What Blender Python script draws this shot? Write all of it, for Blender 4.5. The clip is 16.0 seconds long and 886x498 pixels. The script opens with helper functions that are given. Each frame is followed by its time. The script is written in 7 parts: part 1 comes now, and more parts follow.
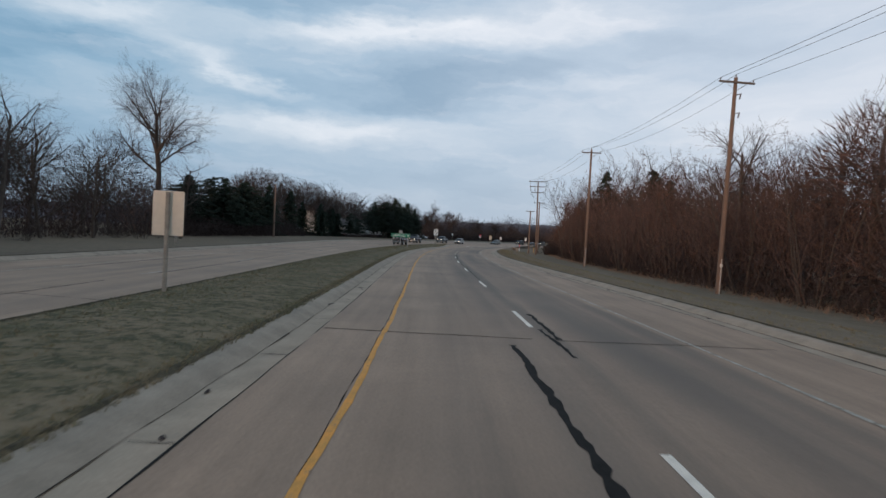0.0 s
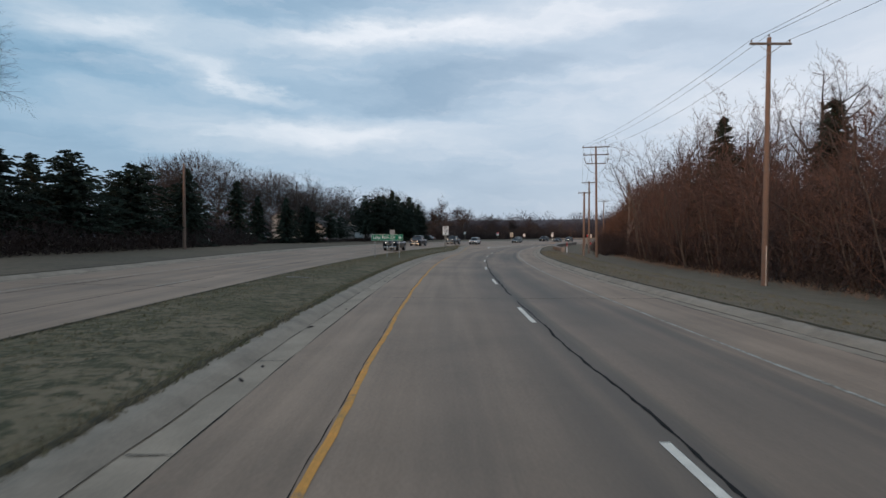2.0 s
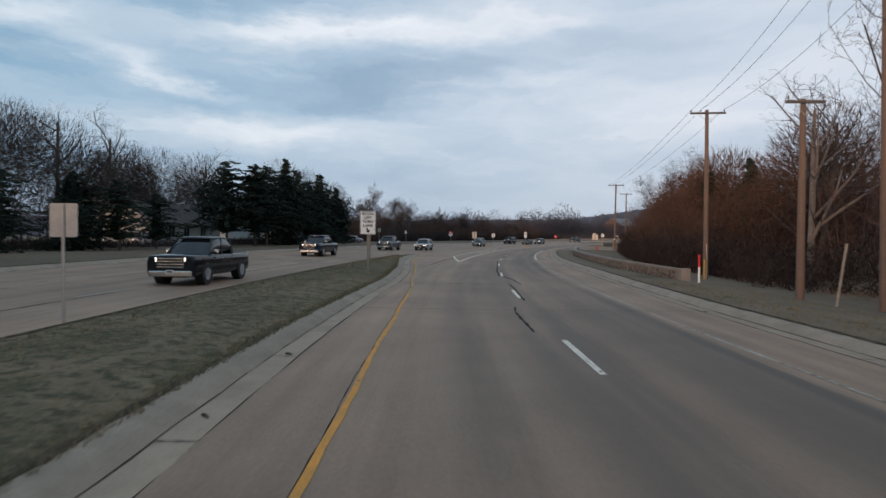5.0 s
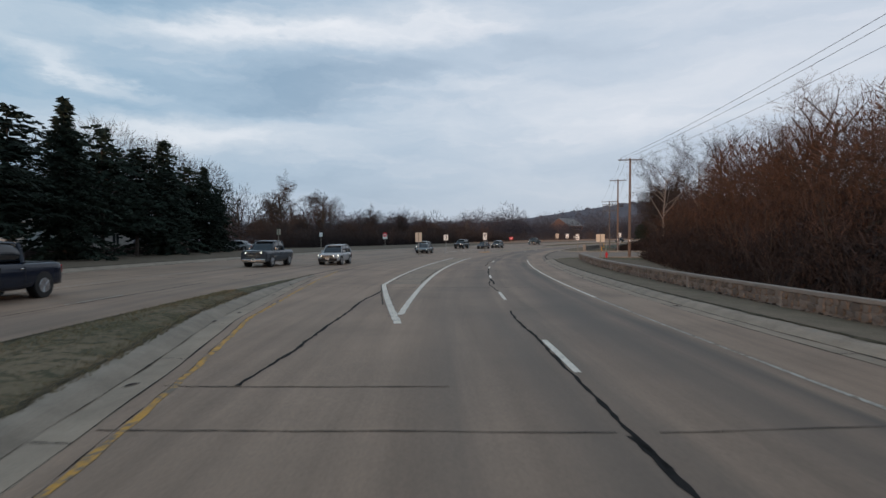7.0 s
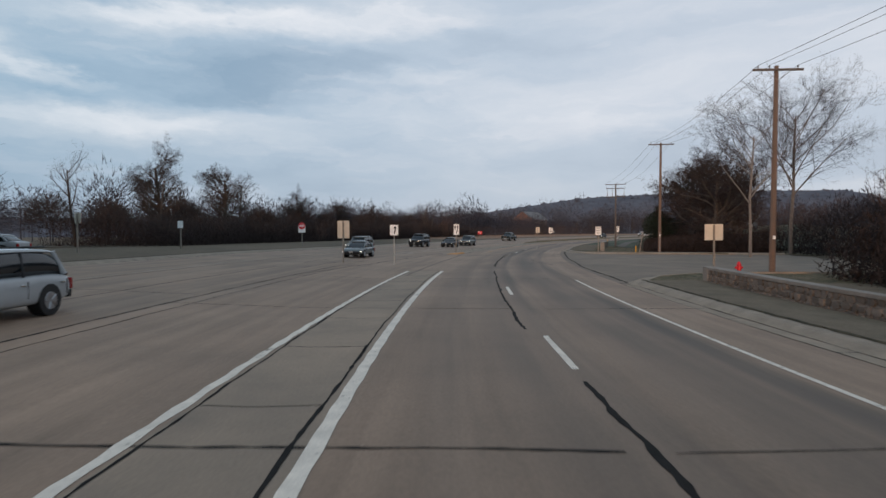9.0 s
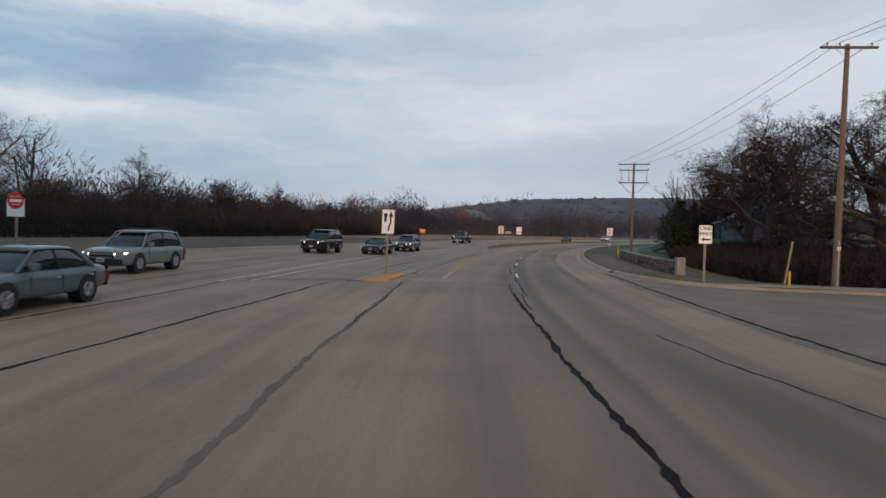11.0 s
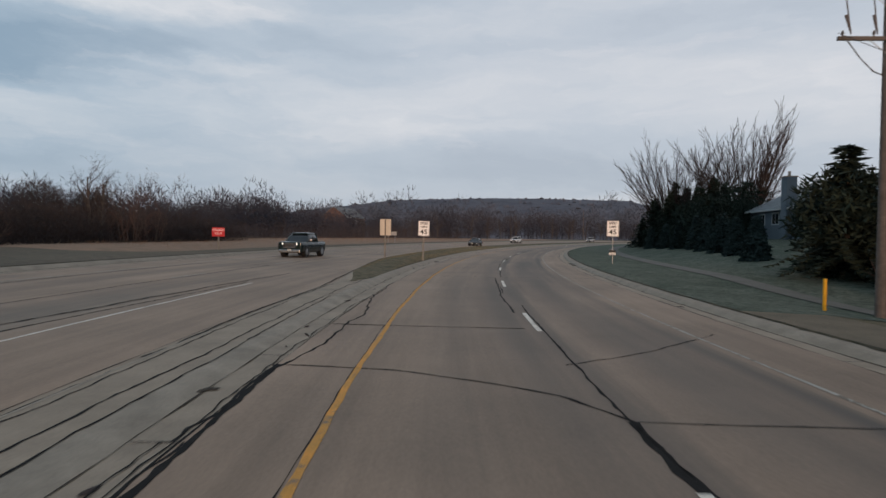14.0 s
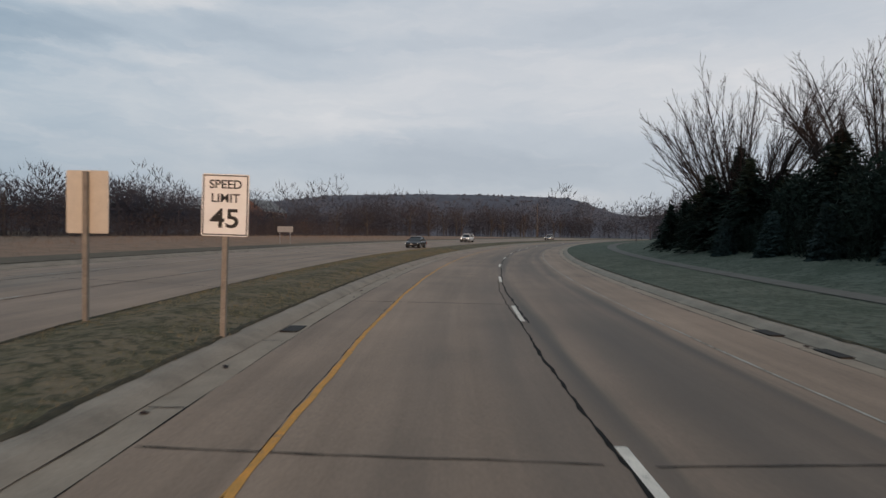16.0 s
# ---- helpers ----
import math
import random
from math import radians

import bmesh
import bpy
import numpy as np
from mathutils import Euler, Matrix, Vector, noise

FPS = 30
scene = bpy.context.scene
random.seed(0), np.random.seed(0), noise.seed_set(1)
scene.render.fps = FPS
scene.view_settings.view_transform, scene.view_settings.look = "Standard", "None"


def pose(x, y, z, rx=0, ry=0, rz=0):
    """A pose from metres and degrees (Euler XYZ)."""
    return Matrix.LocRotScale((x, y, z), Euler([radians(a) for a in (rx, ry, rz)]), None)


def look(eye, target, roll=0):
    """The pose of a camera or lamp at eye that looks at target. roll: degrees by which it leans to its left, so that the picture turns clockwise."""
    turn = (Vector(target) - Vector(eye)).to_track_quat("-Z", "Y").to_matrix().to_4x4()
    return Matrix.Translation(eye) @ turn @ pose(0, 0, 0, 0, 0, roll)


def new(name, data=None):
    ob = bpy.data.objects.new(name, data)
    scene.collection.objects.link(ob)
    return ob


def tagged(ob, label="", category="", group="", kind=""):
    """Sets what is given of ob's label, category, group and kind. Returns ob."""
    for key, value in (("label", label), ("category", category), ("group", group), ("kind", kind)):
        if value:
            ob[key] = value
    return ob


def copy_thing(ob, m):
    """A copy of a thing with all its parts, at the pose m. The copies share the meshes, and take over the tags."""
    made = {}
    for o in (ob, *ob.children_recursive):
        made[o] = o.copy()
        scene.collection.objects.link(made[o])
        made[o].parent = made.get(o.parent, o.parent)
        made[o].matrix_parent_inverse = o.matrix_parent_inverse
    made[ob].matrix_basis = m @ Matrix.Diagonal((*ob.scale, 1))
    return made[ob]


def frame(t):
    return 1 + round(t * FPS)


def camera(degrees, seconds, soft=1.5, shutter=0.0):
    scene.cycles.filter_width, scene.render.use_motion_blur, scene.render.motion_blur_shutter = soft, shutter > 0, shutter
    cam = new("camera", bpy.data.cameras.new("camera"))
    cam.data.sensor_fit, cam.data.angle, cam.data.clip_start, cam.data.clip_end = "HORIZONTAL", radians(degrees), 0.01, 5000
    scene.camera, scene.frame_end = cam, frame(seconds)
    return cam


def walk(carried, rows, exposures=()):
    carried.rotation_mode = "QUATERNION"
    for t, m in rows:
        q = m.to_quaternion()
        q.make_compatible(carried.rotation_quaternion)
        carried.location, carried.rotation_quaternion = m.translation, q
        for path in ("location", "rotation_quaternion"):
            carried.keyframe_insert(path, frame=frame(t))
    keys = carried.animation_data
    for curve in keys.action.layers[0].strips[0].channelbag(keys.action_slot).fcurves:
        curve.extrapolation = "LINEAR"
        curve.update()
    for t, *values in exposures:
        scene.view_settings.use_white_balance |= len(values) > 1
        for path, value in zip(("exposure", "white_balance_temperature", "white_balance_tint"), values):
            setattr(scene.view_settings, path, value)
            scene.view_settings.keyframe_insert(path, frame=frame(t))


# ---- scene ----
PATH = [
    (0.0, (1.184, 0.031, 2.201), (1.089, 10.029, 2.033), 2.84),
    (0.5, (1.057, 9.034, 2.244), (0.851, 19.031, 2.101), 1.65),
    (1.0, (0.746, 18.104, 2.287), (0.516, 28.099, 2.077), 1.42),
    (1.5, (0.435, 27.388, 2.332), (0.193, 37.384, 2.164), 0.89),
    (2.0, (0.154, 36.595, 2.378), (-0.098, 46.591, 2.199), 0.18),
    (2.5, (-0.076, 45.431, 2.422), (-0.256, 55.428, 2.283), 0.02),
    (3.0, (-0.211, 54.495, 2.467), (-0.280, 64.493, 2.290), 0.09),
    (3.5, (-0.451, 63.587, 2.511), (-0.332, 73.585, 2.336), 0.17),
    (4.0, (-0.533, 72.717, 2.554), (-0.200, 82.710, 2.381), 0.25),
    (4.5, (-0.436, 81.838, 2.596), (0.135, 91.821, 2.426), 0.33),
    (5.0, (-0.141, 90.905, 2.638), (0.685, 100.869, 2.470), 0.41),
    (5.5, (0.355, 99.869, 2.680), (1.438, 109.809, 2.514), 0.49),
    (6.0, (1.389, 108.691, 2.722), (2.762, 118.595, 2.574), 0.54),
    (6.5, (2.552, 118.013, 2.767), (4.201, 127.875, 2.581), 0.39),
    (7.0, (3.917, 126.897, 2.809), (5.789, 136.720, 2.692), -0.38),
    (7.5, (5.565, 135.911, 2.853), (7.624, 145.696, 2.721), -0.48),
    (8.0, (7.369, 144.719, 2.890), (9.570, 154.472, 2.692), -0.50),
    (8.5, (9.319, 153.558, 2.925), (11.714, 163.265, 2.715), -0.60),
    (9.0, (11.377, 162.622, 2.960), (14.004, 172.268, 2.746), -0.15),
    (9.5, (13.736, 171.864, 2.996), (16.614, 181.438, 2.779), 0.29),
    (10.0, (16.378, 181.108, 3.035), (19.520, 190.599, 2.814), 0.74),
    (10.5, (19.264, 190.183, 3.080), (22.679, 199.579, 2.855), 1.18),
    (11.0, (22.336, 198.924, 3.124), (26.022, 208.217, 2.895), 1.63),
    (11.5, (25.716, 207.268, 3.168), (29.733, 216.424, 3.003), 1.39),
    (12.0, (29.451, 215.564, 3.212), (33.749, 224.592, 3.121), 0.99),
    (12.5, (33.228, 223.725, 3.267), (37.756, 232.638, 3.037), 1.16),
    (13.0, (37.145, 231.448, 3.320), (42.034, 240.169, 3.111), 1.07),
    (13.5, (41.457, 239.113, 3.374), (46.701, 247.625, 3.168), 0.60),
    (14.0, (46.059, 246.606, 3.428), (51.606, 254.925, 3.272), 0.78),
    (14.5, (50.981, 254.029, 3.497), (56.792, 262.166, 3.337), 0.66),
    (15.0, (56.280, 261.322, 3.580), (62.283, 269.317, 3.410), 0.12),
    (15.5, (61.492, 268.260, 3.660), (67.681, 276.112, 3.477), 0.35),
    (16.0, (66.842, 275.116, 3.740), (73.243, 282.796, 3.542), 0.73),
]

cam = camera(74.1, 16.0, soft=1.5, shutter=0.14)
walk(cam, [(t, look(eye, target, roll)) for t, eye, target, roll in PATH],
     exposures=[(0.0, 0.08, 6400, 10), (3.0, 0.14, 6400, 10), (6.5, 0.05, 6440, 10), (11.0, -0.02, 6520, 10), (14.0, -0.11, 6640, 10), (16.0, -0.14, 6800, 10)])

# ---- world and sun: overcast dawn, low warm light from behind the road user ----
world = bpy.data.worlds.new("dawn_sky")
scene.world = world
world.use_nodes = True


def node(tree, kind, inputs=None, operation="", data_type=""):
    n = tree.nodes.new(kind)
    if operation:
        n.operation = operation
    if data_type:
        n.data_type = data_type
    for k, v in (inputs or {}).items():
        n.inputs[k].default_value = v
    return n


# banks of cloud: bearing, height, half width, half height, tilt in degrees; brighter or darker
CLOUDS = (
    (-8, 18.9, 19, 1.4, 3, 0.18), (-24, 15.2, 5, 1.0, -10, 0.10), (-18, 13.4, 4, 0.7, -12, 0.13), (-34, 17.5, 6, 1.2, 0, 0.07),
    (-2, 14.8, 14, 2.6, 2, -0.12), (-10, 9.8, 15, 1.6, 0, 0.12), (2, 23.8, 16, 2.4, 2, -0.11),
    (-46, 10, 14, 7, 0, -0.08), (13, 15.2, 7, 0.8, 4, 0.12), (27, 13, 13, 4, 6, 0.05), (20, 18, 9, 1.5, 3, -0.07),
    (36, 6.8, 26, 2.0, 0, -0.07), (51, 3.4, 7, 1.0, 0, 0.11), (62, 13, 14, 4, 0, 0.03), (44, 18.5, 14, 1.6, 4, -0.06),
    (34, 10.5, 9, 0.9, 3, 0.07), (-20, 4.8, 36, 2.2, 0, -0.05),
)


def build_sky():
    tr = world.node_tree
    tr.nodes.clear()
    L = tr.links.new
    out = node(tr, "ShaderNodeOutputWorld")
    sky = node(tr, "ShaderNodeTexSky")
    sky.sky_type, sky.sun_disc, sky.sun_elevation, sky.sun_rotation = "NISHITA", False, radians(5), radians(215)
    tc = node(tr, "ShaderNodeTexCoord")
    sep = node(tr, "ShaderNodeSeparateXYZ")
    L(tc.outputs["Generated"], sep.inputs[0])
    # cloud layer in bearing and height, drawn out level, with its large banks at their bearings
    az_ = node(tr, "ShaderNodeMath", operation="ARCTAN2")
    L(sep.outputs[0], az_.inputs[0]); L(sep.outputs[1], az_.inputs[1])
    el_ = node(tr, "ShaderNodeMath", operation="ARCSINE")
    L(sep.outputs[2], el_.inputs[0])
    comb = node(tr, "ShaderNodeCombineXYZ")
    L(az_.outputs[0], comb.inputs[0]); L(el_.outputs[0], comb.inputs[1])
    warp = node(tr, "ShaderNodeTexNoise", {"Scale": 1.0, "Detail": 6.0, "Roughness": 0.62})
    mw = node(tr, "ShaderNodeMapping", {"Scale": (5.0, 14.0, 1.0)})
    L(comb.outputs[0], mw.inputs[0]); L(mw.outputs[0], warp.inputs["Vector"])
    off = node(tr, "ShaderNodeVectorMath", operation="SUBTRACT")
    off.inputs[1].default_value = (0.5, 0.5, 0.5)
    L(warp.outputs["Color"], off.inputs[0])
    sized = node(tr, "ShaderNodeVectorMath", operation="MULTIPLY")
    sized.inputs[1].default_value = (0.30, 0.085, 0.0)
    L(off.outputs[0], sized.inputs[0])
    bent = node(tr, "ShaderNodeVectorMath", operation="ADD")
    L(comb.outputs[0], bent.inputs[0]); L(sized.outputs[0], bent.inputs[1])
    mp = node(tr, "ShaderNodeMapping", {"Rotation": (0, 0, radians(3)), "Scale": (2.3, 9.5, 1.0), "Location": (0.7, 2.2, 0.0)})
    L(bent.outputs[0], mp.inputs[0])
    n1 = node(tr, "ShaderNodeTexNoise", {"Scale": 1.0, "Detail": 7.0, "Roughness": 0.56, "Distortion": 0.2})
    L(mp.outputs[0], n1.inputs["Vector"])
    soft_n = node(tr, "ShaderNodeMapRange", {"From Min": 0.0, "From Max": 1.0, "To Min": 0.28, "To Max": 0.70})
    L(n1.outputs["Fac"], soft_n.inputs[0])
    total = soft_n.outputs[0]
    for a0, e0, wa, we, tilt, amp in CLOUDS:
        mb = node(tr, "ShaderNodeMapping", {"Location": (radians(a0), radians(e0), 0), "Rotation": (0, 0, radians(tilt)), "Scale": (radians(wa), radians(we), 1.0)})
        mb.vector_type = "TEXTURE"
        L(bent.outputs[0], mb.inputs[0])
        dd = node(tr, "ShaderNodeVectorMath", operation="DOT_PRODUCT")
        L(mb.outputs[0], dd.inputs[0]); L(mb.outputs[0], dd.inputs[1])
        ng = node(tr, "ShaderNodeMath", {1: -1.0}, operation="MULTIPLY")
        L(dd.outputs["Value"], ng.inputs[0])
        ex = node(tr, "ShaderNodeMath", operation="EXPONENT")
        L(ng.outputs[0], ex.inputs[0])
        ma = node(tr, "ShaderNodeMath", {1: amp}, operation="MULTIPLY_ADD")
        L(ex.outputs[0], ma.inputs[0]); L(total, ma.inputs[2])
        total = ma.outputs[0]
    ramp = node(tr, "ShaderNodeValToRGB")
    cr = ramp.color_ramp
    cr.elements[0].position, cr.elements[0].color = 0.36, (0.165, 0.345, 0.52, 1)
    cr.elements[1].position, cr.elements[1].color = 0.66, (1.02, 1.05, 1.09, 1)
    e = cr.elements.new(0.46); e.color = (0.355, 0.53, 0.695, 1)
    e = cr.elements.new(0.56); e.color = (0.62, 0.735, 0.845, 1)
    L(total, ramp.inputs[0])
    # thin bright streaks
    mp2 = node(tr, "ShaderNodeMapping", {"Rotation": (0, 0, radians(2)), "Scale": (4.5, 30.0, 1.0), "Location": (3.1, 0.4, 0.0)})
    L(bent.outputs[0], mp2.inputs[0])
    n2 = node(tr, "ShaderNodeTexNoise", {"Scale": 1.0, "Detail": 4.0, "Roughness": 0.55, "Distortion": 0.3})
    L(mp2.outputs[0], n2.inputs["Vector"])
    r2 = node(tr, "ShaderNodeMapRange", {"From Min": 0.56, "From Max": 0.80, "To Min": 0.0, "To Max": 0.38})
    L(n2.outputs["Fac"], r2.inputs[0])
    mixs = node(tr, "ShaderNodeMix", data_type="RGBA")
    mixs.inputs[7].default_value = (0.92, 0.94, 1.0, 1)
    L(r2.outputs[0], mixs.inputs[0]); L(ramp.outputs[0], mixs.inputs[6])
    # pinker toward the east side of the road
    az = node(tr, "ShaderNodeVectorMath", operation="DOT_PRODUCT")
    az.inputs[1].default_value = (0.93, 0.36, 0.0)
    L(tc.outputs["Generated"], az.inputs[0])
    r3 = node(tr, "ShaderNodeMapRange", {"From Min": -0.15, "From Max": 0.85, "To Min": 0.0, "To Max": 0.5})
    L(az.outputs["Value"], r3.inputs[0])
    mixp = node(tr, "ShaderNodeMix", data_type="RGBA")
    mixp.inputs[7].default_value = (0.945, 0.92, 0.975, 1)
    L(r3.outputs[0], mixp.inputs[0]); L(mixs.outputs[2], mixp.inputs[6])
    # deeper blue toward the west
    r5 = node(tr, "ShaderNodeMapRange", {"From Min": -0.75, "From Max": 0.30, "To Min": 0.55, "To Max": 0.0})
    L(az.outputs["Value"], r5.inputs[0])
    mixw = node(tr, "ShaderNodeMix", data_type="RGBA")
    mixw.inputs[7].default_value = (0.30, 0.475, 0.635, 1)
    L(r5.outputs[0], mixw.inputs[0]); L(mixp.outputs[2], mixw.inputs[6])
    # low haze band
    r4 = node(tr, "ShaderNodeMapRange", {"From Min": 0.02, "From Max": 0.20, "To Min": 0.55, "To Max": 0.0})
    L(sep.outputs[2], r4.inputs[0])
    mixh = node(tr, "ShaderNodeMix", data_type="RGBA")
    mixh.inputs[7].default_value = (0.47, 0.555, 0.675, 1)
    L(r4.outputs[0], mixh.inputs[0]); L(mixw.outputs[2], mixh.inputs[6])
    b1 = node(tr, "ShaderNodeBackground", {"Strength": 0.95})
    b2 = node(tr, "ShaderNodeBackground", {"Strength": 0.05})
    L(mixh.outputs[2], b1.inputs[0]); L(sky.outputs[0], b2.inputs[0])
    add = node(tr, "ShaderNodeMixShader", {0: 0.12})
    L(b1.outputs[0], add.inputs[1]); L(b2.outputs[0], add.inputs[2])
    L(add.outputs[0], out.inputs[0])


build_sky()
sun = new("sun", bpy.data.lights.new("sun", "SUN"))
sun.data.energy, sun.data.angle, sun.data.color = 2.5, radians(10), (1.0, 0.62, 0.40)
sun.matrix_world = look((0, 0, 60), (math.sin(radians(35)) * 60, math.cos(radians(35)) * 60, 60 - 60 * math.tan(radians(5.5))))

# ---- materials ----


def mat(name, color, rough=0.85, spread=0.25, scale=6.0, fine=60.0, bump=0.15, metal=0.0, tint=None, per_object=0.0, per_island=0.0, spec=0.3):
    """A procedural surface: coarse and fine variation of the colour, with fine relief."""
    m = bpy.data.materials.new(name)
    m.use_nodes = True
    tr = m.node_tree
    L = tr.links.new
    p = tr.nodes["Principled BSDF"]
    p.inputs["Roughness"].default_value, p.inputs["Metallic"].default_value = rough, metal
    p.inputs["Specular IOR Level"].default_value = spec
    tc = node(tr, "ShaderNodeTexCoord")
    a = node(tr, "ShaderNodeTexNoise", {"Scale": scale, "Detail": 5.0, "Roughness": 0.6})
    b = node(tr, "ShaderNodeTexNoise", {"Scale": fine, "Detail": 3.0})
    L(tc.outputs["Object"], a.inputs["Vector"]); L(tc.outputs["Object"], b.inputs["Vector"])
    t = tint or tuple(c * (1 - spread) for c in color)
    lo = tuple(max(0, c - (c2 - c) * 0.6) for c, c2 in zip(color, t))
    mix = node(tr, "ShaderNodeMix", data_type="RGBA")
    mix.inputs[6].default_value, mix.inputs[7].default_value = (*lo, 1), (*t, 1)
    r = node(tr, "ShaderNodeMapRange", {"From Min": 0.3, "From Max": 0.7})
    L(a.outputs["Fac"], r.inputs[0]); L(r.outputs[0], mix.inputs[0])
    v = node(tr, "ShaderNodeMapRange", {"From Min": 0.25, "From Max": 0.75, "To Min": 1 - spread * 0.6, "To Max": 1 + spread * 0.6})
    L(b.outputs["Fac"], v.inputs[0])
    last = v.outputs[0]
    for amount, src in ((per_object, "ShaderNodeObjectInfo"), (per_island, "ShaderNodeNewGeometry")):
        if amount:
            o = node(tr, src)
            w = node(tr, "ShaderNodeMapRange", {"To Min": 1 - amount, "To Max": 1 + amount})
            L(o.outputs["Random" if src == "ShaderNodeObjectInfo" else "Random Per Island"], w.inputs[0])
            mu = node(tr, "ShaderNodeMath", operation="MULTIPLY")
            L(last, mu.inputs[0]); L(w.outputs[0], mu.inputs[1])
            last = mu.outputs[0]
    sc = node(tr, "ShaderNodeVectorMath", operation="SCALE")
    L(mix.outputs[2], sc.inputs[0]); L(last, sc.inputs["Scale"])
    L(sc.outputs[0], p.inputs["Base Color"])
    if bump:
        bp = node(tr, "ShaderNodeBump", {"Strength": bump, "Distance": 0.02})
        L(b.outputs["Fac"], bp.inputs["Height"]); L(bp.outputs[0], p.inputs["Normal"])
    return m


def glow(name, color, strength):
    m = bpy.data.materials.new(name)
    m.use_nodes = True
    p = m.node_tree.nodes["Principled BSDF"]
    p.inputs["Base Color"].default_value = (*color, 1)
    p.inputs["Emission Color"].default_value, p.inputs["Emission Strength"].default_value = (*color, 1), strength
    return m


CONCRETE = mat("concrete_pavement", (0.283, 0.194, 0.136), 0.72, 0.24, 0.22, 22, 0.2, tint=(0.218, 0.152, 0.108), spec=0.3)


def add_wear(m):
    """Soft darkened bands worn along the lanes, and mottling drawn out along the road."""
    tr = m.node_tree
    L = tr.links.new
    p = tr.nodes["Principled BSDF"]
    src = p.inputs["Base Color"].links[0].from_socket
    uv = node(tr, "ShaderNodeUVMap")
    uv.uv_map = "along_across"
    sep = node(tr, "ShaderNodeSeparateXYZ")
    L(uv.outputs[0], sep.inputs[0])
    mp = node(tr, "ShaderNodeMapping", {"Scale": (0.07, 1.5, 1.0)})
    L(uv.outputs[0], mp.inputs[0])
    nz = node(tr, "ShaderNodeTexNoise", {"Scale": 1.0, "Detail": 5.0, "Roughness": 0.6})
    L(mp.outputs[0], nz.inputs["Vector"])
    wob = node(tr, "ShaderNodeMath", {1: 0.9}, operation="MULTIPLY")
    L(nz.outputs["Fac"], wob.inputs[0])
    total = None
    for centre, half, depth in ((3.15, 1.2, 0.34), (1.6, 1.1, 0.18), (5.5, 2.0, 0.38), (6.7, 0.45, 0.30), (3.95, 0.50, 0.30), (-9.0, 0.9, 0.12), (-12.6, 0.9, 0.14)):
        sub = node(tr, "ShaderNodeMath", {1: centre - 0.45}, operation="SUBTRACT")
        L(sep.outputs[1], sub.inputs[0])
        sh = node(tr, "ShaderNodeMath", operation="SUBTRACT")
        L(sub.outputs[0], sh.inputs[0]); L(wob.outputs[0], sh.inputs[1])
        ab = node(tr, "ShaderNodeMath", operation="ABSOLUTE")
        L(sh.outputs[0], ab.inputs[0])
        r = node(tr, "ShaderNodeMapRange", {"From Min": 0.0, "From Max": half, "To Min": depth, "To Max": 0.0})
        r.interpolation_type = "SMOOTHSTEP"
        L(ab.outputs[0], r.inputs[0])
        if total is None:
            total = r.outputs[0]
        else:
            ad = node(tr, "ShaderNodeMath", operation="ADD")
            L(total, ad.inputs[0]); L(r.outputs[0], ad.inputs[1])
            total = ad.outputs[0]
    mott = node(tr, "ShaderNodeMapRange", {"From Min": 0.3, "From Max": 0.7, "To Min": 1.2, "To Max": 0.8})
    L(nz.outputs["Fac"], mott.inputs[0])
    sc = node(tr, "ShaderNodeVectorMath", operation="SCALE")
    L(src, sc.inputs[0]); L(mott.outputs[0], sc.inputs["Scale"])
    dark = node(tr, "ShaderNodeMix", data_type="RGBA")
    dark.inputs[7].default_value = (0.108, 0.086, 0.070, 1)
    # the bands come and go along the road
    ml = node(tr, "ShaderNodeMapping", {"Scale": (0.045, 0.35, 1.0), "Location": (4.0, 1.0, 0.0)})
    L(uv.outputs[0], ml.inputs[0])
    nl = node(tr, "ShaderNodeTexNoise", {"Scale": 1.0, "Detail": 3.0, "Roughness": 0.5})
    L(ml.outputs[0], nl.inputs["Vector"])
    gain = node(tr, "ShaderNodeMapRange", {"From Min": 0.32, "From Max": 0.68, "To Min": 0.8, "To Max": 2.5})
    L(nl.outputs["Fac"], gain.inputs[0])
    fac = node(tr, "ShaderNodeMath", operation="MULTIPLY")
    fac.use_clamp = True
    L(total, fac.inputs[0]); L(gain.outputs[0], fac.inputs[1])
    L(fac.outputs[0], dark.inputs[0]); L(sc.outputs[0], dark.inputs[6])
    L(dark.outputs[2], p.inputs["Base Color"])


add_wear(CONCRETE)
ASPHALT = mat("worn_grey_asphalt", (0.215, 0.166, 0.126), 0.85, 0.2, 0.5, 25, 0.15, tint=(0.165, 0.13, 0.10))
THIN = mat("thin_winter_turf", (0.175, 0.138, 0.100), 0.95, 0.3, 0.9, 16, 0.6, tint=(0.135, 0.112, 0.08), spec=0.1)
DIRT = mat("dirt_in_joints", (0.07, 0.056, 0.044), 0.95, 0.3, 3, 30, 0.2, spec=0.1)
GUTTER = mat("gutter_concrete", (0.315, 0.245, 0.182), 0.85, 0.22, 0.9, 25, 0.2, per_object=0.05)
KERBM = mat("kerb_concrete", (0.300, 0.245, 0.190), 0.88, 0.25, 1.3, 30, 0.25, per_object=0.06)
TAR = mat("tar_sealant", (0.020, 0.018, 0.017), 0.9, 0.3, 4, 40, 0.2, spec=0.1)
STAIN = mat("tyre_darkened_concrete", (0.150, 0.116, 0.088), 0.85, 0.22, 0.9, 18, 0.1, tint=(0.180, 0.138, 0.104), spec=0.2)


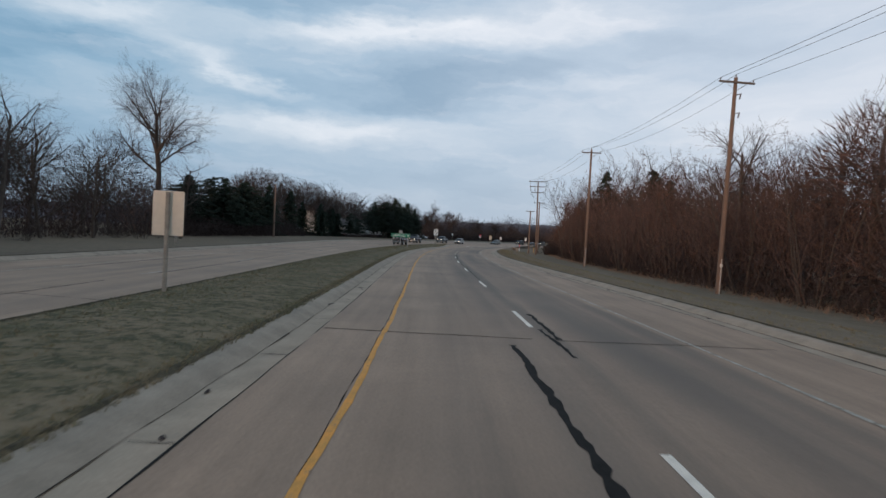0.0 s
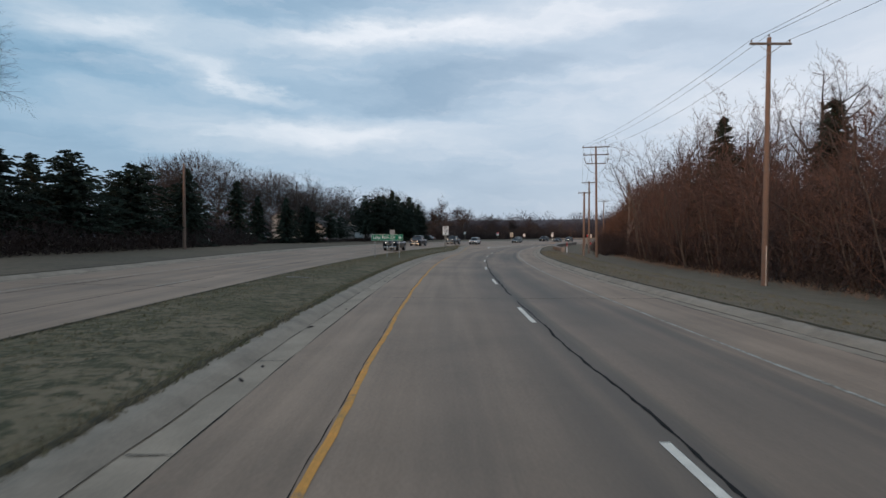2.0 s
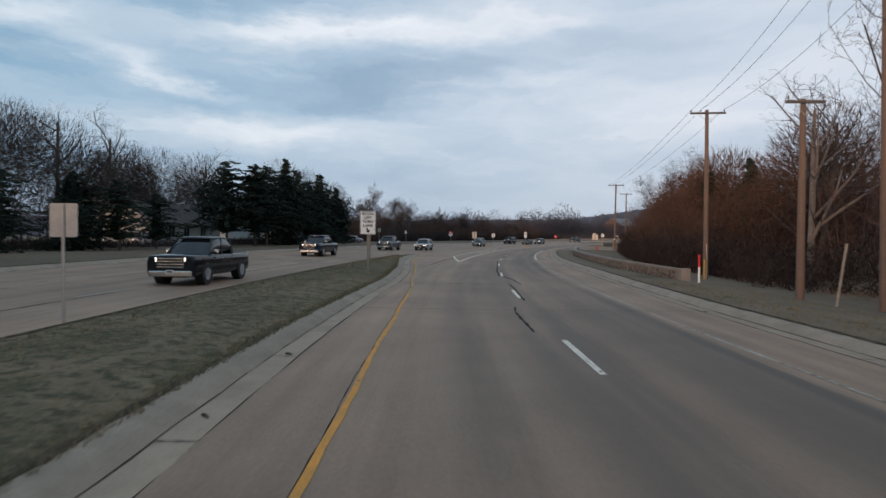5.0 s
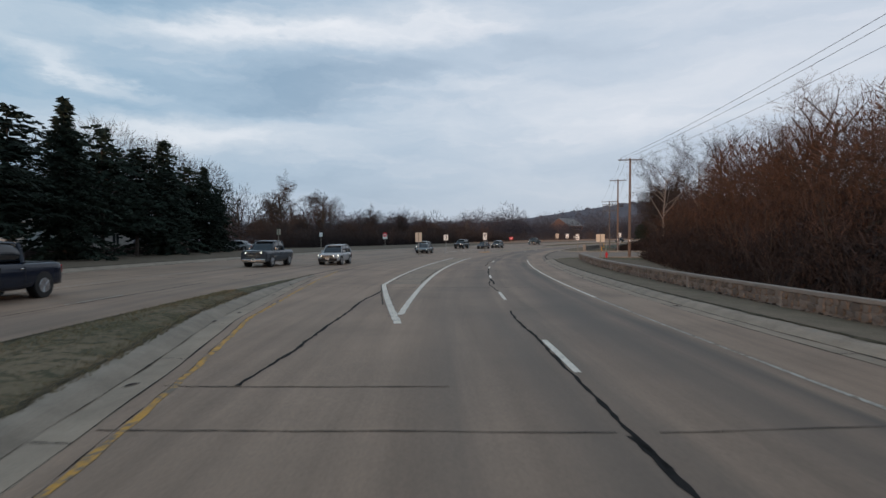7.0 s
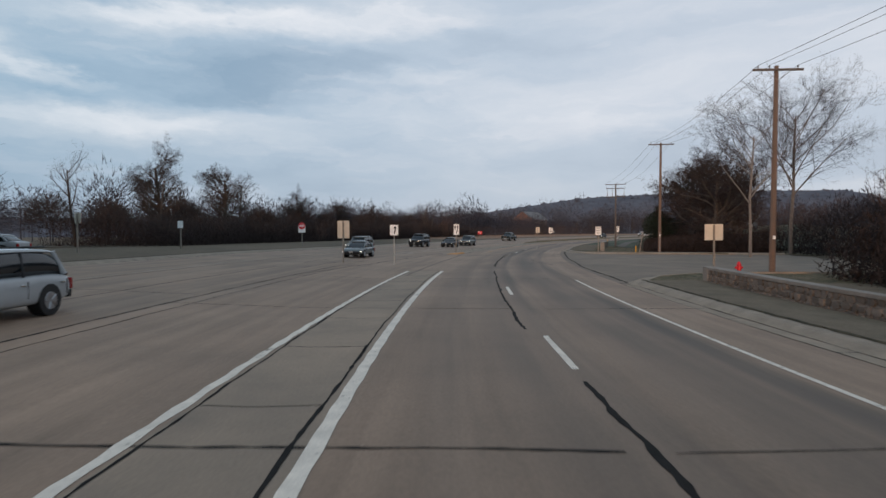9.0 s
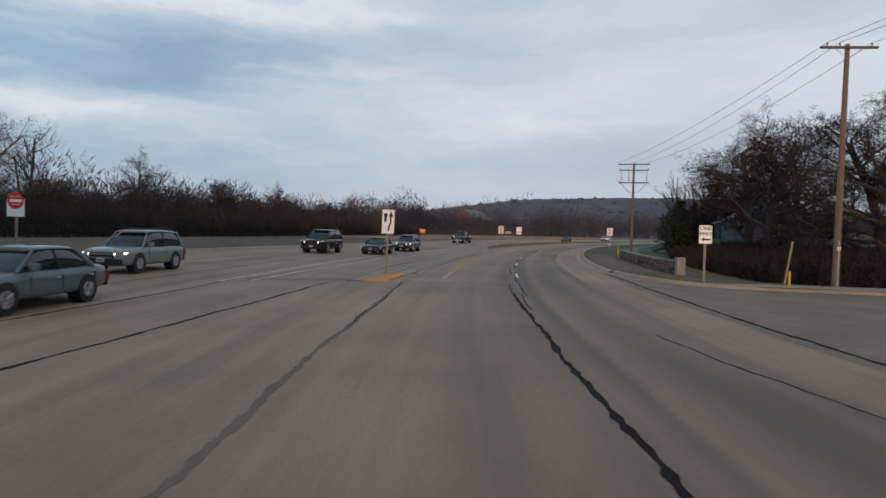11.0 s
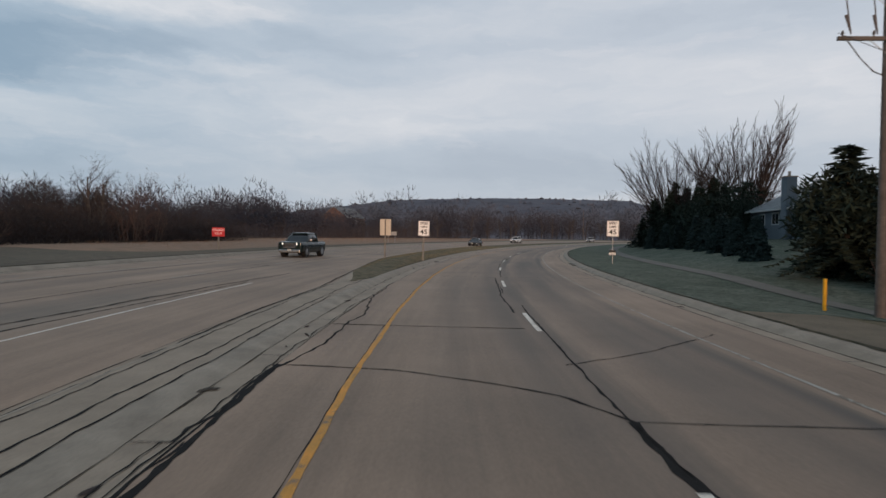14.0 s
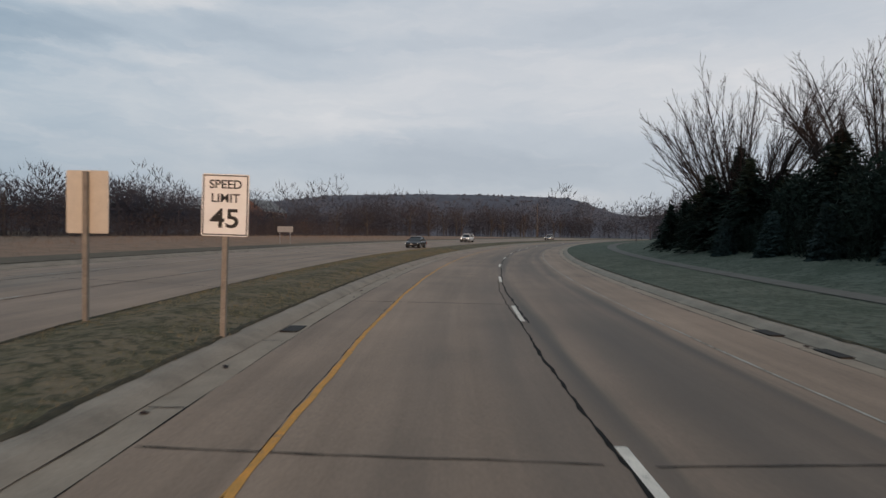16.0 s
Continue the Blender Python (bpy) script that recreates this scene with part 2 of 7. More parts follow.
def add_flaking(m, amount):
    """Paint worn through in patches down to the concrete."""
    tr = m.node_tree
    L = tr.links.new
    p = tr.nodes["Principled BSDF"]
    src = p.inputs["Base Color"].links[0].from_socket
    tc = node(tr, "ShaderNodeTexCoord")
    total = None
    for sc_, w_ in ((0.7, 0.35), (7.0, 0.65)):
        nz = node(tr, "ShaderNodeTexNoise", {"Scale": sc_, "Detail": 6.0, "Roughness": 0.65})
        L(tc.outputs["Object"], nz.inputs["Vector"])
        mu = node(tr, "ShaderNodeMath", {1: w_}, operation="MULTIPLY")
        L(nz.outputs["Fac"], mu.inputs[0])
        if total is None:
            total = mu.outputs[0]
        else:
            ad = node(tr, "ShaderNodeMath", operation="ADD")
            L(total, ad.inputs[0]); L(mu.outputs[0], ad.inputs[1])
            total = ad.outputs[0]
    r = node(tr, "ShaderNodeMapRange", {"From Min": amount, "From Max": amount + 0.07})
    L(total, r.inputs[0])
    mix = node(tr, "ShaderNodeMix", data_type="RGBA")
    mix.inputs[7].default_value = (0.185, 0.145, 0.11, 1)
    L(r.outputs[0], mix.inputs[0]); L(src, mix.inputs[6])
    L(mix.outputs[2], p.inputs["Base Color"])


def add_clumps(m, dark, straw):
    """Tufts and thin places in the turf at two sizes, with relief to match."""
    tr = m.node_tree
    L = tr.links.new
    p = tr.nodes["Principled BSDF"]
    src = p.inputs["Base Color"].links[0].from_socket
    tc = node(tr, "ShaderNodeTexCoord")
    for sc_, lo, hi, col, amount in ((0.55, 0.44, 0.60, straw, 0.8), (3.2, 0.47, 0.60, dark, 0.9), (9.0, 0.54, 0.66, straw, 0.8)):
        nz = node(tr, "ShaderNodeTexNoise", {"Scale": sc_, "Detail": 4.0, "Roughness": 0.65, "Distortion": 0.4})
        L(tc.outputs["Object"], nz.inputs["Vector"])
        r = node(tr, "ShaderNodeMapRange", {"From Min": lo, "From Max": hi, "To Min": 0.0, "To Max": amount})
        L(nz.outputs["Fac"], r.inputs[0])
        mix = node(tr, "ShaderNodeMix", data_type="RGBA")
        mix.inputs[7].default_value = (*col, 1)
        L(r.outputs[0], mix.inputs[0]); L(src, mix.inputs[6])
        src = mix.outputs[2]
        if sc_ == 3.2:
            bp = node(tr, "ShaderNodeBump", {"Strength": 1.0, "Distance": 0.12})
            L(nz.outputs["Fac"], bp.inputs["Height"])
            old = p.inputs["Normal"].links[0].from_node
            L(bp.outputs[0], old.inputs["Normal"])
    L(src, p.inputs["Base Color"])


YELLOW = mat("yellow_road_paint", (0.60, 0.270, 0.055), 0.75, 0.35, 3, 35, 0.12, tint=(0.45, 0.235, 0.06))
WHITEP = mat("white_road_paint", (0.74, 0.655, 0.555), 0.75, 0.2, 3, 35, 0.12, tint=(0.60, 0.53, 0.45))
FADED = mat("worn_white_road_paint", (0.38, 0.345, 0.295), 0.8, 0.2, 2, 30, 0.1, tint=(0.28, 0.25, 0.21))
WORNYELLOW = mat("flaked_yellow_road_paint", (0.52, 0.27, 0.05), 0.75, 0.35, 3, 35, 0.12, tint=(0.40, 0.22, 0.06))
for m_, a_ in ((WORNYELLOW, 0.485), (YELLOW, 0.565), (WHITEP, 0.57), (FADED, 0.50)):
    add_flaking(m_, a_)
GRASS = mat("frosted_grass", (0.118, 0.102, 0.062), 0.95, 0.45, 0.7, 12, 0.9, tint=(0.170, 0.134, 0.088), spec=0.1)
add_clumps(GRASS, (0.058, 0.059, 0.036), (0.215, 0.166, 0.112))
LAWN = mat("frosted_lawn", (0.086, 0.100, 0.074), 0.95, 0.4, 0.30, 8, 0.8, tint=(0.125, 0.132, 0.102), spec=0.1)
BLADE = mat("grass_blades", (0.182, 0.160, 0.098), 0.9, 0.25, 0.8, 30, 0, tint=(0.255, 0.200, 0.132), per_island=0.3, spec=0.1)
add_clumps(LAWN, (0.058, 0.070, 0.050), (0.150, 0.156, 0.124))
EARTH = mat("field_soil_and_dead_grass", (0.125, 0.102, 0.076), 0.95, 0.35, 0.06, 3, 0.6, tint=(0.165, 0.128, 0.092), spec=0.1)
DEADGRASS = mat("dead_prairie_grass", (0.255, 0.165, 0.115), 0.95, 0.3, 0.8, 20, 0.5, tint=(0.185, 0.132, 0.095), per_island=0.3, spec=0.1)
POLEWOOD = mat("weathered_pole_wood", (0.152, 0.104, 0.080), 0.85, 0.35, 1.2, 40, 0.3, tint=(0.120, 0.093, 0.076), per_object=0.12)
ARMWOOD = mat("grey_crossarm_wood", (0.112, 0.098, 0.088), 0.85, 0.3, 4, 40, 0.3)
STEEL = mat("galvanised_steel", (0.36, 0.355, 0.345), 0.55, 0.15, 5, 60, 0.08, metal=0.55)
WIREM = mat("line_wire", (0.05, 0.052, 0.056), 0.6, 0.1, 2, 10, 0)
INSUL = mat("insulator_porcelain", (0.10, 0.085, 0.08), 0.3, 0.1, 8, 30, 0, spec=0.5)
SIGNWHITE = mat("white_sign_sheeting", (0.86, 0.85, 0.82), 0.5, 0.06, 3, 50, 0.03)
SIGNBACK = mat("bare_sign_back", (0.60, 0.53, 0.43), 0.6, 0.10, 2.5, 40, 0.05, metal=0.1)
SIGNBLACK = mat("black_sign_ink", (0.018, 0.018, 0.018), 0.5, 0.1, 5, 40, 0)
SIGNRED = mat("red_sign_sheeting", (0.62, 0.025, 0.035), 0.45, 0.1, 3, 40, 0.03)
SIGNGREEN = mat("green_sign_sheeting", (0.0, 0.20, 0.105), 0.45, 0.1, 3, 40, 0.03)
STONE = mat("fieldstone", (0.105, 0.084, 0.068), 0.9, 0.35, 5, 40, 0.4, tint=(0.085, 0.075, 0.068), per_object=0.75, per_island=0.3)
MORTAR = mat("grey_mortar", (0.245, 0.208, 0.178), 0.95, 0.2, 4, 40, 0.3)
COPING = mat("coping_concrete", (0.265, 0.228, 0.195), 0.88, 0.2, 1.5, 30, 0.2)
TURFSHADE = mat("shaded_turf_edge", (0.060, 0.052, 0.036), 0.95, 0.45, 3, 18, 0.8, tint=(0.105, 0.086, 0.058), spec=0.1)
BARK = mat("grey_brown_bark", (0.070, 0.058, 0.050), 0.95, 0.35, 4, 40, 0.4, per_object=0.2)
BARKPALE = mat("pale_grey_bark", (0.17, 0.15, 0.135), 0.95, 0.3, 4, 40, 0.3, per_object=0.15)
TWIG = mat("grey_brown_twigs", (0.058, 0.047, 0.044), 0.95, 0.3, 1.5, 12, 0, per_object=0.2, per_island=0.3, spec=0.1)
TWIGRED = mat("reddish_twigs", (0.100, 0.064, 0.054), 0.95, 0.3, 0.9, 10, 0, tint=(0.058, 0.046, 0.043), per_object=0.18, per_island=0.35, spec=0.1)
TWIGORANGE = mat("orange_brown_twigs", (0.105, 0.060, 0.042), 0.95, 0.3, 0.9, 10, 0, tint=(0.072, 0.048, 0.038), per_object=0.15, per_island=0.35, spec=0.1)
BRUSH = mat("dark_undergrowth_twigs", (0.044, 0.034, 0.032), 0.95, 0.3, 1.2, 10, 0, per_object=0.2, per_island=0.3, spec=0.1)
NEEDLE = mat("dark_green_needles", (0.021, 0.031, 0.023), 0.9, 0.35, 1.2, 12, 0, per_object=0.2, per_island=0.4, spec=0.15)
NEEDLEBLUE = mat("blue_green_needles", (0.030, 0.044, 0.040), 0.9, 0.3, 1.2, 12, 0, per_object=0.15, per_island=0.4, spec=0.15)
# ridge and distant woods: blue-grey base colours carry painted distance haze
HILLM = mat("haze_tinted_hill", (0.105, 0.110, 0.130), 1.0, 0.35, 0.012, 0.06, 0, tint=(0.08, 0.087, 0.108), spec=0.05)
FARHAZE = mat("haze_tinted_woods", (0.082, 0.090, 0.112), 1.0, 0.3, 0.05, 1, 0, per_island=0.3, spec=0.05)
THICKET = mat("dull_brown_thicket_twigs", (0.066, 0.055, 0.056), 0.95, 0.3, 0.6, 8, 0, tint=(0.052, 0.046, 0.048), per_island=0.35, spec=0.1)
# bare woods pushed toward mauve-blue, haze put into the colour
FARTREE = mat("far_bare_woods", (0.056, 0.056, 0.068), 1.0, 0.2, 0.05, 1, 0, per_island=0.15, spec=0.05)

# ---- road geometry: s runs along the yellow line, u to its right ----
KAPPA = (39.7, 21.2, -1.5, -17.4, -24.7, -26.7, -25.1, -27.6, -31.7, -34.5, -35.7, -35.7, -33.8, -31.0, -28.8, -27.0, -25.5, -24.1, -22.8, -21.6, -20.4)
S0, S1 = -60.0, 640.0
_s = np.arange(S0, S1 + 0.5, 1.0)
_k = np.interp(_s, -20 + 26.0 * np.arange(21), np.array(KAPPA) * 1e-4)
_k[_s < -20] = 0.0
_th = np.concatenate([[0], np.cumsum((_k[1:] + _k[:-1]) / 2)])
_th -= np.interp(0, _s, _th)
_x = np.concatenate([[0], np.cumsum(-np.sin((_th[1:] + _th[:-1]) / 2))])
_y = np.concatenate([[0], np.cumsum(np.cos((_th[1:] + _th[:-1]) / 2))])
_x -= np.interp(0, _s, _x)
_y -= np.interp(0, _s, _y)
_zk = (-0.174, 0.016, 0.215, 0.402, 0.589, 0.740, 0.931, 1.176, 1.541, 1.900, 2.254, 2.605, 2.955, 3.304)
_z = np.interp(_s, -20 + 40.0 * np.arange(14), _zk)


def ease(v, a, b):
    t = np.clip((np.asarray(v, float) - a) / (b - a), 0, 1)
    return t * t * (3 - 2 * t)


def cross(s, u):
    """Height of the natural cross-section above the yellow line."""
    s, u = np.asarray(s, float), np.asarray(u, float)
    bank = 0.018 + 0.016 * ease(s, 50, 110)
    left = bank * np.clip(-u - 2.6, 0, 17.5) + 0.045 * np.clip(-u - 20.1, 0, 7)
    right_fall = 1 - ease(s, 170, 196) + ease(s, 232, 246) * (1 - ease(s, 276, 292))
    right = -0.085 * np.clip(u - 11.2, 0, 8) * right_fall + 0.15 * np.clip(u - 17, 0, 22) * ease(s, 284, 310)
    return left + right + 0.0025 * np.clip(u, -3, 12)


def soft(v, a, b):
    t = min(1.0, max(0.0, (v - a) / (b - a)))
    return t * t * (3 - 2 * t)


def cross_at(s, u):
    """The same as cross(), for one place."""
    bank = 0.018 + 0.016 * soft(s, 50, 110)
    left = bank * min(17.5, max(0.0, -u - 2.6)) + 0.045 * min(7.0, max(0.0, -u - 20.1))
    fall = 1 - soft(s, 170, 196) + soft(s, 232, 246) * (1 - soft(s, 276, 292))
    right = -0.085 * min(8.0, max(0.0, u - 11.2)) * fall + 0.15 * min(22.0, max(0.0, u - 17)) * soft(s, 284, 310)
    return left + right + 0.0025 * min(12.0, max(-3.0, u))


_lx, _ly, _lz, _lth = _x.tolist(), _y.tolist(), _z.tolist(), _th.tolist()


def rd(s, u, dz=0.0):
    q = min(max(s - S0, 0.0), S1 - S0 - 1e-6)
    i = int(q)
    f = q - i
    th = _lth[i] + (_lth[i + 1] - _lth[i]) * f
    return Vector((_lx[i] + (_lx[i + 1] - _lx[i]) * f + u * math.cos(th), _ly[i] + (_ly[i + 1] - _ly[i]) * f + u * math.sin(th), _lz[i] + (_lz[i + 1] - _lz[i]) * f + cross_at(s, u) + dz))


def heading(s):
    return math.degrees(float(np.interp(s, _s, _th)))


def at_road(s, u, dz=0.0, turn=0.0):
    """A pose whose y runs along the road at s, u."""
    v = rd(s, u, dz)
    return pose(v.x, v.y, v.z, 0, 0, heading(s) + turn)


def piecewise(points):
    xs, ys = [p[0] for p in points], [p[1] for p in points]
    return lambda s: float(np.interp(s, xs, ys))


# edges of the carriageways
YEL = piecewise([(-60, 0), (70, 0), (100, -0.28), (108, -0.37), (112.3, -0.5), (115.5, -0.6), (118.3, -0.78), (123.6, -1.36), (126, -1.52), (131, -2.02), (138, -3.0), (144, -4.1), (150, -4.75), (166, -6.6), (172, -7.2)])
PAVE_L = piecewise([(-60, -1.45), (60, -1.5), (105, -1.68), (114, -1.63), (120, -1.58), (125.7, -1.82), (131, -2.42), (138, -3.35), (144, -4.4), (150, -5.05), (160, -6.3), (166, -7.2), (168, -7.45), (227.0, -7.45), (227.3, -1.64), (235, -1.46), (250, -1.42), (262, -1.45), (640, -1.45)])
GRASS_L = piecewise([(-60, -2.6), (60, -2.65), (105, -2.72), (114, -2.6), (119, -2.54), (123, -2.7), (131, -3.4), (138, -4.45), (144, -5.55), (150, -6.2), (160, -7.1), (163, -7.25), (640, -7.25)])
PAVE_R = piecewise([(-60, 9.8), (25, 9.8), (50, 9.2), (70, 8.85), (110, 8.9), (128, 9.15), (150, 8.9), (640, 8.9)])
KERB_R = piecewise([(-60, 10.8), (25, 10.8), (50, 10.15), (70, 9.8), (110, 9.85), (128, 10.15), (150, 9.85), (640, 9.85)])
FAR_N = piecewise([(-60, -7.4), (226.9, -7.4), (227.3, -4.1), (234, -4.0), (282, -4.0), (292, -5.2), (303, -6.4), (340, -7.4), (640, -7.4)])
FAR_F = piecewise([(-60, -16.8), (70, -17.0), (110, -18.2), (150, -19.6), (215, -19.6), (245, -17.2), (270, -16.6), (640, -17.2)])


def link_mesh(name, verts, faces, material, parent=None, label=""):
    me = bpy.data.meshes.new(name)
    me.from_pydata([tuple(v) for v in verts], [], faces)
    me.materials.append(material)
    ob = new(name, me)
    if parent:
        ob.parent = parent
    if label:
        ob["label"] = label
    return ob


def part(name, bm, material, parent, label=""):
    """Links a bmesh as one mesh object under a thing or a part."""
    bmesh.ops.recalc_face_normals(bm, faces=bm.faces)
    me = bpy.data.meshes.new(name)
    bm.to_mesh(me)
    bm.free()
    me.materials.append(material)
    ob = new(name, me)
    if parent:
        ob.parent = parent
    if label:
        ob["label"] = label
    return ob


def strip(name, sa, sb, edges, material, step=2.0, closed=False, parent=None):
    """A ribbon along the road through several (u(s), dz(s)) edges; closed: a solid of that section with capped ends."""
    n = max(2, int(round((sb - sa) / step)) + 1)
    ss = np.linspace(sa, sb, n)
    verts, faces, m = [], [], len(edges)
    for s in ss:
        for u, dz in edges:
            verts.append(rd(s, u(s) if callable(u) else u, dz(s) if callable(dz) else dz))
    for i in range(n - 1):
        for j in range(m if closed else m - 1):
            a, b = i * m + j, i * m + (j + 1) % m
            faces.append((a, b, b + m, a + m))
    if closed:
        faces.append(tuple(range(m - 1, -1, -1)))
        faces.append(tuple((n - 1) * m + j for j in range(m)))
    ob = link_mesh(name, verts, faces, material, parent)
    uv = ob.data.uv_layers.new(name="along_across")
    flat = [(s, u(s) if callable(u) else u) for s in ss for u, dz in edges]
    for lp in ob.data.loops:
        uv.data[lp.index].uv = flat[lp.vertex_index]
    return ob


def box(bm, x0, x1, y0, y1, z0, z1, m=None):
    r = bmesh.ops.create_cube(bm, size=1.0, matrix=(m or Matrix()) @ Matrix.Translation(((x0 + x1) / 2, (y0 + y1) / 2, (z0 + z1) / 2)) @ Matrix.Diagonal((x1 - x0, y1 - y0, z1 - z0, 1)))
    return r["verts"]


def bevel(bm, width, segments=1):
    bmesh.ops.bevel(bm, geom=list(bm.edges), offset=width, segments=segments, affect="EDGES", profile=0.6, clamp_overlap=True)


def rod(bm, a, b, r0, r1=None, n=8):
    a, b = Vector(a), Vector(b)
    d = b - a
    m = Matrix.Translation((a + b) / 2) @ d.to_track_quat("Z", "Y").to_matrix().to_4x4()
    bmesh.ops.create_cone(bm, cap_ends=True, segments=n, radius1=r0, radius2=r0 if r1 is None else r1, depth=d.length, matrix=m)


def empty(name, m=None):
    ob = new(name)
    ob.empty_display_size = 0.2
    if m is not None:
        ob.matrix_world = m
    return ob


# ---- ground sheet reaching the horizon ----
def natural(px, py):
    """Ground height anywhere, from the nearest stretch of road."""
    d2 = (px[:, None] - _x[None, ::4]) ** 2 + (py[:, None] - _y[None, ::4]) ** 2
    k = d2.argmin(1) * 4
    th = _th[k]
    dx, dy = px - _x[k], py - _y[k]
    u = np.cos(th) * dx + np.sin(th) * dy
    s = _s[k] - np.sin(th) * dx + np.cos(th) * dy
    dist = np.sqrt(d2.min(1))
    return np.interp(s, _s, _z) + cross(s, u), u, s, dist


def build_ground():
    near_x, near_y = np.arange(-190, 330, 5.0), np.arange(-140, 560, 5.0)
    far = np.array([10, 25, 50, 90, 160, 280, 480, 800, 1300, 2100, 3200, 4600.0])
    gx = np.concatenate([near_x[0] - far[::-1], near_x, near_x[-1] + far])
    gy = np.concatenate([near_y[0] - far[::-1], near_y, near_y[-1] + far])
    X, Y = np.meshgrid(gx, gy)
    z, u, s, dist = natural(X.ravel(), Y.ravel())
    z = z - 0.35 * (1 - ease(np.abs(u + 3), 24, 34)) - 0.1
    z = z + 0.10 * np.sin(X.ravel() * 0.05) * np.sin(Y.ravel() * 0.043) * ease(dist, 30, 60)
    nx, ny = len(gx), len(gy)
    faces = [(j * nx + i, j * nx + i + 1, (j + 1) * nx + i + 1, (j + 1) * nx + i) for j in range(ny - 1) for i in range(nx - 1)]
    g = link_mesh("ground", np.stack([X.ravel(), Y.ravel(), z], 1), faces, EARTH)
    tagged(g, "rough field of dormant grass and soil", "ground", kind="structure")


build_ground()

# ---- pavement, gutters, kerbs, verges ----
road_r = tagged(strip("road", S0, S1, [(PAVE_L, 0.0), (lambda s: min(-1.3, max(PAVE_L(s) + 0.05, -4.8)), 0.0), (lambda s: min(-1.2, max(PAVE_L(s) + 0.1, -2.6)), 0.0), (0.0, 0.0), (3.7, 0.0), (7.2, 0.0), (PAVE_R, 0.0)], CONCRETE), "grey concrete carriageway with tarred joints, two lanes", "road", kind="structure")
road_l = tagged(strip("road_opposite", S0, S1, [(FAR_N, 0.0), (-9.0, 0.0), (-12.5, 0.0), (FAR_F, 0.0)], CONCRETE), "grey concrete opposite carriageway across the median", "road", kind="structure")


def gutter_and_kerb(tag, sa, sb, inner, outer, side, label, turf=True, high=lambda s: 1.0):
    """Gutter pan and rolled kerb; inner: pavement edge, outer: grass edge; side: +1 right, -1 left."""
    mid = lambda s: inner(s) + (outer(s) - inner(s)) * 0.50
    face = lambda s: inner(s) + (outer(s) - inner(s)) * 0.70
    g = strip("gutter_" + tag, sa, sb, [(inner, 0.002), (mid, -0.02)], GUTTER)
    tagged(g, "pale concrete gutter pan beside the pavement", "gutter", kind="structure")
    k = strip("kerb_" + tag, sa, sb, [(mid, -0.02), (face, lambda s: 0.10 * high(s)), (lambda s: inner(s) + (outer(s) - inner(s)) * 0.80, lambda s: 0.135 * high(s)), (outer, lambda s: 0.15 * high(s)), (lambda s: outer(s) + side * 0.02, -0.2)], KERBM)
    tagged(k, label, "kerb", kind="structure")
    j = strip("seam_" + tag, sa, sb, [(lambda s: inner(s) - 0.022 + 0.010 * math.sin(s * 1.7), 0.005), (lambda s: inner(s) + 0.013 * math.sin(s * 0.37) + 0.008 * math.sin(s * 2.3 + 1), 0.005)], TAR, step=0.8)
    tagged(j, "dark seam between pavement and gutter", "seam", kind="structure")
    j = strip("kerb_joint_" + tag, sa, sb, [(lambda s: mid(s) - 0.016 + 0.016 * math.sin(s * 1.9), -0.012), (lambda s: mid(s) + 0.014 * math.sin(s * 0.6) + 0.016 * math.sin(s * 2.6 + 1), -0.004)], DIRT, step=0.6)
    tagged(j, "dark cracked joint at the foot of the kerb", "seam", kind="structure")
    if not turf:
        return
    def ragged(s, k):
        return noise.noise(Vector((s * 1.9, k, 0))) + 0.6 * noise.noise(Vector((s * 5.3, k + 4, 0)))
    # ragged turf edge, its dark colour also painting the shadow line on the kerb
    e = strip("kerb_turf_shade_" + tag, max(sa, -4), min(sb, 345), [(lambda s: outer(s) - side * (0.03 + 0.07 * ragged(s, 1.5)), lambda s: 0.008 + 0.148 * high(s)), (lambda s: outer(s) + side * 0.03, lambda s: 0.185 * high(s)), (lambda s: outer(s) + side * (0.10 + 0.07 * ragged(s, 8.5)), lambda s: 0.172 * high(s))], TURFSHADE, step=0.22)
    tagged(e, "dark ragged turf edge over the kerb with its shadow line painted in", "soil edge", kind="structure")


LOW = lambda s: 1.0 - 0.8 * soft(s, 146, 162)
gutter_and_kerb("median_south", S0, 163, PAVE_L, GRASS_L, -1, "rolled concrete kerb along the grass median", high=LOW)
gutter_and_kerb("right_south", S0, 191, PAVE_R, KERB_R, 1, "rolled concrete kerb along the right verge")
gutter_and_kerb("right_north", 240, S1, PAVE_R, KERB_R, 1, "rolled concrete kerb along the right verge")
gutter_and_kerb("far_side", S0, S1, FAR_F, lambda s: FAR_F(s) - 1.1, -1, "concrete kerb along the far verge")
gutter_and_kerb("median_far_south", S0, 163, lambda s: FAR_N(s) - 0.02, lambda s: FAR_N(s) + 0.16, 1, "low kerb on the far edge of the median", high=LOW)
# narrow raised median north of the junction
TIP = lambda s: 0.12 + 0.36 * soft(s, 228, 238) + 0.52 * soft(s, 268, 284)
MEDH = lambda s: 0.15 * TIP(s)
FLAT = lambda s: MEDH(s) + 0.008
for nm, sa, sb in (("median_north_tip", 228.0, 291), ("median_north", 291, S1)):
    gutter_and_kerb(nm, sa, sb, PAVE_L, lambda s: PAVE_L(s) - 1.15, -1, "low concrete kerb of the narrow median", turf=sa > 280, high=TIP)
for nm, sa, sb in (("median_far_north_tip", 227.8, 294), ("median_far_north", 294, S1)):
    gutter_and_kerb(nm, sa, sb, lambda s: FAR_N(s) - 0.02, lambda s: FAR_N(s) + 0.3, 1, "low concrete kerb of the narrow median", turf=sa > 280, high=TIP)
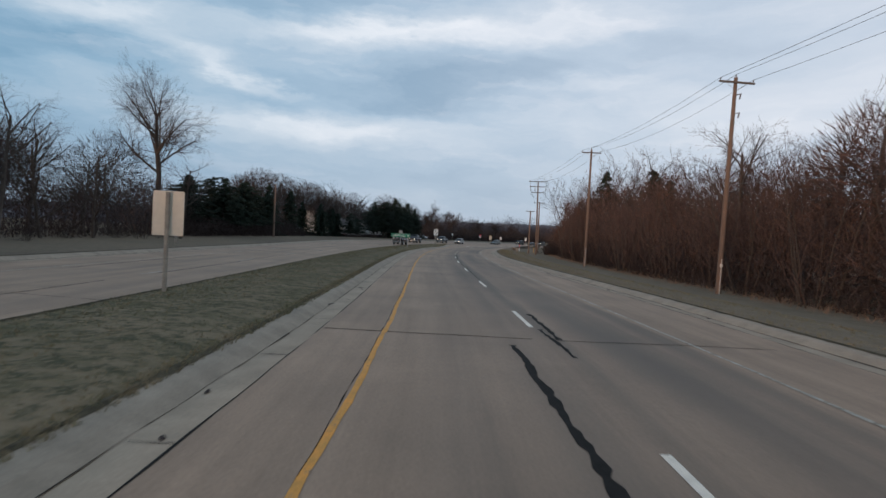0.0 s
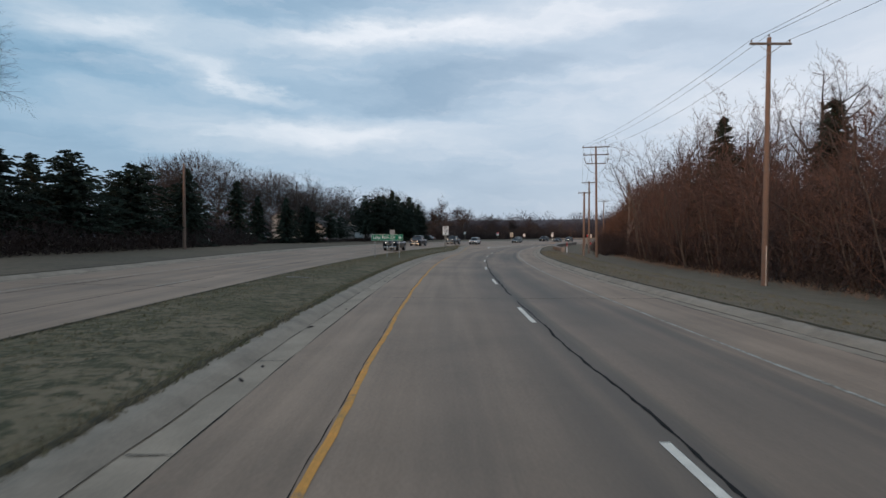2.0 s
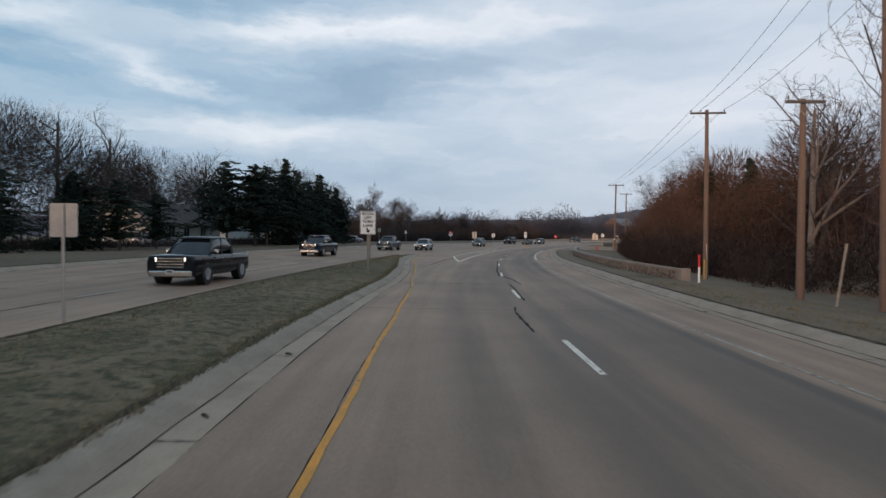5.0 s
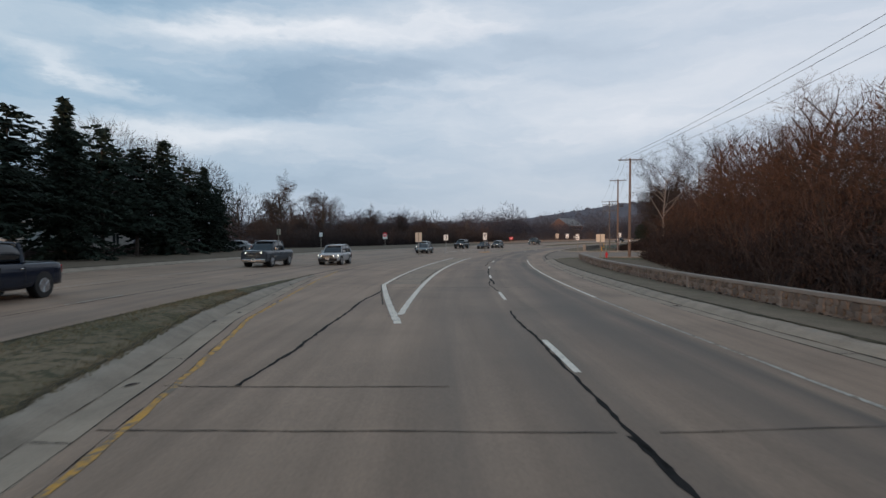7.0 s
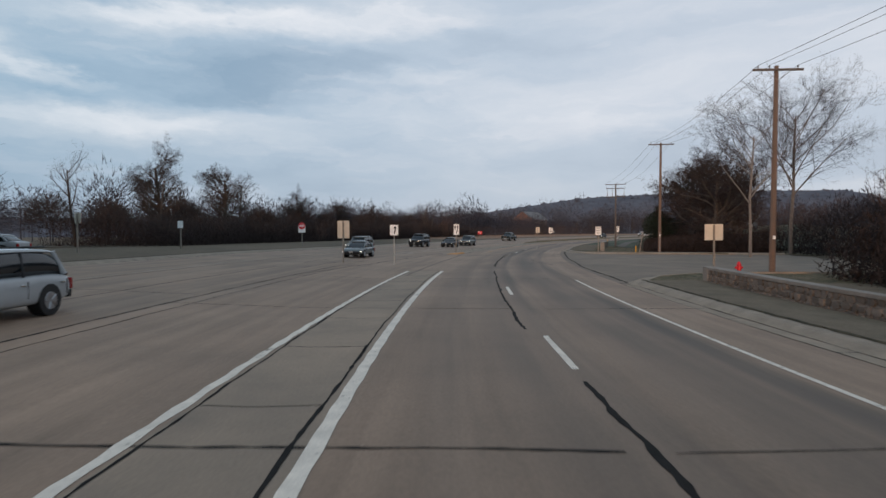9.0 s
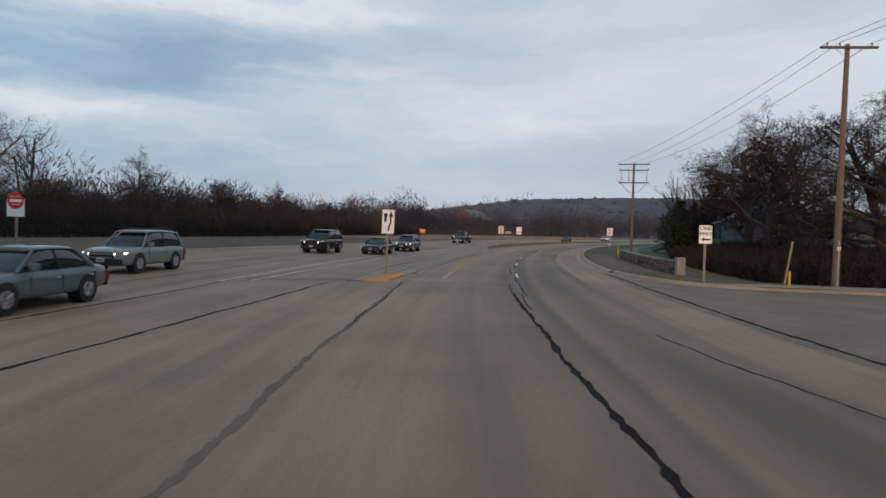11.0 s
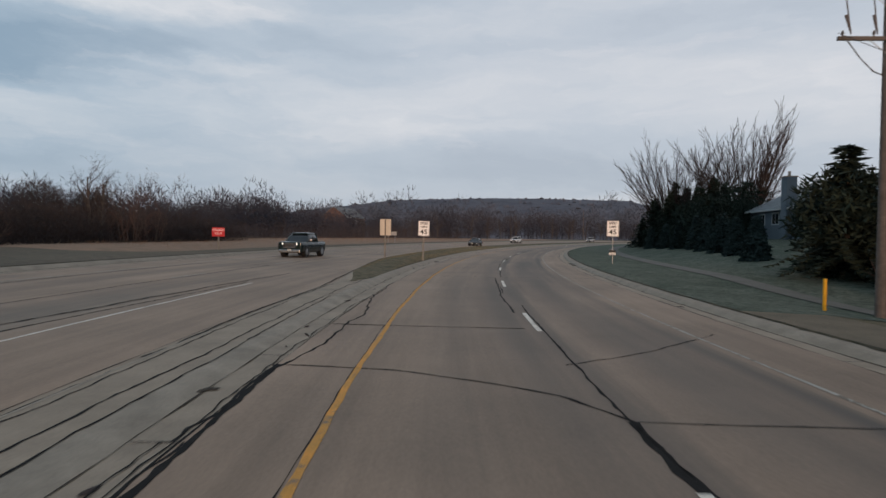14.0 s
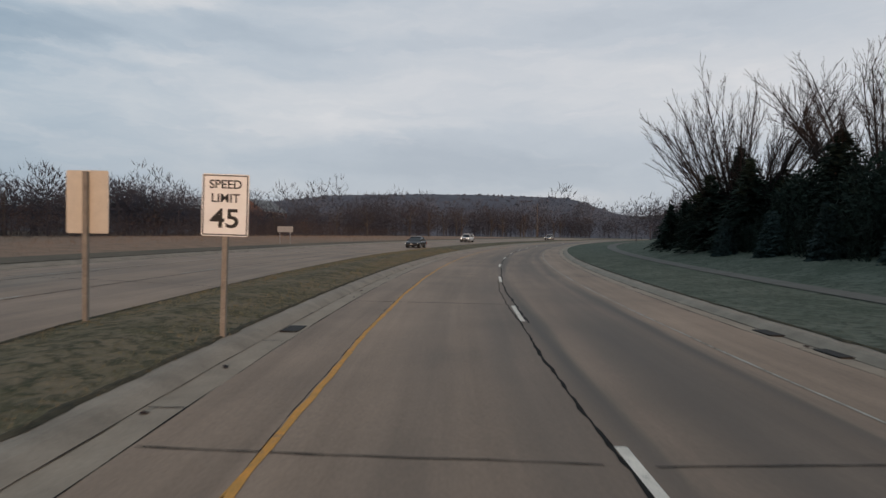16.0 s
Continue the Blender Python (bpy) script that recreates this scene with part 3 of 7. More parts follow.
med_c = strip("median_concrete", 227.8, 297, [(lambda s: PAVE_L(s) - 1.14, MEDH), (lambda s: FAR_N(s) + 0.31, MEDH)], GUTTER)
tagged(med_c, "narrow median paved in worn concrete", "median", kind="structure")

med_s = strip("median_grass_south", S0, 163, [(GRASS_L, lambda s: 0.155 * LOW(s)), (lambda s: GRASS_L(s) * 0.7 + FAR_N(s) * 0.3 + 0.05, lambda s: 0.26 * LOW(s)), (lambda s: GRASS_L(s) * 0.35 + FAR_N(s) * 0.65 + 0.1, lambda s: 0.24 * LOW(s)), (lambda s: FAR_N(s) + 0.14, lambda s: 0.15 * LOW(s))], GRASS, step=1.5)
tagged(med_s, "frosted short grass of the median", "grass", kind="structure")
SPREAD = lambda s: 0.55 + 0.45 * float(ease(s, 281, 288))
med_n = strip("median_grass_north", 281.6, S1, [(lambda s: PAVE_L(s) - 1.13 - 0.5 * (1 - soft(s, 281.6, 284)), 0.155), (lambda s: PAVE_L(s) - 1.14 + (FAR_N(s) - PAVE_L(s) + 1.3) * 0.5 * SPREAD(s), lambda s: 0.16 + 0.17 * float(ease(s, 284, 304))), (lambda s: PAVE_L(s) - 1.15 + (FAR_N(s) + 0.28 - PAVE_L(s) + 1.15) * SPREAD(s), 0.15), (lambda s: PAVE_L(s) - 1.16 + (FAR_N(s) + 0.27 - PAVE_L(s) + 1.15) * SPREAD(s), 0.06)], GRASS, step=0.8)
tagged(med_n, "frosted short grass of the widening median", "grass", kind="structure")
SIDE_U = piecewise([(190.5, 9.85), (191, 9.9), (194, 11.2), (196, 13.5), (197, 17), (197.6, 31), (229.3, 31), (229.5, 20), (230, 14.5), (232, 11.6), (236, 10.3), (240, 9.85)])


def verge_in(s):
    return SIDE_U(s) + 0.22 if 191 < s < 240 else KERB_R(s)


def beyond(u):
    return lambda s: max(u, verge_in(s) + 0.001 * u)


for nm, sa, sb in (("verge_right_south", S0, 191), ("verge_right_corner_south", 191, 197.5), ("verge_right_corner", 229.4, 240), ("verge_right_north", 240, 273)):
    v = strip(nm, sa, sb, [(verge_in, 0.15), (beyond(13.0), 0.16), (beyond(15.0), 0.12), (beyond(18.0), 0.08), (beyond(22.0), 0.05), (beyond(31.0), 0.0), (beyond(40), 0.0)], THIN if sa < 100 else GRASS, step=2.0 if sb - sa > 20 else 0.25)
    tagged(v, "frosted grass verge falling to the thicket", "grass", kind="structure")
lawn = strip("lawn", 273, S1, [(KERB_R, 0.15), (12.5, 0.17), (15.2, 0.15), (17.0, 0.15), (20.0, 0.25), (26.0, 0.35), (36.0, 0.4), (48.0, 0.3)], LAWN)
tagged(lawn, "frosted mown lawn rising to the house", "grass", kind="structure")
path_n = strip("footpath", 274, S1, [(15.3, 0.175), (15.32, 0.195), (16.7, 0.195), (16.72, 0.175)], mat("worn_path_asphalt", (0.128, 0.118, 0.100), 0.9, 0.2, 0.8, 20, 0.2))
tagged(path_n, "pale asphalt footpath through the lawn", "path", kind="structure")
far_v = strip("verge_far", S0, S1, [(lambda s: FAR_F(s) - 1.1, 0.15), (lambda s: FAR_F(s) - 2.6, 0.2), (lambda s: FAR_F(s) - 6, 0.12), (lambda s: FAR_F(s) - 14, 0.1), (lambda s: FAR_F(s) - 24, 0.0)], EARTH)
tagged(far_v, "dull winter grass and soil on the far verge", "grass", kind="structure")
base = strip("road_median_base", 156, 172, [(-8.2, -0.012), (-5.2, -0.012)], CONCRETE)
tagged(base, "concrete under the end of the grass median", "road", kind="structure")
base = strip("road_junction_base", 224, 240, [(-8.2, -0.012), (-4.8, -0.012), (-2.6, -0.012), (-1.3, -0.012)], CONCRETE)
tagged(base, "concrete under the median nose", "road", kind="structure")
# side street joining on the right
def mouth(f):
    return lambda s: 8.85 + (SIDE_U(s) + 0.1 - 8.85) * f


side = strip("road_side_street", 190.5, 240, [(mouth(0), 0.003), (mouth(0.15), 0.004), (mouth(0.3), 0.004), (mouth(0.5), 0.004), (mouth(0.75), 0.006), (mouth(1), 0.008)], ASPHALT, step=0.5)
tagged(side, "concrete mouth of the side street", "road", kind="structure")


def corner_kerb(name, pts, side, label):
    """Gutter and kerb round a corner, swept along (s, u) points; side: +1 raises the kerb to the right of the way."""
    ds = [0.0]
    for a, b in zip(pts, pts[1:]):
        ds.append(ds[-1] + math.hypot(b[0] - a[0], b[1] - a[1]))
    n = int(ds[-1] / 0.5)
    way = [rd(float(np.interp(ds[-1] * i / n, ds, [p[0] for p in pts])), float(np.interp(ds[-1] * i / n, ds, [p[1] for p in pts]))) for i in range(n + 1)]
    for nm, mat_, prof in (("gutter_" + name, GUTTER, ((-0.55, 0.014), (-0.02, 0.0))), ("kerb_" + name, KERBM, ((-0.02, 0.0), (0.06, 0.12), (0.16, 0.165), (0.34, 0.172), (0.36, -0.1)))):
        verts, faces = [], []
        for i, p in enumerate(way):
            d = way[min(i + 1, n)] - way[max(i - 1, 0)]
            nrm = Vector((d.y, -d.x, 0)).normalized() * side
            verts += [p + nrm * o + Vector((0, 0, z)) for o, z in prof]
        m_ = len(prof)
        for i in range(n):
            for j in range(m_ - 1):
                k_ = i * m_ + j
                faces.append((k_, k_ + 1, k_ + m_ + 1, k_ + m_))
        tagged(link_mesh(nm, verts, faces, mat_), label, "kerb", kind="structure")


corner_kerb("corner_south", [(189.5, 9.65), (191, 9.75), (194, 11.2), (196, 13.5), (197, 17), (197.5, 24), (197.6, 31)], 1, "curved concrete kerb into the side street")
corner_kerb("corner_north", [(241, 9.65), (238, 9.85), (236, 10.2), (234, 10.8), (232, 11.6), (230.8, 12.8), (230, 14.5), (229.6, 17.5), (229.45, 22), (229.4, 31)], -1, "curved concrete kerb at the side-street corner")
apron = strip("footpath_corner", 229.85, 231.6, [(lambda s: SIDE_U(s) + 0.35, 0.176), (20.0, 0.176), (31.0, 0.12)], GUTTER, step=0.2)
tagged(apron, "pale concrete footpath at the street corner", "path", kind="structure")
tact = strip("tactile_strip", 229.95, 230.75, [(16.3, 0.182), (17.9, 0.182)], mat("orange_tactile_paving", (0.42, 0.20, 0.07), 0.85, 0.25, 6, 40, 0.2), step=0.4)
tagged(tact, "orange tactile paving at the kerb ramp", "tactile paving", kind="structure")
for nm, sa, sb, out in (("verge_strip_south", 124, 190.8, 12.1), ("verge_strip_north", 240.3, 273, 13.6)):
    v = strip(nm, sa, sb, [(lambda s: KERB_R(s) + 0.08, 0.163), (12.0 if out < 13 else 12.6, 0.17), (out, 0.165 if out < 13 else 0.12)], THIN, step=1.0)
    tagged(v, "thin worn turf between kerb and stone wall", "grass", kind="structure")

# ---- markings and joints ----
def line(name, sa, sb, u, w, material, label, dz=0.006, step=1.0, jag=0.0):
    f = u if callable(u) else (lambda s: u)
    ob = strip(name, sa, sb, [(lambda s: f(s) - w / 2 + jag * math.sin(s * 5.3), dz), (lambda s: f(s) + w / 2 + jag * math.sin(s * 4.1 + 1), dz)], material, step)
    return tagged(ob, label, "road marking", kind="structure")


line("yellow_line_flaked", 114, 168, lambda s: YEL(s) + 0.02 * math.sin(s * 0.9), 0.115, WORNYELLOW, "heavily flaked yellow edge line", jag=0.02, step=0.4)
line("yellow_line_south", S0, 114, lambda s: YEL(s) + 0.02 * math.sin(s * 0.9), 0.105, YELLOW, "worn solid yellow edge line", jag=0.012, step=0.6)
line("yellow_line_north", 236, S1, lambda s: 0.02 * math.sin(s * 0.8), 0.105, YELLOW, "worn solid yellow edge line", jag=0.012, step=0.6)
line("edge_crack_south", S0, 150, lambda s: YEL(s) - 0.075 + 0.012 * math.sin(s * 1.3), 0.012, TAR, "thin dark crack beside the yellow line", jag=0.008, step=0.5)
line("edge_crack_north", 234, 420, lambda s: -0.07 + 0.012 * math.sin(s * 1.3), 0.012, TAR, "thin dark crack beside the yellow line", jag=0.008, step=0.5)
# the line begins with a narrower stretch in paler yellow
line("yellow_line_start", 231, 236, 0.0, 0.095, mat("pale_yellow_road_paint", (0.50, 0.40, 0.24), 0.8, 0.25, 3, 35, 0.1, tint=(0.42, 0.32, 0.19)), "paler start of the yellow edge line", jag=0.008, step=0.5)
PERIOD, DASH = 12.192, 3.25
dashes = [6.385 + PERIOD * k for k in range(-3, 16)] + [16.925 + PERIOD * k for k in range(18, 48)]
for far_end in dashes:
    line("lane_dash", far_end - DASH, far_end, lambda s: 3.71 + 0.0 * s, 0.125, WHITEP, "white lane dash on grey concrete", jag=0.006)
for k in range(-4, 52):
    far_end = 3.0 + PERIOD * k
    if not 160 < far_end < 232:
        line("lane_dash_far", far_end - DASH, far_end, -10.7, 0.11, FADED, "faded white lane dash")
line("edge_line_right", S0, 150, 7.2, 0.09, FADED, "thin worn white edge line", jag=0.012)
line("edge_line_right_mid", 150, 193, 7.2, 0.11, WHITEP, "white edge line beside the wall")
line("edge_line_right_north", 272, S1, 7.2, 0.06, FADED, "thin white edge line", jag=0.012)
line("edge_line_right_worn", 236, 272, 7.2, 0.08, FADED, "thin worn white edge line", jag=0.012)
line("edge_line_far", S0, S1, -14.6, 0.09, FADED, "thin worn white edge line", jag=0.01)
line("edge_line_median_far", S0, 160, -7.75, 0.09, FADED, "worn pale edge line", jag=0.01)
TURN = piecewise([(225, -7.25), (230.6, -7.15), (236, -6.85), (241, -6.65), (257, -7.0), (292, -7.0)])
line("turn_lane_line_far", 225, 280, TURN, 0.08, WHITEP, "worn white line of the turn lane", jag=0.012)
line("lane_line_far", 224, 251, -8.05, 0.08, WHITEP, "worn white line beside the turn lane", jag=0.012)
line("turn_lane_seam", 225, 262, lambda s: TURN(s) - 0.16, 0.05, TAR, "dark seam beside the turn-lane line", jag=0.02, step=0.5)
# gore of the left-turn lane
GORE = lambda q: 0.22 - (q - 143.3) / 14.0 * 2.12
line("gore_right_line", 145.2, 200, lambda s: 0.13, 0.20, WHITEP, "thick white gore line", jag=0.012, step=0.5)
divider = strip("road_divider_panel", 157.6, 200, [(-1.86, 0.003), (0.05, 0.003)], mat("pale_patched_concrete", (0.285, 0.215, 0.158), 0.8, 0.22, 0.45, 24, 0.2, tint=(0.215, 0.168, 0.128)))
tagged(divider, "paler concrete panels between the gore lines", "road", kind="structure")
line("gore_tip_line", 143.3, 157.4, GORE, 0.22, WHITEP, "thick broken white gore taper", jag=0.02, step=0.5)
line("gore_left_line", 157.4, 200, lambda s: -1.9 - 0.08 * float(ease(s, 157, 165)), 0.165, WHITEP, "thick white gore line", jag=0.02, step=0.35)


def crack(name, pts, w, label="dark tar seal over a pavement crack", seed=1, wander=0.05, dz=0.0045, material=TAR):
    """A wandering ribbon of sealant through (s, u) points."""
    rnd = random.Random(seed)
    ss, uu = [p[0] for p in pts], [p[1] for p in pts]
    d = [0.0]
    for a, b in zip(pts, pts[1:]):
        d.append(d[-1] + math.hypot(b[0] - a[0], b[1] - a[1]))
    n = max(6, int(d[-1] / 0.22))
    verts, faces, off = [], [], 0.0
    for i in range(n + 1):
        q = d[-1] * i / n
        s, u = float(np.interp(q, d, ss)), float(np.interp(q, d, uu))
        e = 0.01 * (1 if i == 0 else -1)
        s2, u2 = float(np.interp(min(q + 0.2, d[-1]), d, ss)), float(np.interp(min(q + 0.2, d[-1]), d, uu))
        s1, u1 = float(np.interp(max(q - 0.2, 0), d, ss)), float(np.interp(max(q - 0.2, 0), d, uu))
        t = Vector((s2 - s1, u2 - u1, 0)).normalized()
        off = off * 0.88 + rnd.uniform(-wander, wander) * 0.8
        hw = w / 2 * rnd.uniform(0.35, 1.15)
        nx, ny = -t.y, t.x
        z = dz(s) if callable(dz) else dz
        verts += [rd(s + nx * (off - hw), u + ny * (off - hw), z), rd(s + nx * (off + hw), u + ny * (off + hw), z)]
        if i:
            k = 2 * i
            faces.append((k - 2, k, k + 1, k - 1))
    ob = link_mesh(name, verts, faces, material)
    return tagged(ob, label, "tar seal", kind="structure")


for i in range(17):
    q = 144.0 + i * 0.8
    uc = GORE(q)
    crack("paint_crack", [(q - 0.03, uc - 0.2), (q, uc), (q + 0.02, uc + 0.2)], 0.05, "crack across the painted taper", seed=500 + i, wander=0.01, dz=0.0085)
for i, (sa, sb, ua_, ub_, w_) in enumerate(((158, 176, -0.1, -0.12, 0.07), (175, 200, -0.1, -0.1, 0.05), (157.6, 180, -1.74, -1.82, 0.05), (179, 200, -1.84, -1.82, 0.04), (148, 157, -0.72, -1.95, 0.05))):
    crack("joint_seal", [(sa, ua_), ((sa + sb) / 2, (ua_ + ub_) / 2), (sb, ub_)], w_, seed=600 + i, wander=0.018, dz=0.0085)
for i in range(10):
    crack("transverse_joint", [(159.5 + i * 4.1, -1.8), (159.4 + i * 4.1, -0.95), (159.5 + i * 4.1, -0.1)], 0.05, seed=640 + i, wander=0.012)
# longitudinal joint along the lane dashes, broken into runs
for i, (sa, sb, u0, w) in enumerate(((-20, 2, 3.9, 0.10), (3, 12.6, 2.85, 0.24), (11.5, 15, 3.9, 0.16), (13.5, 18, 4.1, 0.20), (32, 57, 3.9, 0.08), (59, 79, 3.92, 0.13), (78, 93, 3.9, 0.07), (105, 110, 3.2, 0.12), (112, 119.2, 3.82, 0.13), (125, 134, 3.55, 0.17), (133, 146, 3.58, 0.12), (157, 173, 3.68, 0.15), (178, 200, 3.35, 0.13), (205, 225, 3.25, 0.22), (224, 238, 3.65, 0.10), (236, 241, 3.4, 0.12), (242, 256, 3.68, 0.14), (255, 275, 3.8, 0.08), (273, 287, 3.4, 0.10), (279, 282, 3.5, 0.07), (288, 297, 3.7, 0.08), (294, 303, 3.6, 0.09), (302, 319, 3.57, 0.06), (306, 330, 3.8, 0.10), (334, 380, 3.8, 0.10))):
    n_ = max(2, int((sb - sa) / 4))
    rj = random.Random(300 + i)
    crack("joint_seal", [(sa + (sb - sa) * k / n_, u0 + rj.uniform(-0.045, 0.045)) for k in range(n_ + 1)], w * 0.75, seed=310 + i, wander=0.028)
crack("joint_seal", [(161.4, 3.7), (157.3, 3.48), (154.7, 3.6), (153, 3.73)], 0.07, seed=455, wander=0.03)
crack("joint_seal", [(206.5, 7.4), (210.4, 6.72), (212.8, 6.26), (216, 5.9)], 0.06, seed=172, wander=0.04)
crack("joint_seal", [(119.3, 4.35), (122.2, 4.2), (125.5, 3.72), (128, 3.6)], 0.11, seed=180, wander=0.03)
crack("transverse_joint", [(121.9, 4.4), (121.8, 5.4), (121.7, 6.6)], 0.05, seed=181, wander=0.02)
crack("joint_seal", [(33.9, 4.0), (34.3, 4.6), (34.6, 5.6)], 0.08, seed=3, wander=0.03)
crack("joint_seal", [(191, 9.3), (205, 9.2), (220, 9.3), (233, 9.35), (240, 9.2)], 0.16, seed=4, wander=0.04, dz=0.012)
crack("joint_seal", [(266.0, 3.6), (267.2, 5.4), (269.5, 7.8)], 0.05, seed=5, wander=0.03)
# transverse joints
for i, sj in enumerate((13.6, 35.2, 58.0, 78.8, 94, 109.4, 119.4, 134.3, 155.3, 170.2, 182, 194, 228.5, 235.0, 250.5, 270.2, 288.0, 297.0, 310, 323, 337, 351)):
    crack("transverse_joint", [(sj + 0.2, PAVE_L(sj) + 0.05), (sj, 1.2), (sj - 0.15, 3.4)], 0.045 if i % 3 else 0.08, seed=20 + i, wander=0.015)
    if i not in (6, 18, 15):
        crack("transverse_joint", [(sj - 0.2, 3.9), (sj - 0.1, 7.0), (sj - 0.15, 9.1)], 0.035 if i % 2 else 0.06, seed=60 + i, wander=0.015)
    if i % 2 == 0:
        crack("transverse_joint", [(sj + 2.5, FAR_N(sj) - 0.1), (sj + 2.8, -11), (sj + 2.6, FAR_F(sj) + 0.2)], 0.05, seed=90 + i, wander=0.015)
crack("transverse_joint", [(136.6, -3.0), (136.5, -1.0), (136.4, 1.5)], 0.05, seed=99, wander=0.015)
for i, u0 in enumerate((-10.55, -14.2)):
    for j in range(9):
        crack("joint_seal", [(-20 + 45 * j, u0 + 0.15), (2 + 45 * j, u0), (21 + 45 * j, u0 + 0.1)], 0.07, seed=130 + 10 * i + j, wander=0.02)
# seams of the turn lane and the narrow median
crack("joint_seal", [(163, -7.35), (185, -7.3), (212, -7.2)], 0.09, seed=160, wander=0.02)
crack("joint_seal", [(165, -6.7), (185, -6.6), (205, -6.5)], 0.05, seed=161, wander=0.02)
crack("joint_seal", [(136.6, -1.8), (140, -1.68), (150.8, -1.6), (153, -1.5), (154.6, -1.48), (156.5, -1.73), (158, -1.9)], 0.10, seed=162, wander=0.03)
crack("joint_seal", [(196, -1.5), (207.4, -1.35), (217, -1.34), (222.7, -1.4)], 0.16, "soft dark stain along a filled joint", seed=163, wander=0.03, material=STAIN)
crack("joint_seal", [(216, -1.36), (220.9, -1.34), (222.6, -1.4), (225, -1.5), (228.5, -1.66)], 0.085, seed=163, wander=0.035)
crack("joint_seal", [(227.2, -3.98), (226.6, -5.2), (226.0, -6.4), (225.8, -8.0)], 0.05, seed=430, wander=0.02)
crack("joint_seal", [(227.8, -3.52), (229.5, -3.12), (231.6, -2.96), (234.0, -2.75)], 0.06, seed=431, wander=0.02, dz=FLAT)
crack("joint_seal", [(225.6, 3.14), (224.8, 3.46), (223, 3.42), (220, 3.44)], 0.06, seed=432, wander=0.03)
crack("joint_seal", [(227.8, 2.35), (228.2, 2.7), (228.9, 3.22)], 0.06, "dirty crack in the pavement", seed=433, wander=0.03, material=DIRT)
crack("joint_seal", [(228.9, 3.2), (228.0, 3.12), (227.0, 3.08), (225.6, 3.14)], 0.08, "dirty crack in the pavement", seed=434, wander=0.05, material=DIRT)
crack("joint_seal", [(228.1, 2.9), (227.7, 3.33), (227.3, 3.85)], 0.04, seed=435, wander=0.02)
crack("joint_seal", [(233.1, 3.3), (232.9, 3.9), (232.7, 4.5)], 0.04, seed=436, wander=0.03)
for i, (s_, u_) in enumerate(((233.9, -2.02), (236.4, -2.04), (239.6, -2.0), (243.8, -2.02), (249, -1.98), (238.2, -3.2), (245, -3.35), (252, -3.1), (258, -2.05), (264, -2.0))):
    crack("leaf_litter", [(s_, u_ - 0.1), (s_ + 0.12, u_), (s_ + 0.2, u_ + 0.16)], 0.20, "dark leaf litter caught in a joint", seed=440 + i, wander=0.05, dz=FLAT if u_ < -3 else 0.004, material=DIRT)
crack("joint_seal", [(196, -7.0), (207, -5.75), (213, -5.2), (218, -4.85), (223.4, -4.57), (226.1, -4.54), (227.2, -3.98), (227.8, -3.9)], 0.11, seed=164, wander=0.03)
crack("joint_seal", [(200, -8.6), (214.1, -8.2), (221, -7.9), (229, -8.1)], 0.10, seed=170, wander=0.03)
crack("joint_seal", [(232, -3.35), (255, -3.05), (284, -2.75)], 0.045, seed=165, wander=0.04, dz=FLAT)
crack("joint_seal", [(240, -3.7), (255, -3.55), (280, -3.6)], 0.035, seed=171, wander=0.04, dz=FLAT)
crack("joint_seal", [(262, -1.5), (266.5, -1.25), (272, -1.0), (276, -1.35), (283, -1.42)], 0.07, seed=166, wander=0.07)
crack("joint_seal", [(250, -1.7), (256, -1.35), (262, -1.35)], 0.05, seed=167, wander=0.05)
crack("joint_seal", [(259, -8.2), (268, -7.7), (280, -7.3)], 0.08, seed=450, wander=0.03)
crack("transverse_joint", [(260.3, -7.0), (260.5, -5.6), (260.7, -4.25)], 0.05, seed=451, wander=0.015)
crack("joint_seal", [(265.8, -1.46), (265.5, 0.63), (264.5, 2.4), (263.9, 3.15), (262.8, 3.74)], 0.07, seed=168, wander=0.02)
crack("transverse_joint", [(262.8, 3.74), (262.6, 6.5), (262.5, 9.0)], 0.05, seed=169, wander=0.015)
crack("joint_seal", [(259.5, -1.32), (262.7, -1.36), (265.8, -1.46)], 0.14, seed=173, wander=0.02)
crack("joint_seal", [(257.5, 3.8), (260.7, 3.76), (262.8, 3.74)], 0.15, seed=174, wander=0.02)
for i, (sa, sb, ua_, ub_, w_) in enumerate(((236, 262, -1.62, -1.62, 0.03), (258, 276, -1.62, -1.60, 0.03), (246, 251, -3.3, -3.2, 0.10), (266, 282, -3.9, -3.85, 0.09), (276, 300, -3.7, -6.0, 0.10), (262, 281, -8.7, -7.6, 0.09), (281, 286, -7.6, -7.4, 0.07), (240, 262, -8.3, -8.5, 0.05))):
    crack("joint_seal", [(sa, ua_), ((sa + sb) / 2, (ua_ + ub_) / 2 + 0.08), (sb, ub_)], w_, seed=400 + i, wander=0.04, dz=FLAT if i == 2 else 0.012)
crack("joint_seal", [(236.2, -4.15), (243.5, -3.95), (254.8, -3.75), (268, -3.9), (281, -4.1)], 0.07, seed=420, wander=0.03, dz=0.016)
crack("joint_seal", [(234, -2.75), (241.4, -2.68), (250.3, -2.6), (262, -2.6), (276, -2.62)], 0.05, seed=421, wander=0.03, dz=FLAT)
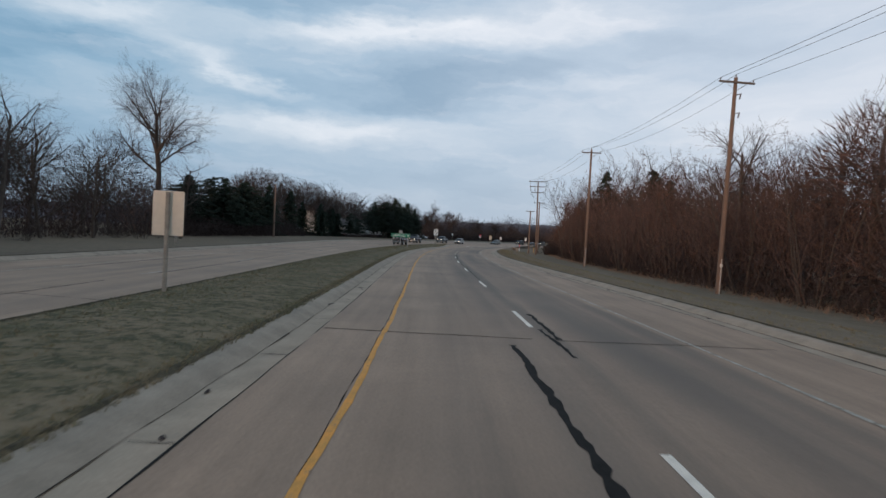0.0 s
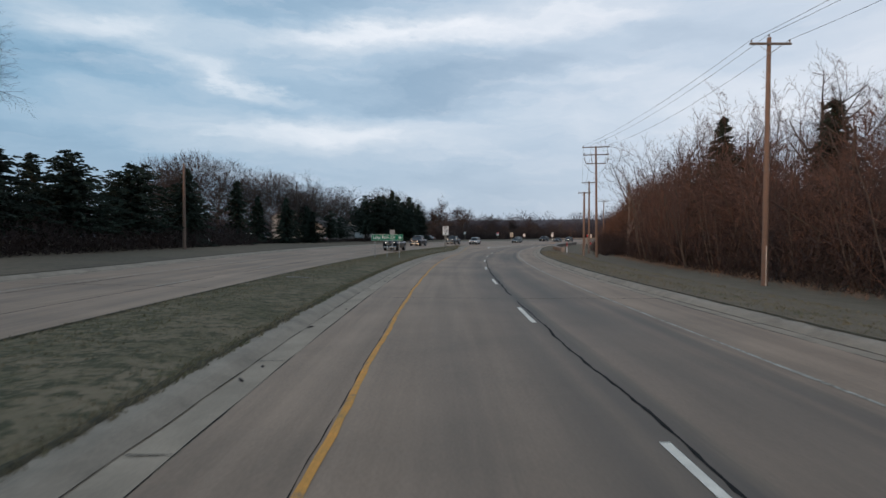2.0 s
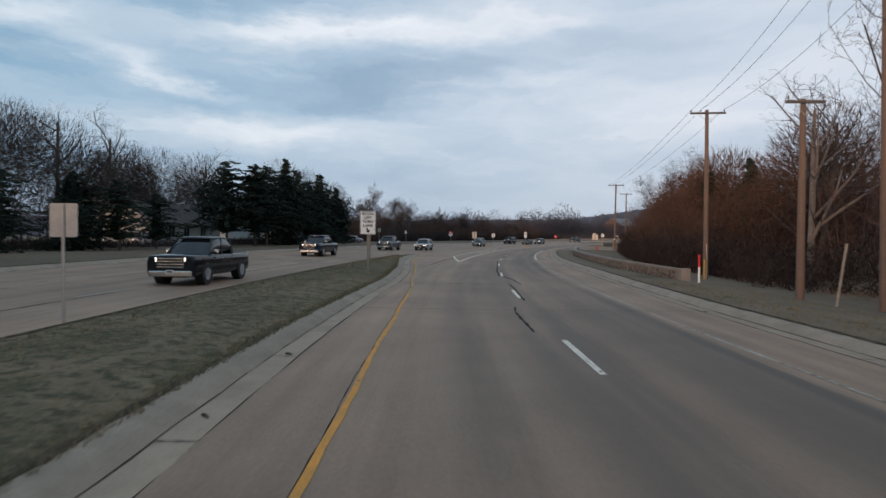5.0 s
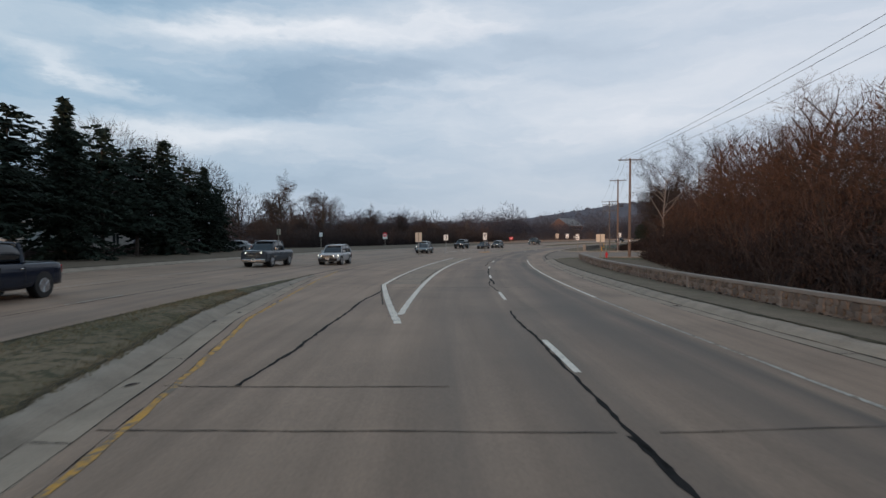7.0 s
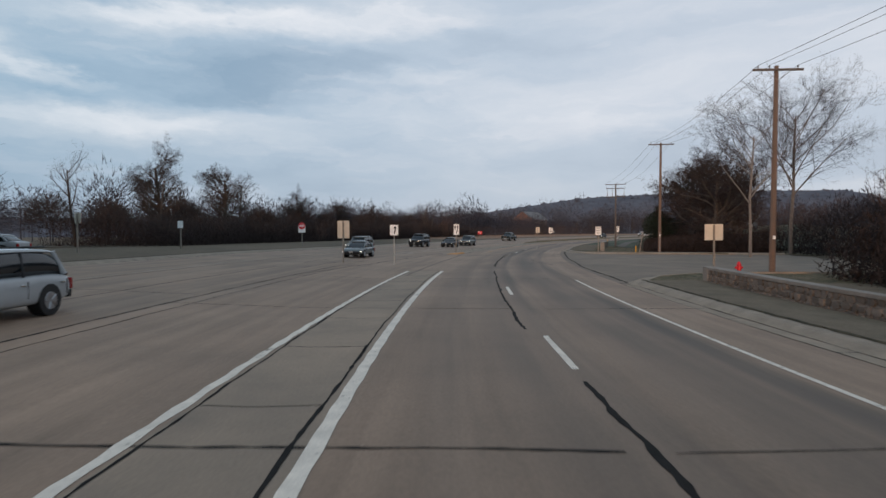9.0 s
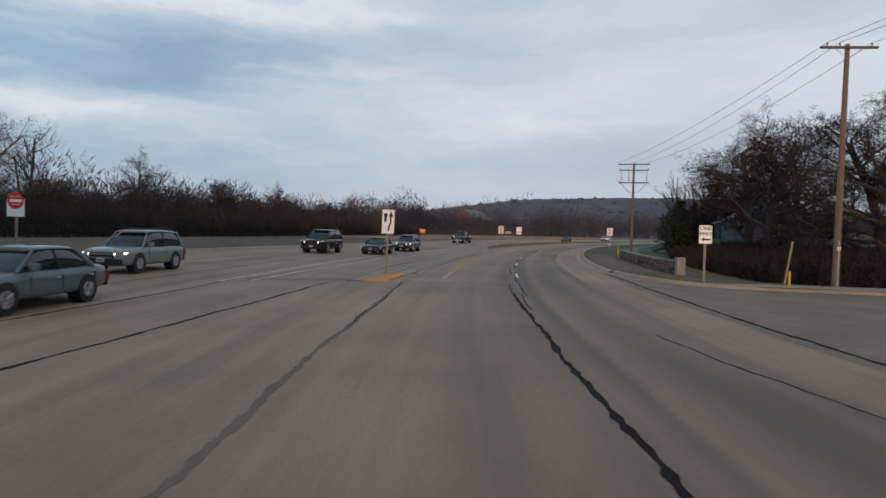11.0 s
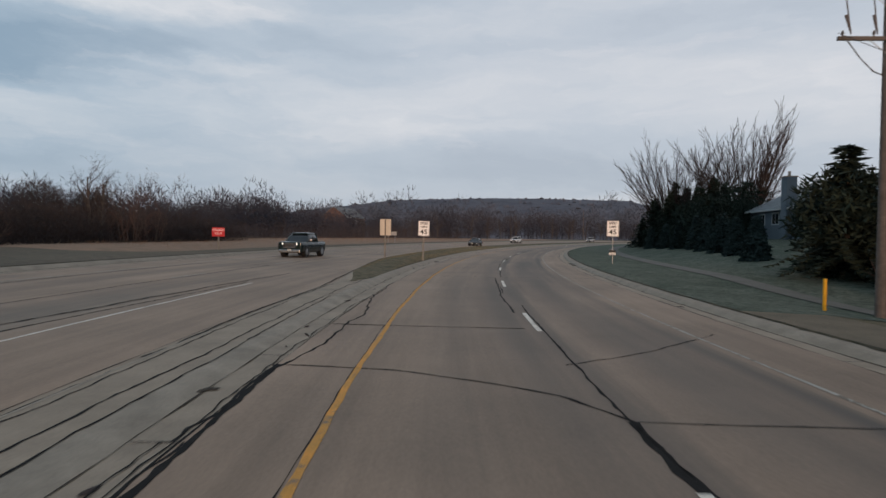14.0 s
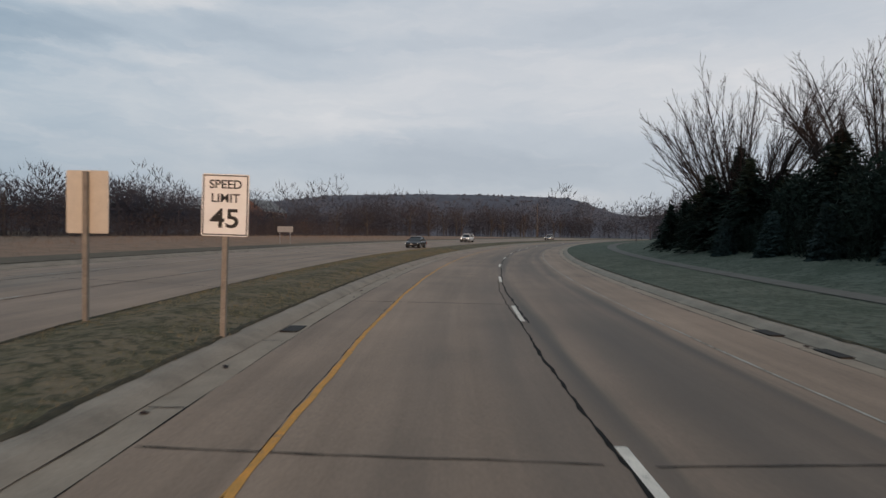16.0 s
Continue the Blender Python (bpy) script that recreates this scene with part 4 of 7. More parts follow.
# joints across the gutters and kerbs
for i in range(70):
    sj = 1.5 + i * 4.57
    if not 160 < sj < 231:
        ga, gb = PAVE_L(sj), (GRASS_L(sj) if sj < 160 else PAVE_L(sj) - 1.15)
        crack("gutter_joint", [(sj, ga), (sj + 0.02, ga + (gb - ga) * 0.48)], 0.03, "dark joint across the gutter", seed=700 + i, wander=0.008, dz=0.004)
    if not 188 < sj < 241:
        ga, gb = PAVE_R(sj), KERB_R(sj)
        crack("gutter_joint", [(sj, ga), (sj + 0.02, ga + (gb - ga) * 0.48)], 0.03, "dark joint across the gutter", seed=800 + i, wander=0.008, dz=0.004)
# raised island nose, painted yellow
bm = bmesh.new()
nose = [(227.82, -3.40), (228.08, -2.30), (228.95, -2.33), (232.3, -2.10), (233.1, -2.50), (231.2, -2.78), (230.0, -2.95), (229.1, -3.22)]
top = [bm.verts.new(rd(s_, u_, 0.028 + (0.062 if u_ < -2.4 else 0.034) * soft(s_, 228.0, 229.6))) for s_, u_ in nose]
low = [bm.verts.new(rd(s_ + 0.02 * (s_ - 229.9), u_ + 0.05 * (1 if u_ > -2.4 else -1), -0.04)) for s_, u_ in nose]
bm.faces.new(top)
for i in range(len(nose)):
    j = (i + 1) % len(nose)
    bm.faces.new((top[i], low[i], low[j], top[j]))
bmesh.ops.recalc_face_normals(bm, faces=bm.faces)
bevel(bm, 0.012)
isl = part("island_nose", bm, mat("yellow_kerb_paint", (0.56, 0.235, 0.062), 0.8, 0.3, 4, 30, 0.2, tint=(0.46, 0.21, 0.075)), None)
tagged(isl, "yellow-painted concrete nose of the median", "kerb", kind="structure")


def drain(s_, u_):
    bm = bmesh.new()
    box(bm, -0.42, 0.42, -0.2, 0.2, 0.0, 0.03)
    bevel(bm, 0.01)
    d = part("drain_cover", bm, mat("drain_iron", (0.022, 0.019, 0.017), 0.8, 0.3, 6, 40, 0.3), None)
    d.matrix_world = at_road(s_, u_, -0.01, 90)
    tagged(d, "dark iron drain grate in the gutter", "drain", "gutter drains")


for s_, u_ in ((304.6, -1.75), (305.0, 9.3), (302.6, 9.35)):
    drain(s_, u_)

# ---- stone walls ----
STONE_MESH = []


def stone_mesh(seed):
    rnd = random.Random(seed)
    bm = bmesh.new()
    n = 6
    ring = [(math.cos(a) * rnd.uniform(0.40, 0.60), math.sin(a) * rnd.uniform(0.40, 0.60)) for a in [2 * math.pi * i / n + rnd.uniform(-0.2, 0.2) for i in range(n)]]
    ring = [(max(-0.5, min(0.5, x * 1.25)), max(-0.5, min(0.5, z * 1.25))) for x, z in ring]
    back = [bm.verts.new((x, 0, z)) for x, z in ring]
    front = [bm.verts.new((x * 0.88, -0.85, z * 0.88)) for x, z in ring]
    c = bm.verts.new((rnd.uniform(-0.1, 0.1), -1.0, rnd.uniform(-0.1, 0.1)))
    for i in range(n):
        j = (i + 1) % n
        bm.faces.new((back[i], back[j], front[j], front[i]))
        bm.faces.new((front[i], front[j], c))
    bmesh.ops.recalc_face_normals(bm, faces=bm.faces)
    me = bpy.data.meshes.new("stone")
    bm.to_mesh(me)
    bm.free()
    me.materials.append(STONE)
    return me


STONE_MESH = [stone_mesh(i) for i in range(9)]


def stone_wall(name, sa, sb, u, h, rows, pitch, label, singles=300, pillar=0.0, ends=(True, True)):
    """Fieldstone wall with a concrete coping and end pillars; u: its road-side face."""
    thick = 0.38
    body = strip(name, sa, sb, [(u, -0.5), (u, h), (lambda s_: u(s_) + thick, h), (lambda s_: u(s_) + thick, -0.5)], MORTAR, closed=True)
    tagged(body, label, "wall", kind="structure")
    cop = strip("coping", sa, sb, [(lambda s_: u(s_) - 0.07, h + 0.003), (lambda s_: u(s_) - 0.07, h + 0.10), (lambda s_: u(s_) - 0.05, h + 0.12), (lambda s_: u(s_) + thick + 0.05, h + 0.12), (lambda s_: u(s_) + thick + 0.07, h + 0.10), (lambda s_: u(s_) + thick + 0.07, h + 0.003)], COPING, closed=True, parent=body)
    cop["label"] = "pale concrete coping slab"
    for s_, wanted in ((sa - 0.25, ends[0]), (sb + 0.25, ends[1])):
        if not wanted:
            continue
        bm = bmesh.new()
        box(bm, -0.06, thick + 0.06, -0.28, 0.28, -0.5, h + pillar)
        bevel(bm, 0.02)
        p = part("pillar", bm, COPING, body, "pale concrete end pillar")
        p.matrix_world = at_road(s_, u(s_))
    for i in range(1, int((sb - sa) / 7.5)):
        s_ = sa + i * 7.5
        bm = bmesh.new()
        box(bm, -0.05, 0.05, -0.11, 0.11, -0.3, h)
        bevel(bm, 0.015)
        p = part("pilaster", bm, COPING, body, "slim concrete pilaster")
        p.matrix_world = at_road(s_, u(s_))
    rnd = random.Random(int(sa))
    verts, faces, count = [], [], 0
    for r in range(rows):
        s_ = sa + rnd.uniform(0, pitch)
        while s_ < sb - 0.2:
            w = pitch * rnd.uniform(0.6, 1.4)
            hh = h / rows * rnd.uniform(0.75, 1.1)
            m = at_road(s_ + w / 2, u(s_ + w / 2), h * (r + 0.5) / rows + rnd.uniform(-0.03, 0.03), -90) @ pose(0, 0, 0, 0, rnd.uniform(-12, 12), 0) @ Matrix.Diagonal((w * 0.94, rnd.uniform(0.03, 0.07), hh * 1.02, 1))
            me = rnd.choice(STONE_MESH)
            if count < singles:
                o = new("stone", me)
                o.parent = body
                o.matrix_world = m
            else:
                k = len(verts)
                verts += [m @ v.co for v in me.vertices]
                faces += [tuple(k + q for q in f.vertices) for f in me.polygons]
            count += 1
            s_ += w
    if verts:
        rest = link_mesh("stones", verts, faces, STONE, body)
        tagged(rest, "", kind="stuff")
    return body


WALL1 = piecewise([(122, 13.2), (126, 12.6), (133, 11.9), (165, 11.95), (192, 12.6)])
WALL2 = piecewise([(238, 13.55), (250, 13.7), (280, 13.75)])

# ---- utility poles and wires ----
POLES = {}


def insulator(bm, x, z, y=0.0):
    rod(bm, (x, y, z), (x, y, z + 0.09), 0.02, n=6)
    rod(bm, (x, y, z + 0.08), (x, y, z + 0.15), 0.05, 0.035, n=8)
    rod(bm, (x, y, z + 0.15), (x, y, z + 0.20), 0.04, 0.02, n=8)


def utility_pole(key, s_, u_, h, arms, lean=(0, 0), base=0.0, extra=(), turn=0.0, label="weathered brown wooden utility pole with crossarm", wood=None):
    """arms: (height below the top, half width, insulators). Wires later run from the insulators of the first arm."""
    m = at_road(s_, u_, base, turn) @ pose(0, 0, 0, lean[0], lean[1], 0)
    root = empty("utility_pole", m)
    tagged(root, label, "utility pole", "utility poles beside the road")
    bm = bmesh.new()
    n = 12
    rod(bm, (0, 0, -0.6), (0, 0, h), 0.175, 0.11, n)
    part("shaft", bm, wood or POLEWOOD, root)
    tips = []
    for k, (down, half, ins) in enumerate(arms):
        z = h - down
        bm = bmesh.new()
        box(bm, -half, half, -0.23, -0.12, z - 0.06, z + 0.06)
        bevel(bm, 0.012)
        part("crossarm", bm, ARMWOOD, root, "grey wooden crossarm")
        for sg_ in (-1, 1):
            bm = bmesh.new()
            rod(bm, (sg_ * min(0.7, half * 0.6), -0.2, z - 0.05), (0, -0.14, z - 0.55), 0.012, n=5)
            part("brace", bm, STEEL, root)
        for x in ins:
            bm = bmesh.new()
            insulator(bm, x, z + 0.05, -0.175)
            part("insulator", bm, INSUL, root)
            if k == 0:
                tips.append(m @ Vector((x, -0.175, z + 0.24)))
    for kind in extra:
        bm = bmesh.new()
        if kind == "pin":
            insulator(bm, 0, h)
            part("insulator", bm, INSUL, root)
            tips.insert(1, m @ Vector((0, 0, h + 0.2)))
        elif kind == "fuse":
            bm.free()
            for z in (h - 1.1, h - 2.3):
                bm = bmesh.new()
                rod(bm, (0.1, 0, z), (0.42, 0, z + 0.1), 0.03, n=6)
                rod(bm, (0.34, 0, z - 0.25), (0.40, 0, z + 0.1), 0.045, n=6)
                part("cutout_fuse", bm, INSUL, root)
        elif kind == "guard":
            rod(bm, (0.0, -0.19, 0.0), (0.0, -0.17, 2.4), 0.035, n=6)
            part("cable_guard", bm, STEEL, root)
        elif kind == "tag":
            box(bm, -0.07, 0.07, -0.19, -0.165, 1.9, 2.1)
            part("tag_plate", bm, SIGNWHITE, root)
        elif kind == "drops":
            bm.free()
            for x, x2 in ((-1.45, -1.3), (-0.6, -0.5), (1.45, 1.35)):
                bm = bmesh.new()
                rod(bm, (x, -0.2, h - 0.85), (x2, -0.26, h - 2.15), 0.022, n=5)
                rod(bm, (x, -0.24, h - 1.55), (x2, -0.24, h - 2.05), 0.05, 0.035, n=6)
                part("cutout_fuse", bm, INSUL, root)
            for sg_ in (-1, 1):
                bm = bmesh.new()
                pts = [Vector((sg_ * (1.4 - 1.28 * t), -0.22, h - 2.3 - 1.15 * math.sin(t * math.pi / 2))) for t in (0, 0.33, 0.66, 1)]
                for a, b in zip(pts, pts[1:]):
                    rod(bm, a, b, 0.02, n=5)
                part("riser_cable", bm, WIREM, root)
    POLES[key] = (tips, m @ Vector((0.0, 0, h - 2.6)))
    return root


std = (-1.05, -0.45, 1.05)
utility_pole("Z", -18.0, 20.5, 12.2, [(0.35, 1.15, (-1.05, 1.05))], extra=("pin",))
utility_pole("A", 37.0, 19.6, 14.0, [(0.35, 1.15, (-1.05, 1.05))], lean=(0, 1.6), base=-0.05, extra=("pin", "fuse", "guard", "tag"))
utility_pole("B", 70.4, 19.2, 14.1, [(0.40, 1.15, (-1.05, 1.05))], lean=(0, 0.4), extra=("pin", "guard"))
utility_pole("C", 112.8, 16.9, 14.0, [(0.15, 1.7, (-1.55, -0.6, 1.55)), (1.1, 1.55, (-1.4, 1.4)), (2.2, 1.25, (-1.1, 1.1))], lean=(0, -0.8), extra=("drops",), label="weathered utility pole with three crossarms")
utility_pole("D", 131.6, 17.4, 11.3, [(0.25, 1.15, std)], lean=(0, -0.3), extra=("guard",))
utility_pole("E", 198.4, 18.75, 11.5, [(0.25, 1.35, std)], lean=(0, 0.7), extra=("tag",))
utility_pole("G", 233.5, 19.6, 12.2, [(0.2, 1.35, std)], lean=(0, 0.4), extra=("guard", "tag"), label="tall brown wooden utility pole beside the side street")
utility_pole("H", 274.6, 15.1, 11.1, [(0.12, 1.75, (-1.65, 0.1, 1.65)), (0.8, 1.62, (-1.55, -0.65, 1.55)), (2.25, 1.65, (-1.5, -0.55, 1.5))], extra=("drops",), label="weathered grey utility pole with three crossarms and risers", wood=ARMWOOD)
utility_pole("C_stub", 116.0, 15.6, 8.4, [(0.15, 0.8, (-0.7, 0.7))], label="shorter brown wooden utility pole")
for key, s_, u_, h in (("L", 93.0, -26.3, 8.6),):
    utility_pole(key, s_, u_, h, [], label="bare short wooden pole without crossarm")
utility_pole("far1", 504.0, -25.8, 12.5, [], label="distant slim grey bare pole by the far verge", wood=ARMWOOD)


def wire(a, b, sag, r=0.011, group="overhead lines"):
    cu = bpy.data.curves.new("wire", "CURVE")
    cu.dimensions, cu.bevel_depth, cu.bevel_resolution = "3D", r, 1
    sp = cu.splines.new("POLY")
    n = 16
    sp.points.add(n)
    for i in range(n + 1):
        t = i / n
        p = a.lerp(b, t)
        sp.points[i].co = (p.x, p.y, p.z - sag * 4 * t * (1 - t), 1)
    cu.materials.append(WIREM)
    ob = new("overhead_wire", cu)
    tagged(ob, "thin dark overhead wire between utility poles", "wire", group)


for a, b in (("Z", "A"), ("A", "B"), ("B", "C"), ("C", "D"), ("D", "E"), ("E", "G"), ("G", "H")):
    ta, tb = POLES[a][0], POLES[b][0]
    for i in range(3):
        wire(ta[min(i, len(ta) - 1)], tb[min(i, len(tb) - 1)], 0.55 + 0.08 * i)
    if a == "Z":
        wire(POLES[a][1] - Vector((0, 0, 4.0)), POLES[b][1] - Vector((0, 0, 4.2)), 0.5, 0.014)
wire(POLES["H"][1] + Vector((0, 0, 0.4)), rd(288, 34, 8.0), 0.5, 0.012)
wire(POLES["H"][0][0] - Vector((0, 0, 2.2)), rd(262, 20, 0.2), 0.05, 0.012)

# ---- signs ----
def plate(bm, w, h, z0, t=0.006, y=0.0, r=0.04):
    """A flat sign blank with rounded corners, its face toward -y."""
    pts = []
    for cx, cz, a0 in ((w / 2 - r, z0 + h - r, 0), (-w / 2 + r, z0 + h - r, 90), (-w / 2 + r, z0 + r, 180), (w / 2 - r, z0 + r, 270)):
        for k in range(4):
            a = radians(a0 + 30 * k)
            pts.append((cx + r * math.cos(a), cz + r * math.sin(a)))
    f = [bm.verts.new((x, y - t / 2, z)) for x, z in pts]
    b = [bm.verts.new((x, y + t / 2, z)) for x, z in pts]
    bm.faces.new(f)
    bm.faces.new(b[::-1])
    for i in range(len(pts)):
        j = (i + 1) % len(pts)
        bm.faces.new((f[i], f[j], b[j], b[i]))


def border(bm, w, h, z0, y, inset, lw, r=0.04):
    for x0, x1, z1, z2 in ((-w / 2 + inset, w / 2 - inset, z0 + inset, z0 + inset + lw), (-w / 2 + inset, w / 2 - inset, z0 + h - inset - lw, z0 + h - inset), (-w / 2 + inset, -w / 2 + inset + lw, z0 + inset + lw, z0 + h - inset - lw), (w / 2 - inset - lw, w / 2 - inset, z0 + inset + lw, z0 + h - inset - lw)):
        box(bm, x0, x1, y - 0.002, y, z1, z2)


def words(text, size, x, z, y, material, parent, name="lettering", stretch=1.0, bold=0.0):
    cu = bpy.data.curves.new(name, "FONT")
    cu.body, cu.size, cu.align_x, cu.align_y, cu.extrude, cu.offset = text, size, "CENTER", "CENTER", 0.001, bold
    cu.materials.append(material)
    o = new(name, cu)
    o.parent = parent
    o.matrix_basis = pose(x, y, z, 90, 0, 0) @ Matrix.Diagonal((stretch, 1, 1, 1))
    return o


def shape(name, pts, y, material, parent, t=0.002):
    bm = bmesh.new()
    f = [bm.verts.new((x, y, z)) for x, z in pts]
    b = [bm.verts.new((x, y + t, z)) for x, z in pts]
    bm.faces.new(f)
    bm.faces.new(b[::-1])
    for i in range(len(pts)):
        j = (i + 1) % len(pts)
        bm.faces.new((f[i], f[j], b[j], b[i]))
    return part(name, bm, material, parent)


def sign(name, m, w, h, top, face, label, wooden=True, posts=(0.0,), lean=0.0, back=None, post_mat=None):
    """A road sign with its face toward -y of m."""
    root = empty(name, m @ pose(0, 0, 0, 0, lean, 0))
    tagged(root, label, "road sign", "road signs")
    for x in posts:
        bm = bmesh.new()
        if wooden:
            box(bm, x - 0.05, x + 0.05, 0.012, 0.112, -0.4, top - 0.03)
            bevel(bm, 0.006)
        else:
            box(bm, x - 0.03, x + 0.03, 0.006, 0.040, -0.4, top - 0.03)
            bevel(bm, 0.004)
        part("post", bm, post_mat or (POSTWOOD if wooden else STEEL), root)
    bm = bmesh.new()
    plate(bm, w, h, top - h)
    part("sign_panel", bm, face, root)
    if back:
        bm = bmesh.new()
        plate(bm, w, h, top - h, 0.004, 0.0065)
        part("panel_back", bm, back, root)
    for x in posts:
        for dz in (0.2, 0.8):
            bm = bmesh.new()
            rod(bm, (x, -0.012, top - h * dz), (x, 0.0, top - h * dz), 0.012, n=6)
            part("bolt", bm, STEEL, root)
    return root


POSTWOOD = mat("grey_sign_post_wood", (0.27, 0.235, 0.195), 0.85, 0.3, 3, 40, 0.25, tint=(0.20, 0.17, 0.145), per_object=0.1)


def speed_sign(m, label, lean=0.0, wooden=True):
    r = sign("speed_limit_sign", m, 0.914, 1.22, 3.35, SIGNWHITE, label, wooden, lean=lean, back=SIGNBACK)
    bm = bmesh.new()
    border(bm, 0.914, 1.22, 2.13, -0.004, 0.02, 0.022)
    part("border", bm, SIGNBLACK, r)
    words("SPEED", 0.235, 0, 3.14, -0.006, SIGNBLACK, r, stretch=1.0, bold=0.004)
    words("LIMIT", 0.235, 0, 2.87, -0.006, SIGNBLACK, r, stretch=1.0, bold=0.004)
    words("45", 0.52, 0, 2.46, -0.006, SIGNBLACK, r, stretch=1.12, bold=0.009)
    return r


speed_sign(at_road(302.6, -2.62, 0.02, 3), "white speed limit 45 sign on a wooden post in the median", lean=1.2)
r = speed_sign(at_road(302.9, 12.25, 0.14, -6), "white speed limit 45 sign with small plates near its foot", wooden=False)
bm = bmesh.new()
plate(bm, 0.46, 0.14, 0.92, y=-0.01)
part("lower_plate", bm, SIGNBLACK, r, "small dark plate")
bm = bmesh.new()
plate(bm, 0.50, 0.16, 0.70, y=-0.01)
part("lower_plate", bm, SIGNWHITE, r, "small white plate")
bm = bmesh.new()
box(bm, -0.19, 0.06, -0.02, -0.014, 0.75, 0.80)
part("bar", bm, SIGNBLACK, r)
shape("arrow", [(0.1, 0.74), (0.2, 0.78), (0.1, 0.82)], -0.02, SIGNBLACK, r)


def back_sign(s_, u_, dz, w, h, top, turn=0.0, lean=0.0, posts=(0.0,), face=None):
    """A sign seen from behind: it faces the opposite traffic, its post toward the viewer."""
    return sign("road_sign", at_road(s_, u_, dz, 180 + turn), w, h, top, face or SIGNWHITE, "blank back of a sheet-metal road sign on a wooden post", lean=lean, back=SIGNBACK, posts=posts)


back_sign(17.6, -6.85, 0.2, 0.92, 1.32, 2.95)
back_sign(303.6, -5.95, 0.20, 0.92, 1.35, 3.2)
back_sign(137.5, -6.6, 0.2, 0.80, 1.2, 3.4)
back_sign(198.1, 15.5, 0.05, 0.95, 0.9, 2.7, turn=-8)
back_sign(206.5, -11.5 + 3.6, 0.0, 0.9, 1.3, 3.1)

# left-turn-lane sign
r = sign("lane_sign", at_road(125.4, -4.2, 0.24, 4), 0.914, 1.372, 3.45, SIGNWHITE, "white begin-turn-lane sign with black letters on a post", back=SIGNBACK)
bm = bmesh.new()
border(bm, 0.914, 1.372, 2.078, -0.004, 0.02, 0.02)
part("border", bm, SIGNBLACK, r)
for i, w in enumerate(("BEGIN", "LEFT", "TURN", "LANE")):
    words(w, 0.235, 0, 3.28 - 0.228 * i, -0.006, SIGNBLACK, r, bold=0.006)
shape("arrow", [(-0.10, 2.44), (0.0, 2.46), (0.05, 2.33), (0.13, 2.36), (0.08, 2.17), (-0.12, 2.25), (-0.05, 2.28)], -0.006, SIGNBLACK, r)

# green street sign on three slim posts
r = sign("street_sign", at_road(89.0, -5.05, 0.22, 0), 2.9, 0.56, 2.1, SIGNGREEN, "green street-name sign with white lettering on three slim posts", wooden=False, posts=(-1.1, 0.0, 1.1), back=SIGNBACK)
bm = bmesh.new()
border(bm, 2.9, 0.56, 1.54, -0.004, 0.02, 0.02)
part("border", bm, SIGNWHITE, r)
words("Lake Park Dr", 0.38, -0.28, 1.825, -0.006, SIGNWHITE, r, bold=0.004)
shape("arrow", [(x_ + 0.08, z_ + 0.08) for x_, z_ in ((0.95, 1.70), (1.05, 1.70), (1.05, 1.60), (1.13, 1.60), (1.13, 1.70), (1.23, 1.70), (1.23, 1.78), (1.13, 1.78), (1.13, 1.88), (1.05, 1.88), (1.05, 1.78), (0.95, 1.78))], -0.006, SIGNWHITE, r)

# pass-this-side sign on the island
r = sign("keep_right_sign", at_road(232.3, -3.12, 0.03, 6), 0.66, 1.27, 3.35, SIGNWHITE, "white pass-this-side sign with black arrow on a wooden post", lean=1.0, back=SIGNBACK)
bm = bmesh.new()
border(bm, 0.66, 1.27, 2.08, -0.004, 0.015, 0.014)
part("border", bm, SIGNBLACK, r)
shape("island_symbol", [(-0.24, 3.15), (-0.04, 3.15), (-0.10, 2.72), (-0.15, 2.66), (-0.20, 2.72)], -0.006, SIGNBLACK, r)
shape("arrow", [(0.0, 2.24), (0.08, 2.24), (0.09, 2.45), (0.17, 2.62), (0.17, 2.98), (0.26, 2.98), (0.14, 3.27), (0.01, 2.98), (0.09, 2.98), (0.09, 2.66), (0.0, 2.47)], -0.006, SIGNBLACK, r)
r = sign("keep_right_sign", at_road(206.0, -4.0, 0.0, 6), 0.6, 0.75, 2.9, SIGNWHITE, "white pass-this-side sign on a slim post", wooden=False, back=SIGNBACK)
shape("arrow", [(-0.02, 2.25), (0.05, 2.25), (0.12, 2.5), (0.12, 2.65), (0.18, 2.65), (0.08, 2.82), (-0.03, 2.65), (0.03, 2.65), (0.03, 2.5)], -0.006, SIGNBLACK, r)

# one-way sign
r = sign("one_way_sign", at_road(232.8, 13.0, 0.12, -6), 0.61, 0.91, 2.85, SIGNWHITE, "white one-way sign with a black arrow on a wooden post", back=SIGNBACK)
words("ONE", 0.27, 0, 2.69, -0.006, SIGNBLACK, r, bold=0.006)
words("WAY", 0.27, 0, 2.42, -0.006, SIGNBLACK, r, bold=0.006)
shape("arrow", [(0.24, 2.10), (0.24, 2.19), (-0.06, 2.19), (-0.06, 2.25), (-0.24, 2.145), (-0.06, 2.04), (-0.06, 2.10)], -0.006, SIGNBLACK, r)

# red signs on the far side
r = sign("do_not_enter_sign", at_road(229.0, -20.8, 0.1, 6), 0.85, 0.85, 2.6, SIGNWHITE, "red and white do-not-enter sign on a wooden post", back=SIGNBACK)
bm = bmesh.new()
bmesh.ops.create_cone(bm, cap_ends=True, segments=28, radius1=0.40, radius2=0.40, depth=0.003, matrix=pose(0, -0.0055, 2.525, 90, 0, 0))
part("red_disc", bm, SIGNRED, r)
bm = bmesh.new()
box(bm, -0.29, 0.29, -0.0105, -0.008, 2.46, 2.59)
part("bar", bm, SIGNWHITE, r)
